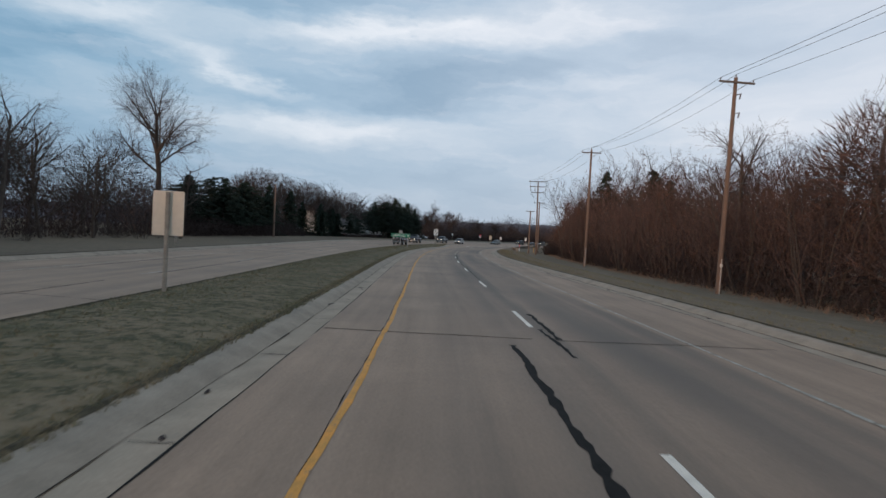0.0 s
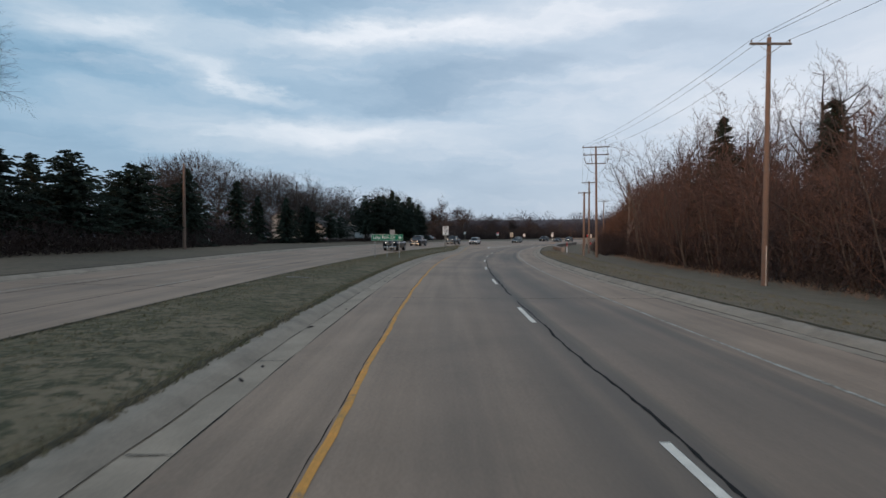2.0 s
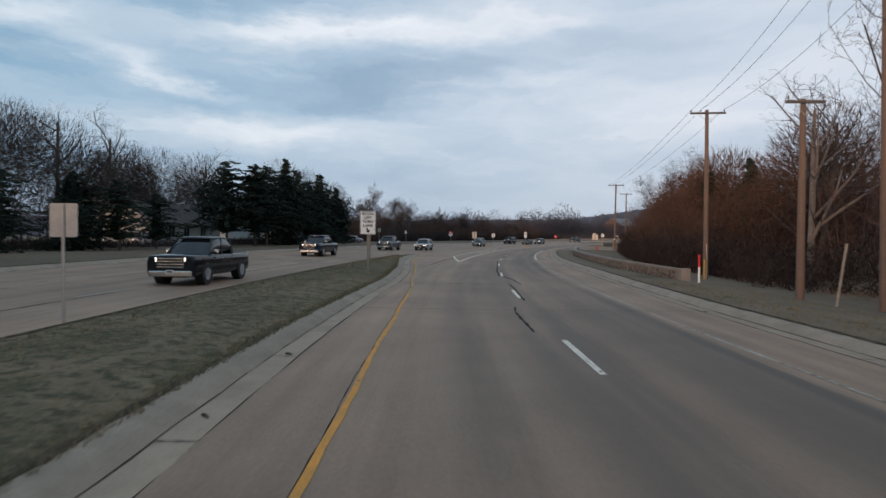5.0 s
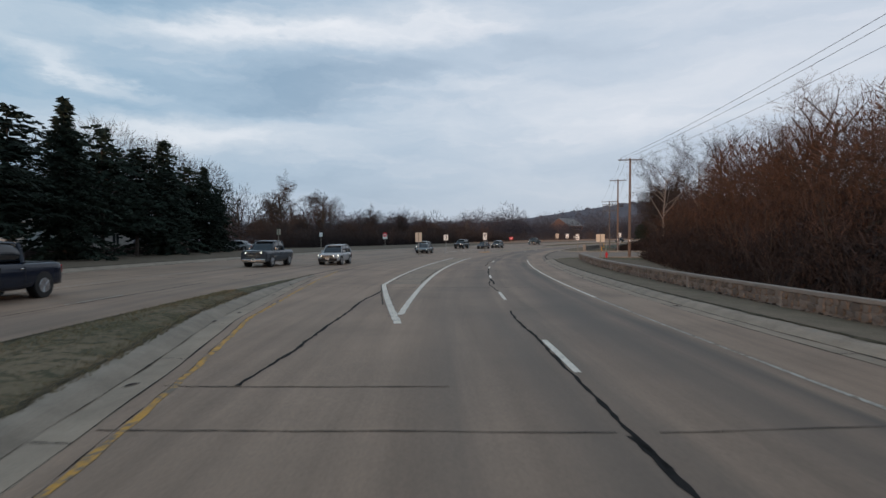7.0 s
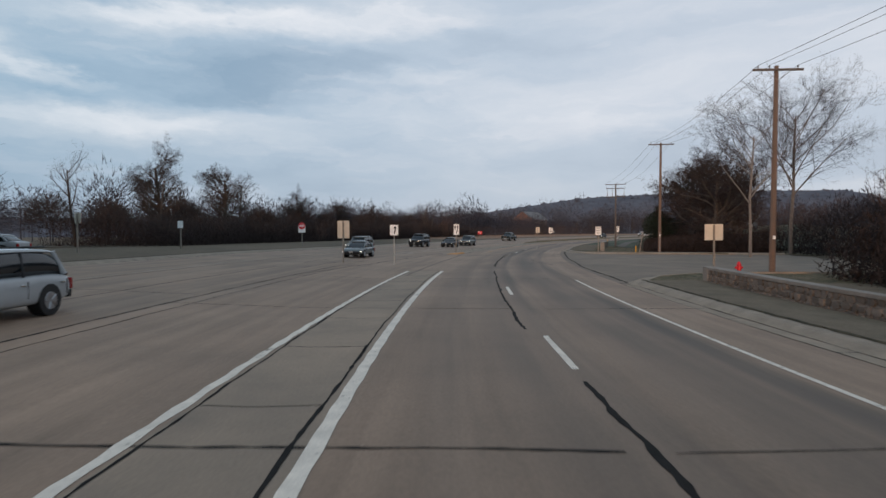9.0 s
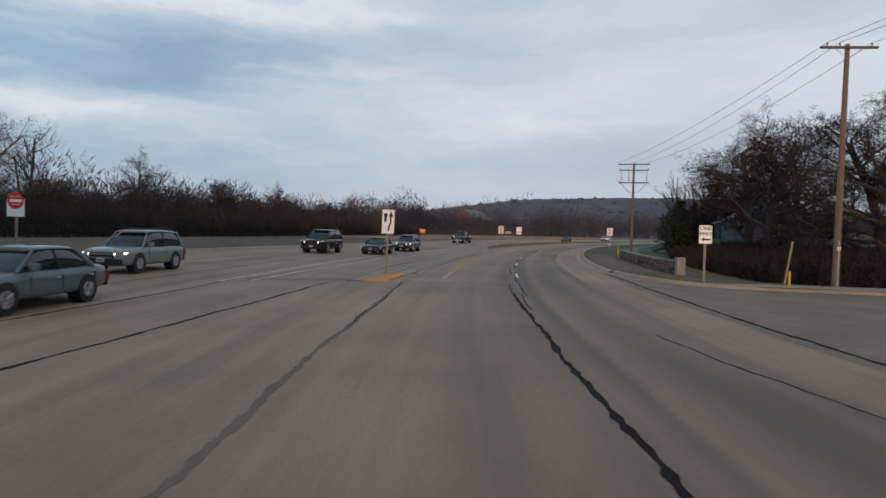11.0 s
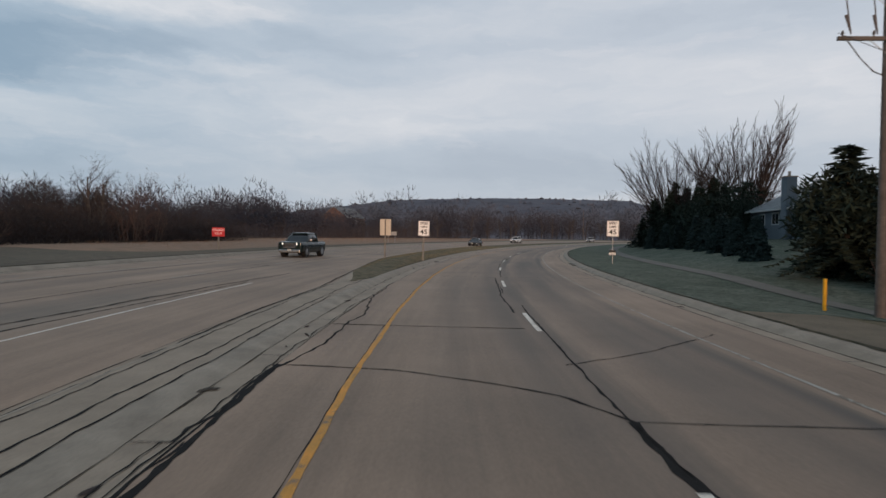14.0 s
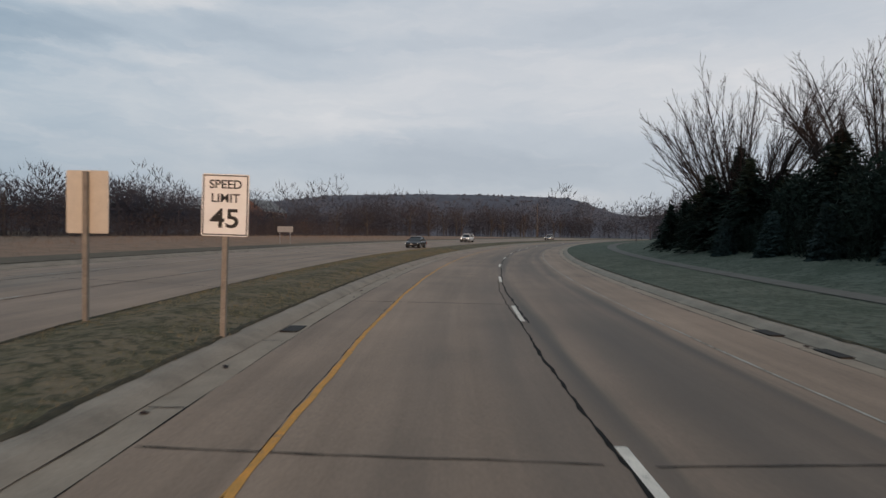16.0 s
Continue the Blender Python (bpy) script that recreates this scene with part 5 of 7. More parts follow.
words("DO NOT", 0.12, 0, 2.72, -0.009, SIGNWHITE, r)
words("ENTER", 0.12, 0, 2.33, -0.009, SIGNWHITE, r)
r = sign("wrong_way_sign", at_road(303.0, -20.3, 0.1, 8), 1.07, 0.76, 1.95, SIGNRED, "red wrong-way sign with white lettering on a wooden post", back=SIGNBACK)
words("WRONG", 0.26, 0, 1.74, -0.006, SIGNWHITE, r)
words("WAY", 0.26, 0, 1.44, -0.006, SIGNWHITE, r)
# far small signs
r = sign("stop_sign", at_road(204.5, -27.4, 0.1, 160), 0.76, 0.76, 2.9, SIGNRED, "red stop sign seen from its pale back", back=SIGNBACK)
sign("road_sign", at_road(214, -25.6, 0.1, 5), 0.5, 0.65, 2.6, SIGNWHITE, "small white sign on a wooden post", back=SIGNBACK)
r = sign("notice_board", at_road(352.0, -20.6, 0.1, 180), 1.8, 0.62, 2.0, SIGNGREEN, "green road sign seen from its grey back on two posts", posts=(-0.6, 0.6), wooden=False, back=STEEL)
sign("road_sign", at_road(104.0, -9.0 + 1.6, 0.2, 184), 0.6, 0.75, 2.6, SIGNWHITE, "small sign seen from behind on a slim post", wooden=False, back=STEEL)

# ---- markers, hydrant ----
def marker(s_, u_, h, r_, material, label, cap=None, lean=0.0):
    root = empty("marker_post", at_road(s_, u_, 0.05) @ pose(0, 0, 0, 0, lean, 0))
    tagged(root, label, "marker post", "marker posts")
    bm = bmesh.new()
    rod(bm, (0, 0, -0.3), (0, 0, h * (0.6 if cap else 1)), r_, n=10)
    part("shaft", bm, material, root)
    if cap:
        bm = bmesh.new()
        rod(bm, (0, 0, h * 0.6), (0, 0, h), r_ * 1.02, n=10)
        part("cap", bm, cap, root)
    return root


YPOST = mat("yellow_plastic", (0.70, 0.36, 0.02), 0.6, 0.15, 4, 30, 0.05)
marker(122.2, 13.75, 1.55, 0.055, SIGNWHITE, "white and red marker post by the wall end", SIGNRED)
marker(275.2, 13.7, 1.15, 0.06, YPOST, "yellow plastic marker post on the verge")
marker(232.6, 17.0, 0.75, 0.06, YPOST, "yellow plastic marker post by the side street")
marker(127.5, 16.0, 1.7, 0.035, POSTWOOD, "slim leaning wooden stake behind the wall", lean=2)
marker(129.5, 16.6, 1.3, 0.035, YPOST, "slim yellow stake behind the wall")
marker(234.5, 17.6, 2.3, 0.05, POSTWOOD, "leaning wooden stake beside the pole", lean=8)
marker(113.0, 15.3, 2.4, 0.05, POSTWOOD, "leaning wooden stake beside the pole", lean=8)
marker(50.0, -20.4, 1.0, 0.10, POSTWOOD, "low wooden post on the far verge")
hyd = empty("fire_hydrant", at_road(195.6, 15.9, 0.05))
tagged(hyd, "red fire hydrant behind the stone wall", "hydrant")
bm = bmesh.new()
rod(bm, (0, 0, 0), (0, 0, 0.06), 0.17, n=12)
rod(bm, (0, 0, 0.05), (0, 0, 0.55), 0.11, n=12)
rod(bm, (0, 0, 0.55), (0, 0, 0.72), 0.13, 0.05, n=12)
rod(bm, (-0.19, 0, 0.42), (0.19, 0, 0.42), 0.055, n=8)
part("barrel", bm, SIGNRED, hyd)

# ---- trees ----
def tubes(segs, sides):
    """Verts and faces of tapered limbs; a limb with no end radius runs to a point."""
    verts, faces = [], []
    for a, b, r0, r1 in segs:
        d = (b - a)
        if d.length < 1e-4:
            continue
        d.normalize()
        x = d.orthogonal().normalized()
        y = d.cross(x)
        k = len(verts)
        ring = [(math.cos(2 * math.pi * i / sides), math.sin(2 * math.pi * i / sides)) for i in range(sides)]
        verts += [a + (x * c + y * s_) * r0 for c, s_ in ring]
        if r1 <= 0:
            verts.append(b)
            faces += [(k + i, k + (i + 1) % sides, k + sides) for i in range(sides)]
        else:
            verts += [b + (x * c + y * s_) * r1 for c, s_ in ring]
            faces += [(k + i, k + (i + 1) % sides, k + sides + (i + 1) % sides, k + sides + i) for i in range(sides)]
    return verts, faces


def slivers(segs, rnd):
    """Verts and faces of the finest twigs and sprays, one tapered blade each."""
    verts, faces = [], []
    for a, b, r0, r1 in segs:
        d = b - a
        side = d.cross(Vector((rnd.uniform(-1, 1), rnd.uniform(-1, 1), rnd.uniform(-1, 1))))
        if side.length < 1e-5:
            continue
        side = side.normalized() * r0
        k = len(verts)
        verts += [a - side, a + side, b]
        faces.append((k, k + 1, k + 2))
    return verts, faces


def grow(rnd, big, fine, p, d, length, r, level, o):
    """One limb and its children. o: the habit of the tree."""
    n = (4, 3, 1)[min(level, 2)]
    tip = level >= o["levels"]
    if tip:
        fine.append((p, p + d * length, r, 0.0))
        return
    pts, q = [p], d.copy()
    for i in range(n):
        q = (q + Vector((rnd.gauss(0, 1), rnd.gauss(0, 1), rnd.gauss(0, 0.6))) * o["crook"] * (0.45 if level == 0 else 1.0) + Vector((0, 0, o["rise"][min(level, len(o["rise"]) - 1)]))).normalized()
        pts.append(pts[-1] + q * (length / n))
    for i in range(n):
        r0, r1 = r * (1 - 0.62 * i / n), (r * (1 - 0.62 * (i + 1) / n) if n > 1 else 0.0)
        (big if level <= o["solid"] else fine).append((pts[i], pts[i + 1], r0, r1))
    kids = o["kids"][min(level, len(o["kids"]) - 1)]
    lo = o["bare"] if level == 0 else 0.15
    for k in range(kids):
        t = lo + (1 - lo) * (k + rnd.uniform(0.2, 1.0)) / kids
        i = min(n - 1, int(t * n))
        base = pts[i].lerp(pts[i + 1], t * n - i)
        along = (pts[i + 1] - pts[i]).normalized()
        side = along.orthogonal().normalized()
        side.rotate(Matrix.Rotation(rnd.uniform(0, 2 * math.pi), 3, along))
        ang = radians(rnd.uniform(*o["angle"]))
        nd = along * math.cos(ang) + side * math.sin(ang)
        shrink = o["shrink"] * rnd.uniform(0.75, 1.15) * (1 - 0.45 * t if level == 0 else 1 - 0.25 * t)
        grow(rnd, big, fine, base, nd, length * shrink, max(o["thin"], r * (1 - 0.6 * t) * 0.55), level + 1, o)


HABITS = {
    "bare": dict(levels=4, kids=(10, 7, 5, 4), rise=(0.05, 0.12, 0.10, 0.1), crook=0.13, angle=(30, 66), shrink=0.54, bare=0.22, solid=1, thin=0.006, stems=1, spread=4),
    "tall": dict(levels=4, kids=(13, 9, 8, 6), rise=(0.03, 0.10, 0.12, 0.10), crook=0.11, angle=(32, 60), shrink=0.64, bare=0.42, solid=1, thin=0.008, stems=1, spread=3),
    "oak": dict(levels=5, kids=(17, 10, 7, 5, 3), rise=(0.02, 0.05, 0.07, 0.06, 0.05), crook=0.22, angle=(38, 76), shrink=0.58, bare=0.16, solid=2, thin=0.012, stems=1, spread=3),
    "willow": dict(levels=5, kids=(9, 6, 5, 4, 3), rise=(0.02, 0.10, 0.02, -0.06, -0.10), crook=0.16, angle=(22, 55), shrink=0.60, bare=0.22, solid=1, thin=0.007, stems=2, spread=14),
    "brush": dict(levels=4, kids=(7, 6, 4, 3), rise=(0.05, 0.12, 0.10, 0.08), crook=0.13, angle=(22, 60), shrink=0.48, bare=0.08, solid=0, thin=0.007, stems=6, spread=24),
    "low": dict(levels=3, kids=(7, 6, 5), rise=(0.04, 0.12, 0.08), crook=0.16, angle=(25, 65), shrink=0.46, bare=0.03, solid=0, thin=0.007, stems=8, spread=36),
    "vase": dict(levels=3, kids=(14, 8, 4), rise=(0.015, 0.06, 0.08), crook=0.03, angle=(11, 32), shrink=0.36, bare=0.2, solid=0, thin=0.017, stems=30, spread=42),
}


def bare_tree(habit, height, seed, bark, twig, name="bare_tree", radius=None):
    rnd = random.Random(seed)
    o = HABITS[habit]
    big, fine = [], []
    for k in range(o["stems"]):
        a = 2 * math.pi * (k + rnd.uniform(0, 0.6)) / o["stems"]
        tilt = radians(o["spread"]) * (rnd.uniform(0.35, 1.0) if o["stems"] > 1 else rnd.uniform(0, 1))
        d = Vector((math.cos(a) * math.sin(tilt), math.sin(a) * math.sin(tilt), math.cos(tilt)))
        off = Vector((math.cos(a), math.sin(a), 0)) * (rnd.uniform(0.1, 0.9) * (0.09 * height if habit in ("brush", "low") else 0.03 * height) if o["stems"] > 1 else 0)
        ln = height * (rnd.uniform(0.50, 0.82) if habit == "brush" else rnd.uniform(0.62, 0.9) if o["stems"] > 1 else 0.80)
        grow(rnd, big, fine, off - d * 0.3, d, ln, (radius or height * (0.018 if o["stems"] == 1 else 0.0045)), 0, o)
    root = empty(name)
    v, f = tubes(big, 6)
    link_mesh("trunk", v, f, bark, root)
    v, f = tubes(fine, 3)
    link_mesh("crown", v, f, twig, root)
    return root


def conifer(height, seed, needle, name="conifer", width=0.22, droop=0.25, skirt=0.05, ragged=0.25, density=1.0, taper=0.8, gaps=0.0):
    rnd = random.Random(seed)
    root = empty(name)
    segs = [(Vector((0, 0, -0.3)), Vector((0, 0, height * 0.5)), height * 0.016, height * 0.010), (Vector((0, 0, height * 0.5)), Vector((0, 0, height)), height * 0.010, 0.0)]
    v, f = tubes(segs, 6)
    link_mesh("trunk", v, f, BARK, root)
    fine = []
    z = height * skirt
    while z < height * 0.985:
        t = z / height
        reach = height * width * ((1 - t) ** taper + 0.03) * min(1, 0.75 + t * 3)
        n = int((9 if t < 0.8 else 6) * density)
        a0 = rnd.uniform(0, 6.28)
        for k in range(n):
            a = a0 + 2 * math.pi * (k + rnd.uniform(-0.3, 0.3)) / n
            if rnd.random() < gaps:
                continue
            ln = reach * rnd.uniform(1 - ragged * 1.4, 1 + ragged)
            out = Vector((math.cos(a), math.sin(a), 0))
            zj = rnd.uniform(-0.035, 0.035) * height
            tipz = -droop * ln + rnd.uniform(-0.1, 0.15) * ln
            m = max(4, int(ln / 0.20))
            for i in range(m):
                q = (i + 0.6) / m
                c = Vector((0, 0, max(0.15, z + zj + rnd.uniform(-0.18, 0.18)))) + out * ln * q + Vector((0, 0, tipz * q * q + 0.12 * ln * math.sin(q * 3.1)))
                wid = Vector((-out.y, out.x, 0))
                for sg_ in (-1, 1):
                    d = (out * rnd.uniform(0.5, 1.0) + wid * sg_ * rnd.uniform(0.4, 1.0) + Vector((0, 0, rnd.uniform(-0.55, 0.25)))).normalized()
                    fine.append((c, c + d * rnd.uniform(0.35, 0.65) * (0.65 + 0.5 * (1 - q)), rnd.uniform(0.10, 0.17), 0.0))
        z += height * rnd.uniform(0.022, 0.036) + 0.06
    v, f = tubes(fine, 3)
    link_mesh("crown", v, f, needle, root)
    return root


PROTO = {}


def plant(key, s_, u_, scale=1.0, turn=None, dz=-0.05, label="", category="tree", group="", squash=1.0):
    """A copy of a grown tree at s, u. The first planted is the grown one itself."""
    ob, used = PROTO[key]
    v = rd(s_, u_, dz)
    if s_ > 300 or abs(u_) > 45:
        v.z = ground_z(v.x, v.y) + dz
    m = pose(v.x, v.y, v.z - 0.1, 0, 0, (s_ * 47 + u_ * 31) % 360 if turn is None else turn) @ Matrix.Diagonal((scale * squash, scale * squash, scale, 1))
    if used:
        c = copy_thing(ob, m)
        c.matrix_basis = m
    else:
        c = ob
        c.matrix_basis = m
        PROTO[key] = (ob, True)
    tagged(c, label, category, group)
    return c


def ground_z(px, py):
    z, u, s_, dist = natural(np.array([px]), np.array([py]))
    return float(z[0])


def proto(key, ob):
    PROTO[key] = (ob, False)


for i in range(4):
    proto("red%d" % i, bare_tree("brush", 10.0, 100 + i, BARK, TWIGRED, "thicket_tree"))
for i in range(2):
    proto("orange%d" % i, bare_tree("brush", 9.0, 120 + i, BARK, TWIGORANGE, "thicket_tree"))
for i in range(2):
    proto("shrub%d" % i, bare_tree("low", 5.0, 140 + i, BARK, BRUSH, "shrub"))
for i in range(4):
    proto("bare%d" % i, bare_tree("bare", 12.0, 160 + i, BARK, TWIG))
for i in range(2):
    proto("pale%d" % i, bare_tree("bare", 14.0, 180 + i, BARKPALE, TWIG))
proto("willow", bare_tree("willow", 13.0, 195, BARK, TWIGORANGE, "willow_tree", radius=0.30))
proto("tall", bare_tree("tall", 19.0, 190, BARK, BRUSH, radius=0.42))
proto("slim", bare_tree("tall", 18.0, 191, BARKPALE, TWIG, radius=0.2))
for i in range(2):
    proto("oak%d" % i, bare_tree("oak", 15.0, 200 + i, BARK, BRUSH, "oak_tree", radius=0.40))
for i in range(2):
    proto("vase%d" % i, bare_tree("vase", 16.0, 210 + i, BRUSH, BRUSH, radius=0.085))
for i in range(3):
    proto("pine%d" % i, conifer(11.5, 230 + i, NEEDLE, "pine_tree", 0.32, 0.02, 0.20, 0.62, 1.1, 0.42, 0.34))
for i in range(2):
    proto("spruce%d" % i, conifer(12.0, 240 + i, NEEDLE, "spruce_tree", 0.25, 0.28, 0.03, 0.48, 1.05, 0.75, 0.15))
proto("blue", conifer(4.0, 250, NEEDLEBLUE, "young_spruce", 0.34, 0.2, 0.02, 0.15, 1.3))

R_LABEL = "reddish-brown leafless thicket tree with dense fine twigs"
rt = random.Random(11)
s_ = 6.0
k = 0
while s_ < 124:
    for u_, lo, hi in ((22.6, 0.85, 1.1), (26.5, 1.15, 1.4), (31.5, 1.3, 1.6)):
        if s_ > 112 and u_ < 24:
            continue
        pal = rt.random() < (0.5 if s_ < 55 else 0.25)
        key = ("bare%d" % rt.randrange(4)) if pal and u_ > 24 else ("red%d" % rt.randrange(4))
        plant(key, s_ + rt.uniform(-1.4, 1.4), u_ + rt.uniform(-1.3, 1.3) + (1.5 if s_ < 30 else 0), rt.uniform(lo, hi) * (0.8 if key[0] == "b" else 1) * (1.06 + 0.32 * float(ease(s_, 72, 98)) + 0.30 * noise.noise(Vector((s_ * 0.11, u_ * 0.2, 7)))), label=R_LABEL if key[0] == "r" else "grey-brown leafless tree at the edge of the thicket", group="right-hand thicket")
    if k % 2 == 0:
        plant("shrub%d" % rt.randrange(2), s_ + rt.uniform(-1.5, 1.5), 21.6 + rt.uniform(-0.8, 1.2) + (1.0 if s_ < 30 else 0), rt.uniform(0.35, 0.75), label="low dark leafless brush", category="shrub", group="roadside brush")
    s_ += 5.2
    k += 1
s_ = 126.0
while s_ < 193:
    for u_, lo, hi in ((21.5, 0.65, 0.95), (26, 1.15, 1.4), (31, 1.3, 1.65)):
        if s_ < 138 and u_ < 24:
            continue
        key = rt.choice(("orange0", "orange1", "red0", "red2"))
        plant(key, s_ + rt.uniform(-1.5, 1.5), u_ + rt.uniform(-1.2, 1.2), rt.uniform(lo, hi) * 0.88, label="orange-brown leafless thicket tree behind the stone wall", group="right-hand thicket")
    plant("shrub%d" % rt.randrange(2), s_ + rt.uniform(-1.5, 1.5), 18.8 + rt.uniform(-0.8, 1.4), rt.uniform(0.4, 0.75), label="low dark leafless brush", category="shrub", group="roadside brush")
    s_ += 5.4
for key, s_, u_, sc in (("spruce0", 96.7, 26.8, 1.2), ("spruce1", 84.7, 31.0, 1.15), ("spruce0", 90.5, 33.5, 1.1), ("spruce1", 74.0, 30.0, 0.95), ("spruce0", 104, 32, 0.95), ("spruce1", 158, 25.5, 0.85), ("spruce0", 153, 28.0, 0.9), ("spruce0", 148, 26.5, 0.8), ("spruce0", 198.0, 27.0, 0.6)):
    plant(key, s_, u_, sc, label="dark green spruce among leafless trees", group="spruces in the thicket")
for key, s_, u_, sc, tn in (("willow", 176, 28.5, 1.08, 0), ("willow", 187, 31.0, 1.0, 140)):
    plant(key, s_, u_, sc, tn, label="broad orange-brown willow with arching bare branches", group="willows behind the wall")
for key, s_, u_, sc in (("pale0", 129.5, 23.0, 1.02), ("bare1", 134, 25.5, 1.2), ("pale1", 141, 30, 1.0), ("bare2", 150, 35, 1.1), ("pale1", 152, 38, 1.1), ("bare0", 136, 41, 1.4),  ("bare3", 194, 28, 1.25), ("bare3", 120, 36, 1.35), ("pale0", 203, 36, 1.15), ("slim", 231, 32, 1.0), ("slim", 223, 26, 0.82), ("bare1", 216, 40, 1.1), ("pale1", 45, 36, 0.95), ("pale0", 60, 38, 1.0), ("bare2", 28, 34, 1.05), ("bare0", 14, 31, 1.0), ("pale1", 75, 40, 1.05)):
    plant(key, s_, u_, sc, label="tall leafless tree with open grey branches", group="tall bare trees on the right")
for key, s_, u_, sc, tn in (("oak0", 278.7, 28.3, 1.14, 20), ("oak1", 264.0, 27.0, 1.02, 130), ("oak1", 252.0, 31.0, 0.95, 250), ("oak0", 291.0, 36.0, 1.1, 80), ("oak0", 243.0, 27.5, 0.85, 300)):
    plant(key, s_, u_, sc, tn, squash=1.22, label="broad leafless oak with crooked dark limbs", group="oaks by the second wall")
for i in range(16):
    plant("shrub%d" % (i % 2), 239 + i * 1.9, 21.5 + rt.uniform(-2.5, 3.5), rt.uniform(0.3, 0.5), label="dense dark leafless brush under the oaks", category="shrub", group="brush under the oaks")
for i in range(14):
    plant("red%d" % (i % 4), 206 + i * 6.0, 44 + rt.uniform(-5, 5), rt.uniform(0.8, 1.1), label="leafless brown tree behind the side street", group="trees behind the side street")
plant("spruce1", 288.3, 21.8, 0.62, squash=1.8, label="dark bushy spruce beside the wall end", group="spruces by the house")
plant("spruce0", 291.5, 23.0, 0.46, squash=1.7, label="dark bushy spruce beside the wall end", group="spruces by the house")
plant("vase0", 348.0, 24.6, 1.04, label="many-stemmed leafless tree fanning upward by the house", group="fan-shaped trees by the lawn")
plant("vase1", 339.0, 32.0, 1.06, label="many-stemmed leafless tree fanning upward by the house", group="fan-shaped trees by the lawn")
for key, s_, u_, sc, sq in (("spruce0", 341, 23, 0.62, 1.6), ("spruce1", 346, 21.5, 0.58, 1.7), ("spruce0", 327.5, 27.0, 0.58, 1.7), ("spruce1", 332, 25.2, 0.60, 1.7), ("spruce0", 336, 27.5, 0.68, 1.6), ("pine1", 331, 30.0, 0.62, 1.4), ("spruce1", 324.5, 24.6, 0.45, 1.8), ("spruce0", 318.5, 24.0, 0.42, 1.8), ("spruce0", 348, 24.5, 0.75, 1.4), ("spruce1", 352, 22, 0.45, 1.5), ("spruce0", 358, 20.5, 0.42, 1.7), ("spruce1", 352, 26.5, 0.7, 1.4), ("pine0", 345, 27, 0.55, 1.3), ("spruce0", 364, 23, 0.45, 1.5), ("pine1", 356, 27, 0.5, 1.4)):
    plant(key, s_, u_, sc, squash=sq, label="dark dense spruce in the row by the lawn", group="spruces by the house")
for s_, u_, sc in ((299.6, 21.6, 0.85), (304.8, 22.0, 0.8), (309.6, 22.3, 0.9), (314.5, 22.2, 0.8), (320, 22.6, 0.9), (326, 22.0, 0.85), (332, 21.4, 0.8), (338, 20.4, 0.75)):
    plant("blue", s_, u_, sc, label="young blue-green spruce on the lawn", group="young spruces on the lawn")

# far side of the road
for i in range(42):
    s_ = -14 + (i % 14) * 6.4 + rt.uniform(-2, 2)
    u_ = -27 - (i // 14) * 6.5 + rt.uniform(-2, 2)
    if s_ > 64 and u_ > -32:
        continue
    key = rt.choice(("bare0", "bare1", "bare2", "bare3", "red1", "red3"))
    plant(key, s_, u_, rt.uniform(0.7, 0.95), label="leafless grey-brown tree in the roadside wood", group="wood across the road")
for i in range(12):
    plant("shrub%d" % (i % 2), -6 + 6.5 * i + rt.uniform(-2, 2), -26 + rt.uniform(-2, 1), rt.uniform(0.5, 0.8), label="low dark leafless brush", category="shrub", group="roadside brush")
plant("tall", 75.4, -35.3, 1.05, label="tall leafless tree with an open oval crown", group="tall trees across the road")
for key, s_, u_, sc in (("spruce0", 100.7, -30.6, 0.98), ("pine0", 96, -33, 1.0), ("pine1", 91, -30.5, 0.98), ("pine2", 86.5, -33.5, 1.0), ("pine0", 83, -30, 0.95), ("pine1", 79, -33, 0.95), ("spruce1", 88, -38, 1.0), ("pine2", 99, -38, 0.98), ("pine1", 104, -34, 0.9), ("pine2", 74.5, -31, 0.85)):
    plant(key, s_, u_, sc * 0.76, squash=1.3, label="dark green pine in a dense row", group="pines across the road")
for key, s_, u_, sc in (("bare0", 130, -41, 1.15), ("bare2", 139, -35, 1.25), ("bare3", 122, -40, 1.15), ("bare1", 145, -36, 1.2), ("red0", 134, -37, 1.25), ("bare0", 163.6, -36.5, 1.15), ("bare2", 114, -40, 1.0), ("pale0", 158, -40, 0.95), ("red2", 127, -38, 1.15), ("red1", 119, -37, 1.0)):
    plant(key, s_, u_, sc, label="round-crowned leafless tree near the houses", group="trees near the houses")
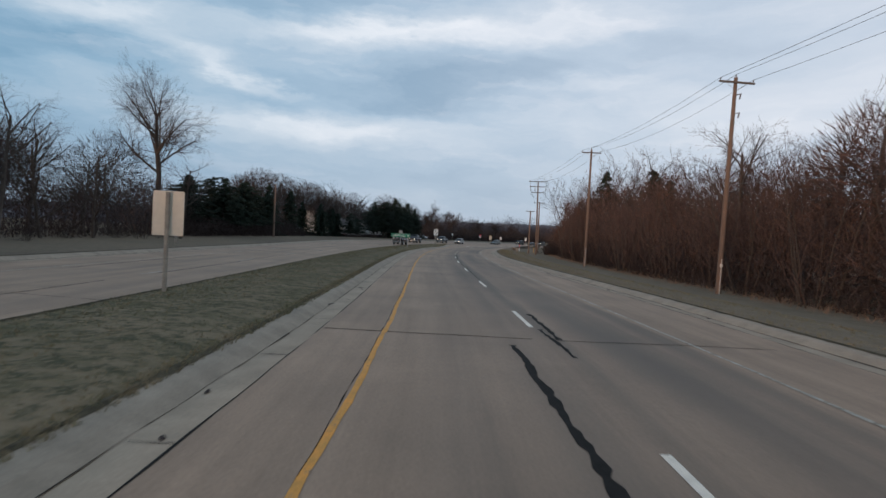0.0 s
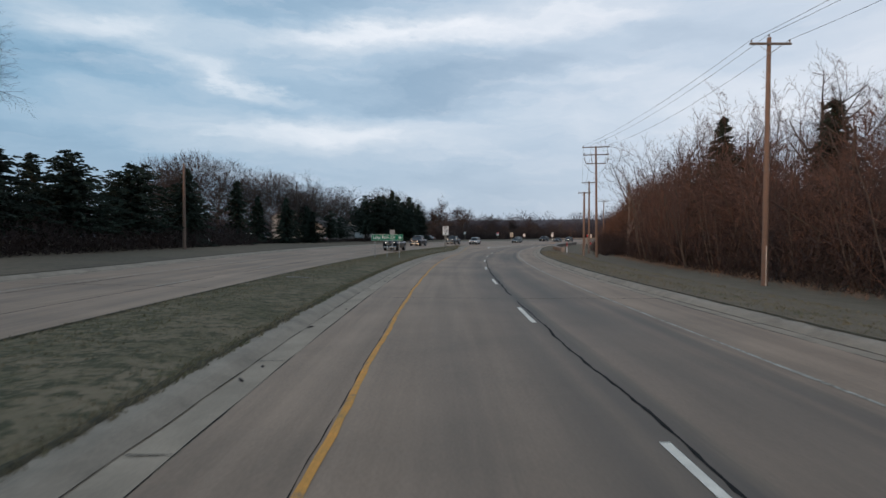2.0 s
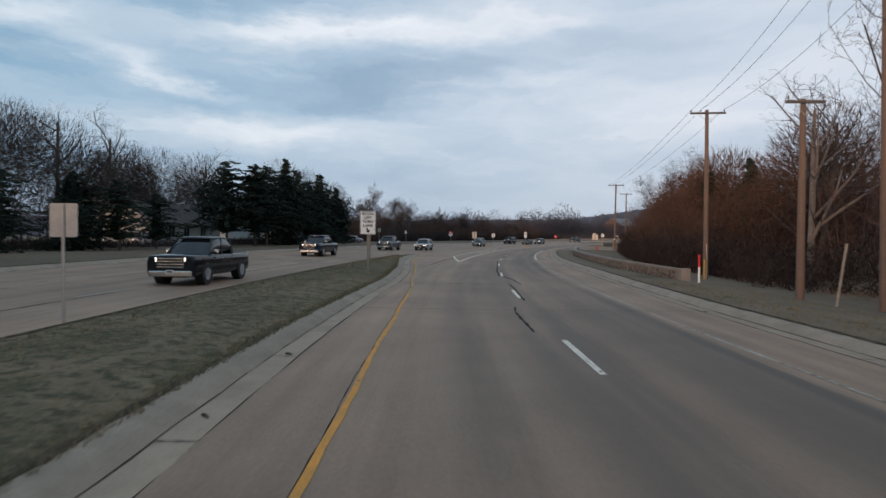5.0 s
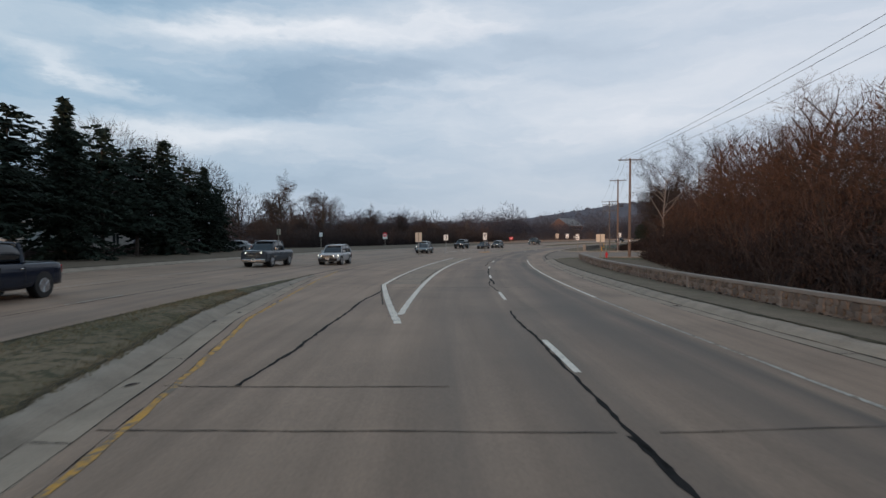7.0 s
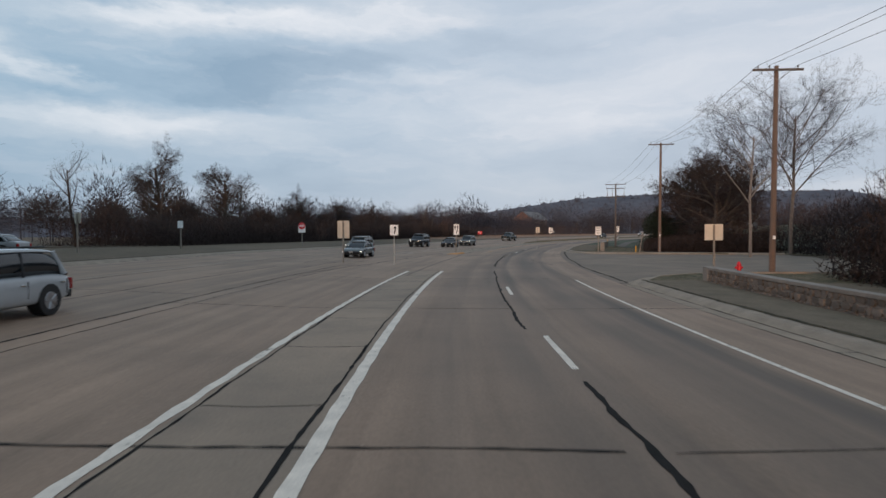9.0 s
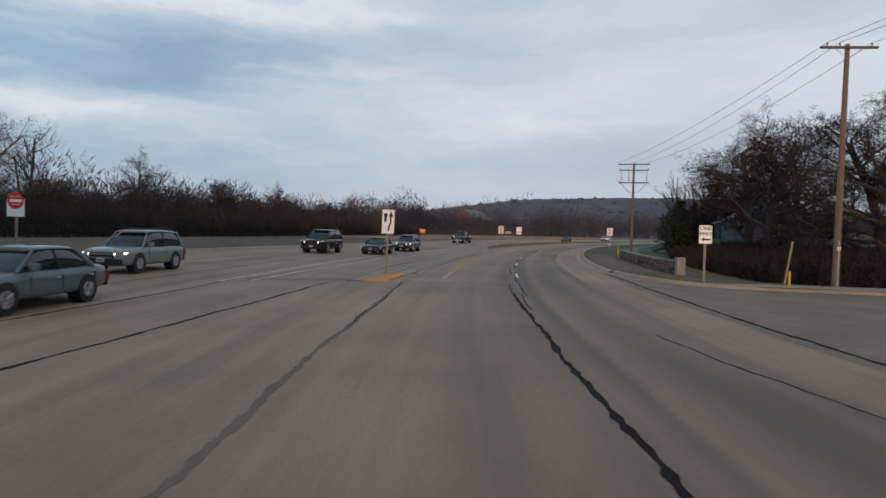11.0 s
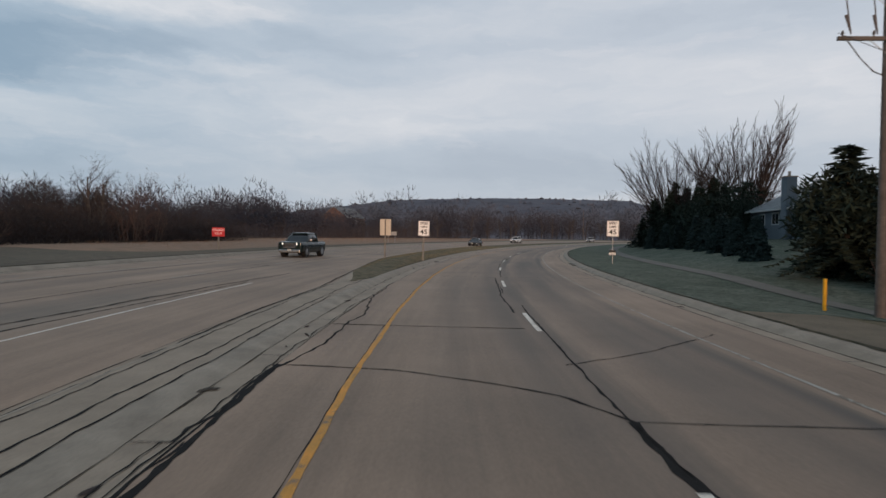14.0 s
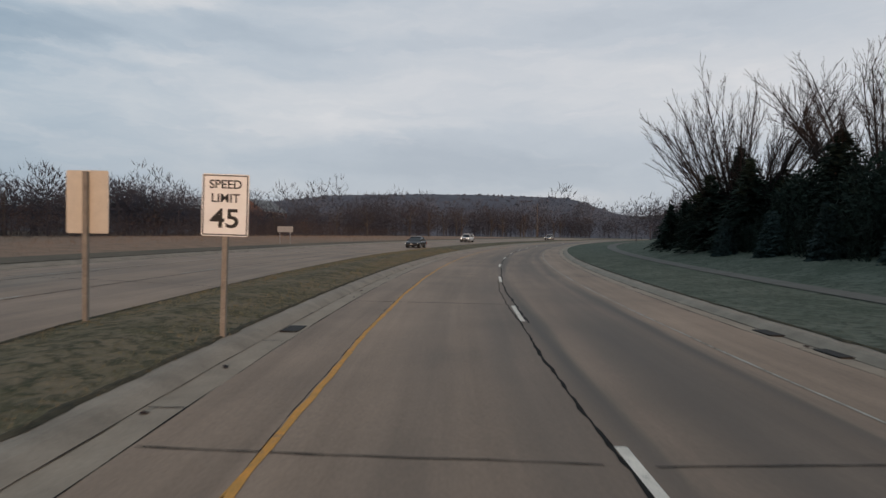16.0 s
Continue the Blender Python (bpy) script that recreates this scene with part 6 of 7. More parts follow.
for key, s_, u_, sc, sq in (("spruce1", 117, -33.5, 0.78, 1.15), ("spruce0", 138, -32.5, 0.56, 1.35), ("pine2", 141.5, -34.5, 0.62, 1.4), ("spruce1", 134, -29.6, 0.48, 1.4), ("spruce0", 127.5, -31.0, 0.62, 1.3), ("pine1", 131.0, -32.5, 0.55, 1.3), ("spruce0", 123, -33.5, 0.62, 1.3), ("pine2", 113, -37, 0.6, 1.3), ("pine0", 137, -27.5, 0.50, 1.35), ("pine1", 142.5, -28, 0.46, 1.3), ("pine0", 155, -28, 0.85, 1.2), ("pine1", 160, -27.2, 0.9, 1.2), ("pine2", 164.5, -28, 0.92, 1.15), ("spruce0", 168.8, -27.5, 1.0, 1.2), ("pine0", 174, -28.5, 0.95, 1.15), ("pine1", 179, -29, 0.9, 1.2), ("spruce1", 183.5, -29.3, 0.98, 1.2), ("pine2", 189, -30.5, 0.85, 1.2), ("spruce0", 193.7, -31.4, 0.86, 1.25), ("spruce1", 199, -33, 0.7, 1.2)):
    plant(key, s_, u_, sc, squash=sq, label="dark ragged conifer beside the far verge", group="conifers across the road")
for i, (s_, u_, sc) in enumerate(((242.7, -51.8, 1.25), (226, -48, 1.05), (234, -44, 1.0), (250, -46, 1.15), (258, -50, 1.2), (220, -56, 1.1), (266, -44, 1.0), (274, -50, 1.1), (213, -52, 0.9), (283, -46, 0.95), (291, -52, 1.0), (300, -45, 0.9), (308, -55, 1.0))):
    plant(("bare%d" % (i % 4)) if i % 3 else "oak%d" % (i % 2), s_, u_, sc * (0.66 if i % 3 == 0 else 0.78) * (1.22 if s_ < 262 else 1.0), label="leafless spreading tree behind the far verge", group="trees beyond the junction")
for i in range(34):
    s_ = 226 + i * 3.3 + rt.uniform(-1.5, 1.5)
    u_ = -34 - (i % 3) * 5 + rt.uniform(-2, 2) - 10 * float(ease(s_, 290, 340))
    plant(rt.choice(("red0", "red1", "shrub0", "red3", "orange1")), s_, u_, rt.uniform(0.4, 0.56), label="dark reddish leafless thicket beyond the junction", group="thicket beyond the junction")
for key, s_, u_, sc in (("bare1", 314, -42.0, 0.80), ("bare3", 319, -45.5, 0.78), ("bare0", 311, -38.0, 0.62), ("bare2", 262, -56.0, 1.0), ("bare0", 250, -55.0, 1.02)):
    plant(key, s_, u_, sc, label="leafless rounded tree rising above the thicket", group="trees beyond the junction")
plant("red1", 308.0, -32.5, 0.88, label="slender leafless tree standing above the thicket", group="trees beyond the junction")
plant("red3", 312.5, -33.5, 0.92, label="slender leafless tree standing above the thicket", group="trees beyond the junction")
for i in range(26):
    plant(rt.choice(("bare0", "bare2", "red0", "red2", "bare3")), 330 + i * 6.2 + rt.uniform(-3, 3), -62 - rt.uniform(0, 34), rt.uniform(0.6, 0.85), label="leafless tree beyond the dead-grass field", group="trees beyond the field")
for i in range(14):
    plant(rt.choice(("bare0", "bare2", "bare3")), 425 + i * 9 + rt.uniform(-3, 3), -30 - rt.uniform(0, 16), rt.uniform(0.7, 0.9), label="leafless tree along the far bend", group="trees along the far bend")
plant("orange0", 393.5, -76.0, 1.25, label="rust-coloured oak still holding dead leaves", group="trees beyond the field")


def undergrowth(name, n, sa, sb, ua, ub, hi, material, label, seed):
    """A tangle of stems and twigs too dense to count."""
    rnd = random.Random(seed)
    segs = []
    for i in range(n):
        s_ = rnd.uniform(sa, sb)
        t = rnd.random()
        u_ = ua + (ub - ua) * t
        top = hi * (0.45 + 0.55 * min(1, 2.2 * t)) * (0.8 + 0.25 * noise.noise(Vector((s_ * 0.13, u_ * 0.2, seed))))
        z = top * rnd.random() ** 1.3
        p = rd(s_, u_, z)
        a, e = rnd.uniform(0, 6.28), rnd.uniform(0.2, 1.4)
        d = Vector((math.cos(a) * math.cos(e), math.sin(a) * math.cos(e), math.sin(e)))
        segs.append((p, p + d * rnd.uniform(0.35, 1.0), rnd.uniform(0.018, 0.042), 0.0))
    v, f = slivers(segs, rnd)
    tagged(link_mesh(name, v, f, material), label, "undergrowth", kind="stuff")


def twig_haze(name, n, sa, sb, ua, ub, lo, hi, material, label, seed):
    """The outermost fine twigs of a thicket, too many to count."""
    rnd = random.Random(seed)
    segs = []
    for i in range(n):
        s_, u_ = rnd.uniform(sa, sb), rnd.uniform(ua, ub)
        top = hi * (0.82 + 0.34 * noise.noise(Vector((s_ * 0.16, u_ * 0.25, seed)))) * (0.72 + 0.28 * min(1, abs(u_ - ua) / 5))
        p = rd(s_, u_, lo + (top - lo) * rnd.random() ** 0.8)
        a, e = rnd.uniform(0, 6.28), rnd.uniform(0.3, 1.45)
        d = Vector((math.cos(a) * math.cos(e), math.sin(a) * math.cos(e), math.sin(e)))
        segs.append((p, p + d * rnd.uniform(0.4, 1.1), rnd.uniform(0.008, 0.016), 0.0))
    v, f = slivers(segs, rnd)
    tagged(link_mesh(name, v, f, material), label, "undergrowth", kind="stuff")


twig_haze("twig_thicket_right", 72000, 4, 122, 22.0, 33, 2.0, 9.5, TWIGRED, "fine reddish twigs filling the thicket", 41)
twig_haze("twig_thicket_wall", 44000, 133, 194, 21.0, 32, 2.0, 10, TWIGORANGE, "fine orange-brown twigs filling the thicket", 42)
twig_haze("twig_thicket_far", 30000, -20, 74, -27.5, -42, 2.0, 9.5, TWIG, "fine grey-brown twigs filling the wood", 43)
twig_haze("twig_thicket_houses", 24000, 108, 205, -34, -46, 2.0, 10.5, TWIG, "fine grey-brown twigs of the trees near the houses", 44)
def crown_haze(name, spots, per, material, label, seed, thick=1.9, wide=0.36, centre=0.62, reach=1.0):
    """Fine outer twigs of round leafless crowns, too many to count."""
    rnd = random.Random(seed)
    segs = []
    for s_, u_, h in spots:
        c = rd(s_, u_, h * centre)
        for i in range(per):
            a, e = rnd.uniform(0, 6.28), math.asin(rnd.uniform(-0.55, 1.0))
            d = Vector((math.cos(a) * math.cos(e), math.sin(a) * math.cos(e), math.sin(e)))
            q = rnd.random() ** 0.4
            p = c + Vector((d.x * h * wide, d.y * h * wide, d.z * h * 0.38)) * q
            t = (d * reach + Vector((rnd.gauss(0, 0.5), rnd.gauss(0, 0.5), 0.3 + rnd.gauss(0, 0.4)))).normalized()
            segs.append((p, p + t * rnd.uniform(0.5, 1.3) * (0.5 + 0.5 * reach), rnd.uniform(0.010, 0.020) * thick, 0.0))
    v, f = slivers(segs, rnd)
    tagged(link_mesh(name, v, f, material), label, "twigs", kind="stuff")


hz = random.Random(77)
crown_haze("twig_crowns_houses", [(108 + i * 3.6 + hz.uniform(-2, 2), -37 - hz.uniform(0, 9), hz.uniform(10.5, 14.5)) for i in range(27)], 2600, TWIG, "fine twigs of round leafless crowns near the houses", 51, 1.7)
crown_haze("twig_crowns_left", [(-12 + i * 4.2 + hz.uniform(-2, 2), -32 - hz.uniform(0, 10), hz.uniform(8.5, 11.5)) for i in range(19)], 1800, TWIG, "fine twigs of round leafless crowns in the wood", 52, 1.5)
crown_haze("twig_crowns_right", [(8 + i * 4.6 + hz.uniform(-2, 2), 25 + hz.uniform(0, 7), hz.uniform(9.0, 12.5)) for i in range(24)], 1500, TWIGRED, "fine reddish twigs of round leafless crowns", 53)
crown_haze("twig_crowns_wall", [(136 + i * 4.2 + hz.uniform(-2, 2), 25 + hz.uniform(0, 7), hz.uniform(10, 13.5)) for i in range(14)], 1600, TWIGORANGE, "fine orange-brown twigs of round leafless crowns", 54)
crown_haze("twig_crowns_junction", [(222 + i * 5.0 + hz.uniform(-2, 2), -38 - hz.uniform(0, 14), hz.uniform(4.5, 6.8)) for i in range(20)], 2200, TWIG, "fine twigs of leafless crowns beyond the junction", 55, 1.2)
crown_haze("evergreen_sprays_wall", [(288.3, 21.8, 7.6), (291.0, 23.0, 6.4)], 2600, NEEDLE, "dense dark evergreen sprays beside the wall end", 56, 4.5, 0.38, 0.44, 0.1)
crown_haze("evergreen_sprays_lawn", [(324 + i * 2.9 + hz.uniform(-1, 1), 24.5 + hz.uniform(0, 5), hz.uniform(5.0, 8.0)) for i in range(17)], 1500, NEEDLE, "dense dark evergreen sprays behind the lawn", 57, 4.5, 0.42, 0.44, 0.1)
crown_haze("evergreen_sprays_left", [(152 + i * 2.8 + hz.uniform(-1, 1), -27.8 - hz.uniform(0, 2.5) - 0.06 * max(0, i * 3.6 - 40), hz.uniform(5.5, 8.5)) for i in range(17) if not 2 < i < 4.5], 500, NEEDLE, "ragged dark conifer sprays beside the far verge", 58, 4.5, 0.28, 0.66, 0.2)
twig_haze("twig_thicket_junction", 52000, 222, 330, -33, -54, 1.5, 4.7, TWIG, "fine twigs of the thicket beyond the junction", 45)
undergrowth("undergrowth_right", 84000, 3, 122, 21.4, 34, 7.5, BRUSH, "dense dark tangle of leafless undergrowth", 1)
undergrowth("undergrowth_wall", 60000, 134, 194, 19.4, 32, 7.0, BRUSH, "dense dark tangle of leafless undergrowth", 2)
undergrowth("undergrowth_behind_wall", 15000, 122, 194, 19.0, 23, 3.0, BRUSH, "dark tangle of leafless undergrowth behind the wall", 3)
undergrowth("undergrowth_far", 40000, -30, 74, -28, -46, 6.5, BRUSH, "dense dark undergrowth of the wood", 4)
undergrowth("undergrowth_oaks", 60000, 236, 283, 20, 33, 2.9, BRUSH, "dense dark undergrowth beneath the oaks", 5)
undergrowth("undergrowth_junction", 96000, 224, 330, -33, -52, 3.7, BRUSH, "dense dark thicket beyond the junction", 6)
undergrowth("undergrowth_bend", 52000, 300, 470, -50, -90, 5.0, THICKET, "dull brown thicket beyond the field", 7)
undergrowth("undergrowth_side", 24000, 196, 240, 32, 50, 7.0, BRUSH, "dark thicket along the side street", 8)
undergrowth("undergrowth_houses", 18000, 106, 204, -31, -42, 0.9, BRUSH, "dark shrubs under the conifers", 9)
undergrowth("undergrowth_left_low", 21000, 70, 112, -27.5, -38, 4.0, BRUSH, "dark shrubs under the pines", 11)
undergrowth("undergrowth_lawn", 40000, 322, 378, 21.6, 30, 6.0, NEEDLE, "dense evergreen shrubs beside the lawn", 10)


# far woods, too many to count
def far_woods(name, spots, material, label, lo, hi, seed, cone=0.0, thick_scale=1.0):
    rnd = random.Random(seed)
    segs, thick = [], []
    for px, py in spots:
        h = rnd.uniform(lo, hi)
        z0 = ground_z(px, py)
        base = Vector((px, py, z0 - 0.3))
        if rnd.random() < cone:
            for i in range(16):
                t = i / 16
                a = rnd.uniform(0, 6.28)
                segs.append((base + Vector((0, 0, h * (0.1 + 0.85 * t))), base + Vector((math.cos(a) * h * 0.2 * (1 - t), math.sin(a) * h * 0.2 * (1 - t), h * (0.05 + 0.85 * t))), 0.55, 0.0))
            segs.append((base, base + Vector((0, 0, h)), h * 0.16, 0.0))
            continue
        thick.append((base, base + Vector((0, 0, h * 0.5)), 0.15, 0.1))
        wide = rnd.uniform(0.22, 0.36)
        for i in range(240):
            a, e, q = rnd.uniform(0, 6.28), math.asin(rnd.uniform(-1.0, 1.0)), rnd.random() ** 0.45
            o = Vector((math.cos(a) * math.cos(e), math.sin(a) * math.cos(e), math.sin(e)))
            p = base + Vector((o.x * h * wide * q, o.y * h * wide * q, h * (0.50 + 0.42 * o.z * q)))
            d = (o + Vector((rnd.gauss(0, 0.6), rnd.gauss(0, 0.6), 0.5))).normalized()
            segs.append((p, p + d * h * rnd.uniform(0.05, 0.12), rnd.uniform(0.05, 0.11) * thick_scale, 0.0))
    v, f = slivers(segs, rnd)
    v2, f2 = tubes(thick, 3)
    f += [tuple(q + len(v) for q in face) for face in f2]
    v += v2
    ob = link_mesh(name, v, f, material)
    tagged(ob, label, "woods", kind="stuff")
    return ob


fr = random.Random(5)


def band(n, sa, sb, ua, ub):
    out = []
    for i in range(n):
        v = rd(fr.uniform(sa, sb), fr.uniform(ua, ub))
        out.append((v.x, v.y))
    return out


far_woods("far_woods_field", band(250, 330, 560, -150, -95) + band(130, 300, 420, -95, -66), FARTREE, "leafless woods beyond the field, painted bluish with haze", 9, 13, 1)
far_woods("far_woods_bend", band(130, 440, 630, -75, -34) + band(110, 430, 630, 18, 70), FARTREE, "leafless woods round the far bend, painted bluish with haze", 9, 15, 2)
# southern stretch lies out of view, added to keep low sun off the houses
far_woods("far_woods_left", band(230, -40, 330, -120, -62), FARTREE, "leafless woods behind the houses, run on unseen to shade them", 10, 16, 3)
far_woods("far_woods_right", band(150, 0, 290, 46, 90), FARTREE, "leafless woods behind the thicket", 9, 14, 4)
far_woods("far_woods_behind", band(60, -60, -20, -60, -25) + band(60, -60, -15, 18, 60), FARTREE, "leafless woods along the road", 8, 12, 6)
ring = []
for i in range(500):
    a = fr.uniform(-0.9, 1.4)
    r_ = fr.uniform(330, 620)
    ring.append((40 + math.sin(a) * r_, 180 + math.cos(a) * r_))
far_woods("far_woods_distance", ring, FARHAZE, "distant leafless woods below the hill, blued by painted haze", 19, 28, 7, 0.0, 2.0)


def build_hills():
    """A long wooded ridge round the valley, about a kilometre and a half away."""
    n, m = 160, 14
    verts, faces = [], []
    for i in range(n + 1):
        a = radians(-110 + 250 * i / n)
        deg = math.degrees(a)
        peak = 58 + 54 * float(ease(deg, 13, 30) * (1 - ease(deg, 49, 56))) + 10 * float(ease(deg, 52, 60)) + 9 * noise.noise(Vector((i * 0.11, 3, 1))) - 12 * float(1 - ease(deg, -30, 5))
        for j in range(m + 1):
            t = j / m
            r_ = 950 + 900 * t
            z = peak * math.sin(min(1, t * 1.25) * math.pi / 2) + 2.2 * noise.noise(Vector((i * 0.9, j * 0.8, 0))) * (1 if t > 0.1 else 0)
            verts.append((math.sin(a) * r_ + 60, math.cos(a) * r_ + 200, z))
    for i in range(n):
        for j in range(m):
            k = i * (m + 1) + j
            faces.append((k, k + m + 1, k + m + 2, k + 1))
    # no haze in the air here; the ridge colour holds it
    tagged(link_mesh("backdrop_hill", verts, faces, HILLM), "long wooded ridge, morning haze painted into its colour", "hill", kind="structure")
    rnd = random.Random(21)
    segs = []
    for i in range(5200):
        k = rnd.randrange(len(verts))
        if k % (m + 1) < 3:
            continue
        p = Vector(verts[k]) + Vector((rnd.uniform(-22, 22), rnd.uniform(-22, 22), -2))
        segs.append((p, p + Vector((rnd.uniform(-1, 1), rnd.uniform(-1, 1), rnd.uniform(3, 6))), rnd.uniform(3.5, 6.5), 0.0))
    v, f = tubes(segs, 5)
    tagged(link_mesh("far_woods_ridge", v, f, HILLM), "woods covering the ridge, tinted with painted haze", "woods", kind="stuff")


build_hills()

# ---- vehicles in the opposite lanes ----
GLASS = mat("dark_car_glass", (0.012, 0.016, 0.020), 0.08, 0.1, 3, 10, 0, spec=0.6)
RUBBER = mat("tyre_rubber", (0.018, 0.018, 0.018), 0.85, 0.2, 6, 40, 0.1)
RIM = mat("alloy_rim", (0.38, 0.38, 0.39), 0.35, 0.1, 5, 30, 0, metal=0.8)
TRIM = mat("black_plastic_trim", (0.02, 0.02, 0.021), 0.6, 0.2, 5, 40, 0.05)
CHROME = mat("chrome_trim", (0.55, 0.54, 0.52), 0.2, 0.05, 3, 20, 0, metal=0.9)
LAMP = glow("lit_headlamp", (1.0, 0.90, 0.74), 3.0)
TAIL = mat("red_tail_lamp", (0.30, 0.012, 0.012), 0.25, 0.1, 3, 20, 0, spec=0.5)
PLATE = mat("number_plate", (0.55, 0.55, 0.52), 0.5, 0.05, 5, 40, 0)


def paint(name, color):
    m = mat(name, color, 0.09, 0.06, 1.5, 60, 0, spec=0.32)
    return m


def loft(stations, sections):
    """A skin over cross-sections; stations: y, sections: half outlines (x, z) mirrored about x = 0."""
    bm = bmesh.new()
    rows = []
    for y, half in zip(stations, sections):
        ring = [(x, z) for x, z in half] + [(-x, z) for x, z in reversed(half) if abs(x) > 1e-4]
        rows.append([bm.verts.new((x, y, z)) for x, z in ring])
    n = len(rows[0])
    for a, b in zip(rows, rows[1:]):
        for i in range(n):
            bm.faces.new((a[i], a[(i + 1) % n], b[(i + 1) % n], b[i]))
    bm.faces.new(rows[0])
    bm.faces.new(rows[-1][::-1])
    return bm


def smooth(ob):
    ob.data.polygons.foreach_set("use_smooth", [True] * len(ob.data.polygons))
    sub = ob.modifiers.new("round", "SUBSURF")
    sub.levels = sub.render_levels = 2
    return ob


KINDS = {
    # length, width, belt height, roof height, wheelbase, wheel radius, bonnet y, screen base y, roof front y, roof rear y, glass rear y
    "sedan": (4.85, 1.82, 0.90, 1.46, 2.78, 0.33, 2.42, 0.95, 0.25, -1.15, -1.90),
    "suv": (4.75, 1.88, 1.02, 1.70, 2.72, 0.37, 2.37, 0.98, 0.40, -1.85, -2.25),
    "big_suv": (5.2, 2.02, 1.15, 1.90, 2.95, 0.41, 2.60, 1.15, 0.55, -2.25, -2.50),
    "pickup": (5.85, 2.04, 1.23, 1.96, 3.65, 0.42, 2.92, 1.40, 0.80, -0.98, -1.14),
}


def car(kind, body_paint, m, label, chrome=True):
    ln, wd, belt, roof, wb, wr, nose, scr, rf, rr, gr = KINDS[kind]
    w, back = wd / 2, -ln / 2
    root = empty("pickup_truck" if kind == "pickup" else "car", m)
    tagged(root, label, "pickup truck" if kind == "pickup" else "car", "oncoming vehicles")
    low = wr * 0.72

    def sec(f, zb, zt, crown=0.02):
        return [(0, zb), (w * f * 0.86, zb), (w * f * 0.97, zb + 0.10), (w * f, zb + 0.32), (w * f * 0.985, zt - 0.16), (w * f * 0.93, zt - 0.03), (w * f * 0.80, zt + crown * 0.5), (0, zt + crown)]

    hood = belt - {"sedan": 0.10, "pickup": 0.0}.get(kind, 0.04)
    front = hood - {"sedan": 0.20, "pickup": 0.05}.get(kind, 0.12)
    blunt = 0.07 if kind == "pickup" else 0.0
    ys = [nose, nose - 0.05, nose - 0.28, nose - 0.75, scr + 0.05]
    ss = [sec(0.82 + blunt, low + 0.10, front - 0.08 + blunt), sec(0.90 + blunt, low + 0.02, front), sec(0.97 + blunt * 0.3, low, hood - 0.06 + blunt * 0.6, 0.04), sec(1.0, low, hood, 0.05), sec(1.0, low, belt, 0.03)]
    if kind == "pickup":
        ys += [0.0, gr + 0.02, gr - 0.03, back + 0.12, back + 0.02]
        ss += [sec(1.0, low, belt), sec(1.0, low, belt), sec(1.0, low + 0.02, belt + 0.0, 0.0), sec(0.99, low + 0.04, belt, 0.0), sec(0.97, low + 0.10, belt - 0.03, 0.0)]
    else:
        deck = belt + (0.06 if kind == "sedan" else 0.02)
        ys += [0.0, -1.2, back + 0.45, back + 0.10, back]
        ss += [sec(1.0, low, belt), sec(1.0, low, belt + 0.02), sec(0.97, low + 0.02, deck), sec(0.90, low + 0.08, deck - 0.04), sec(0.84, low + 0.15, deck - 0.14)]
    bm = loft(ys, ss)
    body = smooth(part("body", bm, body_paint, root))

    def cab(f, z0, z1):
        return [(0, z0), (w * 0.93, z0), (w * 0.93 - (w * 0.93 - w * f) * 0.85, z1 - 0.10), (w * f * 0.86, z1 - 0.01), (0, z1 + 0.01)]
    cy = [scr + 0.12, scr - 0.12, rf, (rf + rr) / 2, rr, gr + 0.05, gr - 0.08]
    cs = [cab(0.88, belt - 0.10, belt - 0.02), cab(0.86, belt - 0.08, belt + 0.14), cab(0.75, belt - 0.06, roof - 0.03), cab(0.76, belt - 0.06, roof), cab(0.75, belt - 0.06, roof - 0.04), cab(0.84, belt - 0.06, belt + 0.16), cab(0.86, belt - 0.08, belt)]
    smooth(part("glasshouse", loft(cy, cs), GLASS, root, "dark tinted windows"))
    xb, xt = w * 0.90, w * 0.74

    def lid(f, dz):
        z = roof + dz
        return [(0, z - 0.10), (w * 0.72 * f, z - 0.10), (w * 0.745 * f, z - 0.06), (w * 0.64 * f, z + 0.005), (0, z + 0.022)]
    ry = [rf + 0.12, rf - 0.02, (rf + rr) / 2, rr + 0.05, rr - 0.12]
    smooth(part("roof", loft(ry, [lid(0.95, -0.05), lid(1.0, -0.01), lid(1.01, 0.015), lid(1.0, -0.015), lid(0.96, -0.06)]), body_paint, root))
    for sg_ in (-1, 1):
        bm = bmesh.new()
        rod(bm, (sg_ * xb * 0.97, scr + 0.02, belt - 0.02), (sg_ * xt * 0.95, rf + 0.02, roof - 0.07), 0.038, 0.032, n=6)
        part("front_pillar", bm, body_paint, root)
        bm = bmesh.new()
        rod(bm, (sg_ * xb * 0.96, gr + 0.18, belt), (sg_ * xt * 0.96, rr + 0.02, roof - 0.08), 0.085, 0.06, n=8)
        part("rear_pillar", bm, body_paint, root)
        bm = bmesh.new()
        rod(bm, (sg_ * (xb + 0.012), (scr + gr) / 2 + 0.1, belt), (sg_ * (xt + 0.01), (rf + rr) / 2 + 0.1, roof - 0.10), 0.035, 0.03, n=6)
        part("centre_pillar", bm, TRIM, root)
    for sg_ in (-1, 1):
        bm = bmesh.new()
        box(bm, sg_ * (w + 0.02) - 0.10, sg_ * (w + 0.02) + 0.10, scr - 0.42, scr - 0.28, belt + 0.02, belt + 0.19)
        bevel(bm, 0.035, 2)
        part("mirror", bm, CHROME if chrome and kind == "pickup" else body_paint, root)
        bm = bmesh.new()
        lamp_w, lamp_h = {"pickup": (0.17, 0.17), "big_suv": (0.17, 0.14)}.get(kind, (0.19, 0.11))
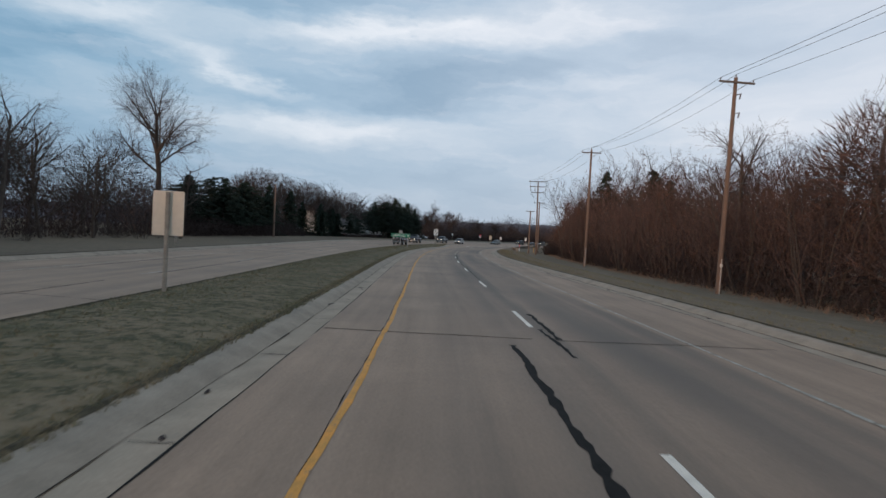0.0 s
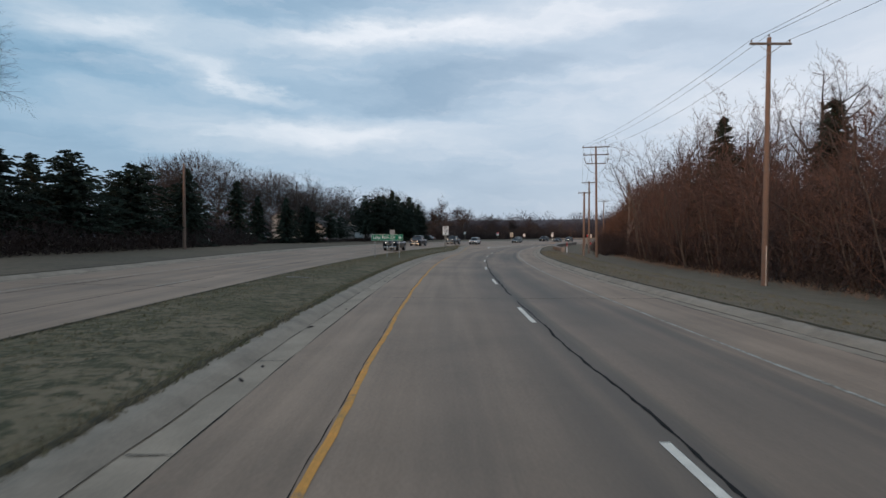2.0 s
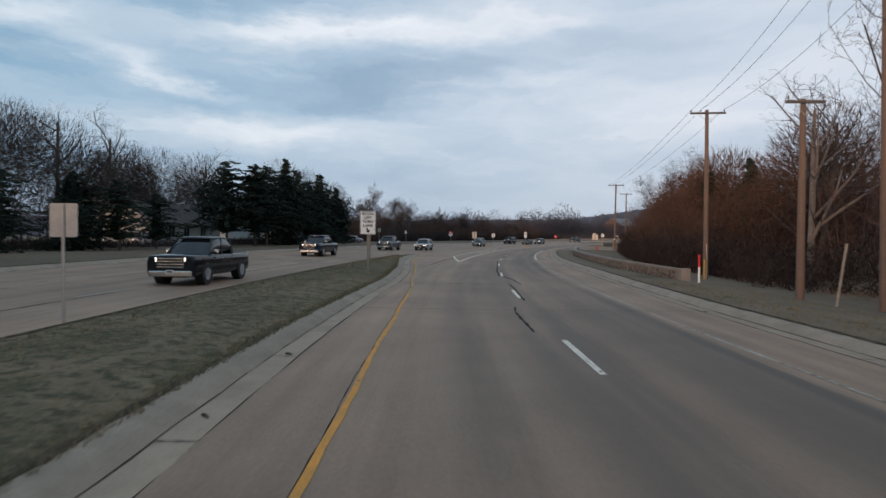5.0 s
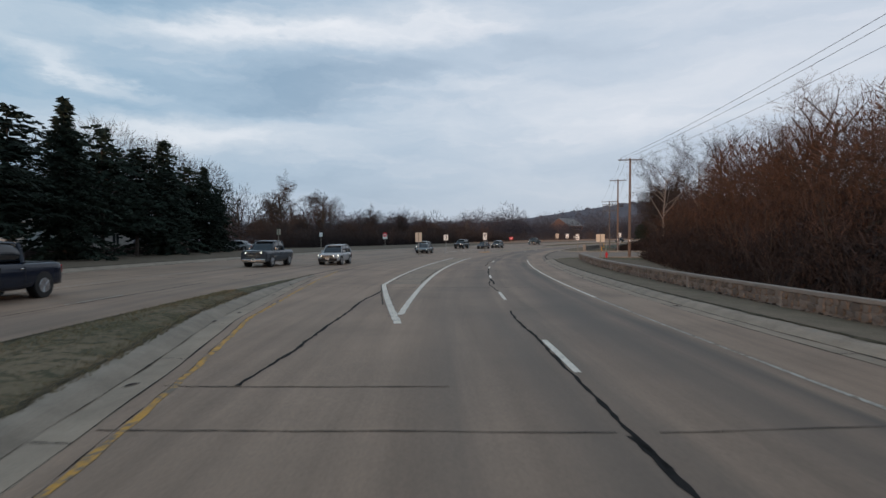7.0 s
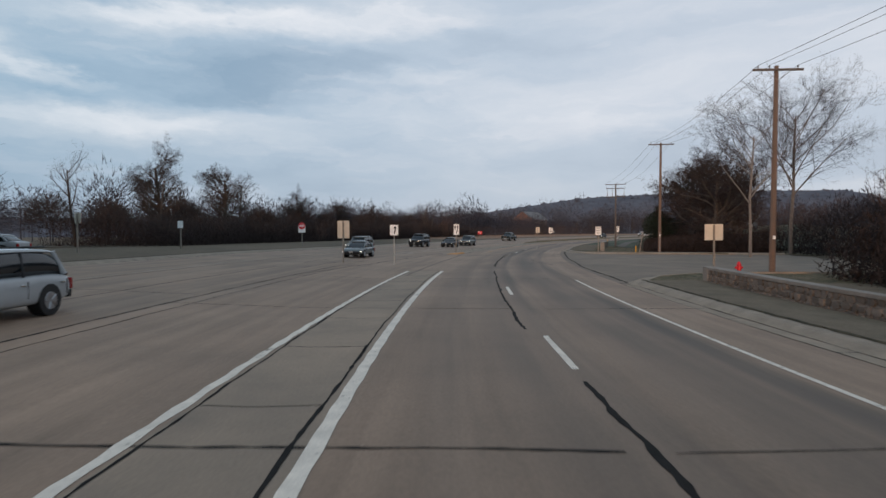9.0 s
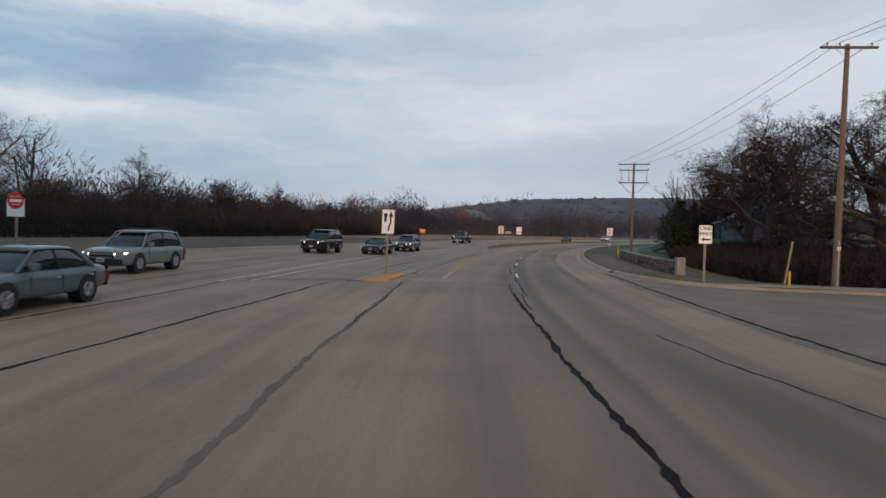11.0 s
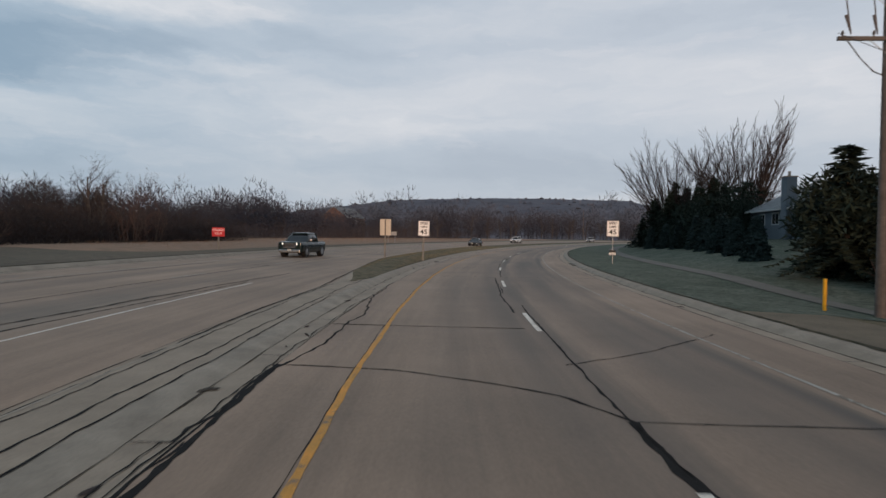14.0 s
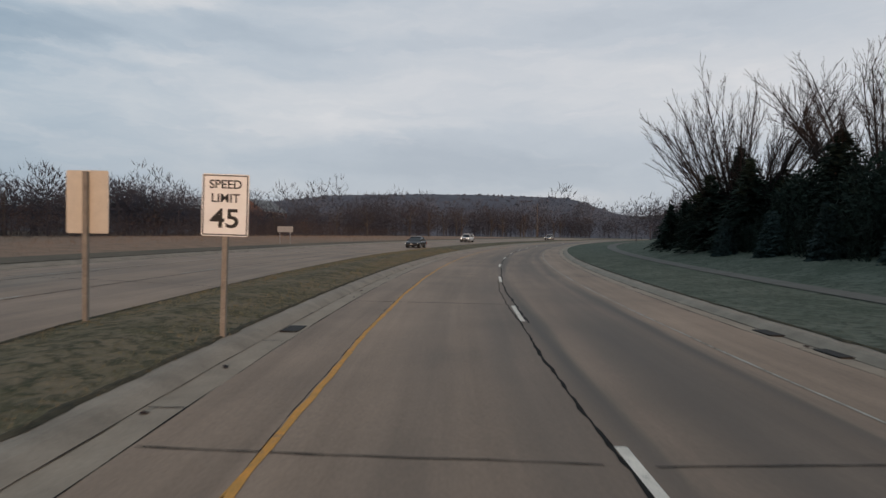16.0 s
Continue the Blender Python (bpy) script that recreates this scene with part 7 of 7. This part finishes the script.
        vs = box(bm, sg_ * w * 0.72 - lamp_w, sg_ * w * 0.72 + lamp_w, nose - 0.22, nose + 0.012, front - 0.06 - lamp_h, front - 0.06)
        for v_ in vs:
            if v_.co.x * sg_ > w * 0.72:
                v_.co.y -= 0.16
                v_.co.z += 0.03
        bevel(bm, 0.03, 2)
        part("headlight", bm, LAMP, root, "lit white headlight")
        bm = bmesh.new()
        box(bm, sg_ * w * 0.80 - 0.10, sg_ * w * 0.80 + 0.10, back - 0.012, back + 0.10, belt - 0.42, belt - 0.12)
        bevel(bm, 0.02)
        part("tail_light", bm, TAIL, root, "red tail light")
        for wy in (wb / 2 + (nose - ln / 2) * 0.5, -wb / 2):
            x = sg_ * (w - 0.12)
            bm = bmesh.new()
            rod(bm, (sg_ * (w - 0.35), wy, wr * 1.06), (sg_ * (w + 0.003), wy, wr * 1.06), wr * 1.10, n=24)
            part("wheel_arch", bm, TRIM, root)
            bm = bmesh.new()
            rod(bm, (x - 0.11, wy, wr), (x + 0.11, wy, wr), wr, n=24)
            bevel(bm, 0.02)
            tyre = part("wheel", bm, RUBBER, root, "black tyre")
            bm = bmesh.new()
            rod(bm, (x + sg_ * 0.10, wy, wr), (x + sg_ * 0.135, wy, wr), wr * 0.66, wr * 0.60, n=16)
            for k in range(5):
                a = 2 * math.pi * k / 5
                rod(bm, (x + sg_ * 0.13, wy, wr), (x + sg_ * 0.13, wy + math.cos(a) * wr * 0.6, wr + math.sin(a) * wr * 0.6), 0.03, n=5)
            part("rim", bm, RIM, tyre, "alloy rim")
    bm = bmesh.new()
    tall = {"pickup": 0.44, "big_suv": 0.36, "suv": 0.26}.get(kind, 0.18)
    box(bm, -w * 0.54, w * 0.54, nose - 0.10, nose + 0.015, front - 0.05 - tall, front - 0.05)
    bevel(bm, 0.02)
    grille = part("grille", bm, TRIM, root, "dark grille")
    bars = max(2, int(tall / 0.09))
    for k in range(bars):
        bm = bmesh.new()
        z = front - 0.05 - tall * (k + 0.5) / bars
        box(bm, -w * 0.52, w * 0.52, nose + 0.012, nose + 0.030, z - 0.018, z + 0.018)
        bevel(bm, 0.006)
        part("bar", bm, CHROME if chrome else TRIM, grille)
    bm = bmesh.new()
    box(bm, -w * 0.86, w * 0.86, nose - 0.12, nose + 0.05, low + 0.06, low + 0.30)
    bevel(bm, 0.05, 2)
    part("front_bumper", bm, CHROME if kind == "pickup" and chrome else TRIM, root, "lower bumper")
    bm = bmesh.new()
    box(bm, -w * 0.84, w * 0.84, back - 0.06, back + 0.12, low + 0.10, low + 0.32)
    bevel(bm, 0.04, 2)
    part("rear_bumper", bm, CHROME if kind == "pickup" else TRIM, root)
    for y in (nose + 0.054, back - 0.064):
        bm = bmesh.new()
        box(bm, -0.15, 0.15, y - 0.006, y + 0.006, low + 0.18, low + 0.33)
        plate_ob = part("licence_plate", bm, PLATE, root, "pale number plate")
        bm = bmesh.new()
        box(bm, -0.11, 0.11, y - 0.009, y + 0.009, low + 0.23, low + 0.28)
        part("bar", bm, TRIM, plate_ob)
    # door seams and handles
    for sg_ in (-1, 1):
        for y in (scr - 0.30, (scr + gr) / 2 + 0.05, gr + 0.22):
            bm = bmesh.new()
            box(bm, sg_ * w * 0.985 - 0.012, sg_ * w * 0.985 + 0.012, y - 0.008, y + 0.008, low + 0.22, belt - 0.12)
            part("door_seam", bm, TRIM, root)
        for y in ((scr + gr) / 2 + 0.22, gr + 0.38):
            bm = bmesh.new()
            box(bm, sg_ * w * 0.985 - 0.03, sg_ * w * 0.985 + 0.03, y - 0.08, y + 0.08, belt - 0.22, belt - 0.18)
            bevel(bm, 0.01)
            part("door_handle", bm, CHROME if chrome else body_paint, root)
    if kind == "pickup":
        bm = bmesh.new()
        box(bm, -w * 0.80, w * 0.80, back + 0.12, gr - 0.08, belt - 0.08, belt + 0.012)
        part("bed_cover", bm, TRIM, root, "black cargo bed")
    elif kind != "sedan":
        for sg_ in (-1, 1):
            bm = bmesh.new()
            rod(bm, (sg_ * w * 0.62, rf - 0.2, roof + 0.05), (sg_ * w * 0.62, rr + 0.2, roof + 0.05), 0.022, n=6)
            part("roof_rail", bm, TRIM, root)
    return root


NAVY = paint("navy_paint", (0.012, 0.017, 0.03))
GREY = paint("grey_paint", (0.06, 0.066, 0.075))
SILVER = paint("silver_paint", (0.36, 0.375, 0.385))
BLACKP = paint("black_paint", (0.012, 0.014, 0.017))
DGREEN = paint("dark_green_paint", (0.014, 0.024, 0.024))
MIDGREY = paint("mid_grey_paint", (0.12, 0.14, 0.145))
BEIGE = paint("pale_gold_paint", (0.23, 0.235, 0.22))
WHITEC = paint("white_paint", (0.62, 0.63, 0.63))
for kind, pt, s_, u_, lb in (
    ("pickup", BLACKP, 116.6, -9.9, "black crew-cab pickup with lit headlights"),
    ("pickup", NAVY, 146.0, -13.6, "dark navy crew-cab pickup with lit headlights"),
    ("pickup", GREY, 172.0, -13.4, "dark grey pickup truck with lit headlights"),
    ("suv", SILVER, 177.6, -9.7, "silver crossover car with lit headlights"),
    ("sedan", MIDGREY, 215.8, -9.4, "grey sedan passing on the concrete road"),
    ("suv", BEIGE, 226.0, -12.6, "pale silver crossover car with lit headlights"),
    ("big_suv", BLACKP, 249.5, -12.5, "large black car with lit headlights and chrome grille"),
    ("sedan", BLACKP, 253.2, -8.8, "black sedan with lit headlights on the concrete road"),
    ("suv", MIDGREY, 263.0, -8.6, "grey-green crossover car passing on the concrete road"),
    ("pickup", DGREEN, 303.0, -12.8, "black-green pickup truck with lit headlights"),
    ("sedan", BLACKP, 366.0, -9.4, "black sedan far down the opposite lane"),
    ("suv", WHITEC, 408.0, -12.4, "white crossover car far down the opposite lane"),
    ("suv", SILVER, 470.0, -9.4, "silver car at the far bend"),
):
    car(kind, pt, at_road(s_, u_, 0.0, 180), lb, chrome=kind == "pickup" or pt is not BLACKP)

# ---- houses ----
SIDING = mat("pale_blue_siding", (0.115, 0.142, 0.165), 0.7, 0.1, 1.2, 30, 0.1)
SIDINGW = mat("white_siding", (0.44, 0.44, 0.43), 0.7, 0.1, 1.2, 30, 0.1)
SIDINGR = mat("red_brown_siding", (0.125, 0.078, 0.068), 0.8, 0.2, 1.2, 30, 0.1)
SHINGLE = mat("grey_roof_shingles", (0.17, 0.18, 0.185), 0.9, 0.25, 2.0, 12, 0.3)
SHINGLED = mat("dark_roof_shingles", (0.10, 0.095, 0.095), 0.9, 0.25, 2.0, 12, 0.3)
PANE = mat("window_glass", (0.02, 0.024, 0.028), 0.08, 0.1, 3, 10, 0, spec=0.6)


def house(m, lx, ly, wall_h, ridge_h, siding, roofing, label, windows=(), chimney=None, door=None, gable=(), side_door=None):
    """A gabled house; its long side faces -x of m, ridge along y. windows: (y, z, w, h) on that side."""
    root = empty("house", m)
    tagged(root, label, "house", "houses")
    bm = bmesh.new()
    hx, hy = lx / 2, ly / 2
    pts = [(-hx, -0.6), (hx, -0.6), (hx, wall_h), (0, ridge_h - 0.12), (-hx, wall_h)]
    a = [bm.verts.new((x, -hy, z)) for x, z in pts]
    b = [bm.verts.new((x, hy, z)) for x, z in pts]
    bm.faces.new(a)
    bm.faces.new(b[::-1])
    for i in range(5):
        bm.faces.new((a[i], a[(i + 1) % 5], b[(i + 1) % 5], b[i]))
    wall = part("wall", bm, siding, root)
    for k in range(int(wall_h / 0.22)):
        bm = bmesh.new()
        box(bm, -hx - 0.014, -hx + 0.002, -hy, hy, 0.05 + 0.22 * k, 0.235 + 0.22 * k)
        part("siding_board", bm, siding, wall)
    over = 0.45
    slope = (ridge_h - wall_h) / hx
    for sg_ in (-1, 1):
        bm = bmesh.new()
        xe, ze = sg_ * (hx + over), wall_h - slope * over
        v = [(0, -hy - over, ridge_h), (0, hy + over, ridge_h), (xe, hy + over, ze), (xe, -hy - over, ze)]
        lo = [bm.verts.new((x, y, z - 0.10)) for x, y, z in v]
        hi = [bm.verts.new((x, y, z + 0.06)) for x, y, z in v]
        bm.faces.new(hi)
        bm.faces.new(lo[::-1])
        for i in range(4):
            bm.faces.new((hi[i], lo[i], lo[(i + 1) % 4], hi[(i + 1) % 4]))
        part("roof", bm, roofing, root)
    bm = bmesh.new()
    box(bm, -hx - over - 0.06, -hx - over + 0.04, -hy - over, hy + over, wall_h - slope * over - 0.12, wall_h - slope * over + 0.03)
    part("gutter", bm, SIDINGW, root, "white eaves gutter")
    for y, z, w, h in windows:
        bm = bmesh.new()
        for y0, y1, z0, z1 in ((y - w / 2 - 0.09, y + w / 2 + 0.09, z + h / 2, z + h / 2 + 0.09), (y - w / 2 - 0.09, y + w / 2 + 0.09, z - h / 2 - 0.09, z - h / 2), (y - w / 2 - 0.09, y - w / 2, z - h / 2, z + h / 2), (y + w / 2, y + w / 2 + 0.09, z - h / 2, z + h / 2), (y - 0.025, y + 0.025, z - h / 2, z + h / 2)):
            box(bm, -hx - 0.05, -hx + 0.01, y0, y1, z0, z1)
        win = part("window", bm, SIDINGW, root, "white window frame")
        bm = bmesh.new()
        box(bm, -hx - 0.03, -hx - 0.018, y - w / 2, y + w / 2, z - h / 2, z + h / 2)
        part("pane", bm, PANE, win)
    for x, z, w, h in gable:
        bm = bmesh.new()
        for x0, x1, z0, z1 in ((x - w / 2 - 0.09, x + w / 2 + 0.09, z + h / 2, z + h / 2 + 0.09), (x - w / 2 - 0.09, x + w / 2 + 0.09, z - h / 2 - 0.09, z - h / 2), (x - w / 2 - 0.09, x - w / 2, z - h / 2, z + h / 2), (x + w / 2, x + w / 2 + 0.09, z - h / 2, z + h / 2), (x - 0.06, x + 0.06, z - h / 2, z + h / 2)):
            box(bm, x0, x1, -hy - 0.05, -hy + 0.01, z0, z1)
        win = part("window", bm, SIDINGW, root, "white window frame")
        bm = bmesh.new()
        box(bm, x - w / 2, x + w / 2, -hy - 0.03, -hy - 0.018, z - h / 2, z + h / 2)
        part("pane", bm, PANE, win)
    if side_door is not None:
        bm = bmesh.new()
        box(bm, side_door - 0.42, side_door + 0.42, -hy - 0.05, -hy + 0.01, 0.0, 2.0)
        part("door", bm, SIDINGW, root, "white side door")
    if door is not None:
        bm = bmesh.new()
        box(bm, -hx - 0.06, -hx + 0.01, door - 0.5, door + 0.5, 0.0, 2.1)
        part("door", bm, SIDINGW, root, "white door")
    if chimney:
        cx, cy, cw, ch = chimney
        bm = bmesh.new()
        box(bm, cx - cw / 2, cx + cw / 2, cy - cw * 0.6, cy + cw * 0.6, -0.4, ch)
        bevel(bm, 0.02)
        stack = part("chimney", bm, siding, root, "siding-clad chimney")
        bm = bmesh.new()
        box(bm, cx - cw / 2 - 0.06, cx + cw / 2 + 0.06, cy - cw * 0.6 - 0.06, cy + cw * 0.6 + 0.06, ch, ch + 0.1)
        rod(bm, (cx, cy, ch), (cx, cy, ch + 0.55), 0.12, n=10)
        part("cap", bm, COPING, stack)
    return root


def lot(s_, u_, turn=0.0, dz=0.2):
    v = rd(s_, u_)
    return pose(v.x, v.y, max(v.z, ground_z(v.x, v.y)) + dz, 0, 0, heading(s_) + turn)


house(lot(313.4, 34.3, 4, 0.0), 9.5, 19.5, 2.7, 5.0, SIDING, SHINGLE, "pale blue-grey single-storey house with grey shingle roof", windows=((-8.2, 1.5, 1.0, 1.5), (-6.3, 1.5, 1.0, 1.5), (-3.0, 1.5, 1.4, 1.3), (4.2, 1.6, 1.3, 1.0), (7.0, 1.6, 1.0, 1.0)), chimney=(-4.85, 1.5, 0.9, 5.3), gable=((-3.2, 1.6, 1.3, 1.2), (0.9, 1.8, 0.75, 0.8)), side_door=3.4)
LEFTWIN = ((-3, 1.6, 1.1, 1.2), (0.5, 1.6, 1.1, 1.2), (3.4, 1.6, 1.1, 1.2), (-3, 4.2, 1.1, 1.2), (0.5, 4.2, 1.1, 1.2), (3.4, 4.2, 1.1, 1.2))
house(lot(167.0, -51.0, 180), 8.5, 10.5, 5.4, 8.2, SIDINGW, SHINGLED, "pale two-storey house behind the conifers", windows=LEFTWIN, door=-1.2)
house(lot(118, -46, 184), 8.0, 11, 2.9, 5.0, SIDING, SHINGLE, "low blue-grey house behind the trees", windows=LEFTWIN[:3], door=-4.4)
house(lot(160, -40, 178), 8.0, 14, 2.9, 5.2, SIDINGW, SHINGLED, "low white house behind the conifers", windows=LEFTWIN[:3], door=-5.0)
house(lot(192, -48, 176), 8.0, 12, 2.9, 5.2, SIDINGW, SHINGLED, "low white house behind the conifers", windows=LEFTWIN[:3], door=-4.0)
house(lot(490, -150, 200), 14, 24, 10.0, 15.0, SIDINGR, SHINGLE, "large red-brown barn on the far rise", windows=((-8, 8, 1.6, 1.6), (-4, 8, 1.6, 1.6), (0, 8, 1.6, 1.6), (4, 8, 1.6, 1.6), (8, 8, 1.6, 1.6)))
# parked cars at the houses
car("sedan", SILVER, lot(203, -33, 100, 0.0), "pale green-grey sedan parked in a drive", chrome=False)
car("sedan", WHITEC, lot(109, -35, 80, 0.0), "white sedan parked in a drive", chrome=False)
car("suv", WHITEC, lot(124.5, -36, 85, 0.0), "white car parked in a drive", chrome=False)
car("suv", SILVER, lot(150, -36.5, 95, 0.0), "silver car parked in a drive", chrome=False)

# ---- stone walls ----
stone_wall("wall_stone_south", 123.2, 190.5, WALL1, 0.66, 3, 0.36, "low fieldstone wall with concrete coping beside the road", singles=150, pillar=0.13)
stone_wall("wall_stone_north", 240.2, 270.5, WALL2, 0.95, 3, 0.36, "fieldstone wall with concrete coping and end pillar", singles=150, pillar=0.28, ends=(True, False))

# ---- grass blades, gutter debris ----
def tufts(name, n, sa, sb, ua, ub, dz, lo, hi, material, label, seed):
    rnd = random.Random(seed)
    verts, faces = [], []
    ss = np.array([rnd.uniform(sa, sb) for _ in range(n)])
    for s_ in ss:
        a0, b0 = ua(s_), ub(s_)
        t = rnd.random()
        u_ = a0 + (b0 - a0) * t
        base = rd(s_, u_, dz(s_, t))
        for _k in range(3):
            a = rnd.uniform(0, 6.28)
            h = rnd.uniform(lo, hi)
            w = rnd.uniform(0.006, 0.014)
            o = Vector((rnd.uniform(-0.06, 0.06), rnd.uniform(-0.06, 0.06), 0))
            lean = Vector((rnd.uniform(-0.6, 0.6), rnd.uniform(-0.6, 0.6), 0)) * h
            x = Vector((math.cos(a), math.sin(a), 0)) * w
            k = len(verts)
            verts += [base + o - x, base + o + x, base + o + lean + Vector((0, 0, h))]
            faces.append((k, k + 1, k + 2))
    tagged(link_mesh(name, verts, faces, material), label, "grass", kind="stuff")


def med_dz(s_, t):
    return 0.15 + 0.09 * math.sin(min(1, max(0, t)) * math.pi)


tufts("grass_median_south", 21000, 2, 150, lambda s_: GRASS_L(s_) - 0.02, lambda s_: FAR_N(s_) + 0.15, med_dz, 0.03, 0.085, BLADE, "short frosted blades of median grass", 1)
tufts("grass_edge_south", 9000, 2, 150, lambda s_: GRASS_L(s_) + 0.10, lambda s_: GRASS_L(s_) - 0.25, lambda s_, t: 0.145 * LOW(s_), 0.04, 0.11, BLADE, "ragged blades hanging over the kerb", 6)
tufts("grass_median_north", 11000, 291, 360, lambda s_: PAVE_L(s_) - 1.15, lambda s_: FAR_N(s_) + 0.3, lambda s_, t: 0.14 + 0.13 * float(ease(s_, 290, 306)) * math.sin(t * math.pi), 0.03, 0.085, BLADE, "short frosted blades of median grass", 2)
tufts("grass_verge_right", 13000, 5, 121, lambda s_: KERB_R(s_) + 0.05, lambda s_: KERB_R(s_) + 5, lambda s_, t: 0.12, 0.03, 0.10, BLADE, "short frosted blades of verge grass", 3)
tufts("grass_field", 9000, 300, 420, lambda s_: FAR_F(s_) - 4, lambda s_: FAR_F(s_) - 40, lambda s_, t: -0.1, 0.3, 0.8, DEADGRASS, "tall rust-coloured dead grass of the field", 4)
tufts("grass_thicket_edge", 5000, 5, 195, lambda s_: 19.5, lambda s_: 24.0, lambda s_, t: 0.0, 0.15, 0.45, DEADGRASS, "dead grass tangled at the thicket edge", 5)

def field_dz(top):
    return lambda s_: -0.6 + (top + 0.6) * float(ease(s_, 285, 297))


# strip of dead prairie grass across the road
pr = strip("field_dead_grass", 285, 470, [(lambda s_: FAR_F(s_) - 3.4, field_dz(0.17)), (lambda s_: FAR_F(s_) - 9, field_dz(0.24)), (lambda s_: FAR_F(s_) - 22, field_dz(0.22)), (lambda s_: FAR_F(s_) - 45, field_dz(0.2))], DEADGRASS)
tagged(pr, "field of rust-coloured dead grass", "field", kind="structure")

# turf clods and leaf litter lying in the gutters
lr = random.Random(31)
for i in range(130):
    s_ = 4 + i * 2.6 + lr.uniform(-2.0, 2.0)
    if 163 < s_ < 230:
        continue
    u_ = (PAVE_L(s_) - lr.uniform(0.15, 0.55 if i % 3 else 1.1)) if i % 5 else (PAVE_R(s_) + lr.uniform(0.1, 0.4))
    bm = bmesh.new()
    n = 7
    L_, W_ = lr.uniform(0.05, 0.2) * (1 if i % 3 else 1.6), lr.uniform(0.025, 0.07)
    c = bm.verts.new((0, 0, 0.025))
    rim = [bm.verts.new((math.cos(6.283 * k / n) * W_ * lr.uniform(0.5, 1.2), math.sin(6.283 * k / n) * L_ * lr.uniform(0.5, 1.2), 0.0)) for k in range(n)]
    for k in range(n):
        bm.faces.new((c, rim[k], rim[(k + 1) % n]))
    o = part("leaf_litter", bm, BRUSH, None)
    o.matrix_world = at_road(s_, u_, 0.002, lr.uniform(-40, 40))
    tagged(o, "small clump of dark wet leaf litter in the gutter", "leaf litter", "gutter litter")

# a pale scrap of board lying in the median grass
bm = bmesh.new()
box(bm, -0.55, 0.55, -0.09, 0.09, 0.0, 0.03)
bevel(bm, 0.006)
scrap = part("scrap_board", bm, POSTWOOD, None)
scrap.matrix_world = at_road(63.6, -5.5, 0.27, 20) @ pose(0, 0, 0, 2, 3, 0)
tagged(scrap, "pale scrap of board lying in the median grass", "litter")
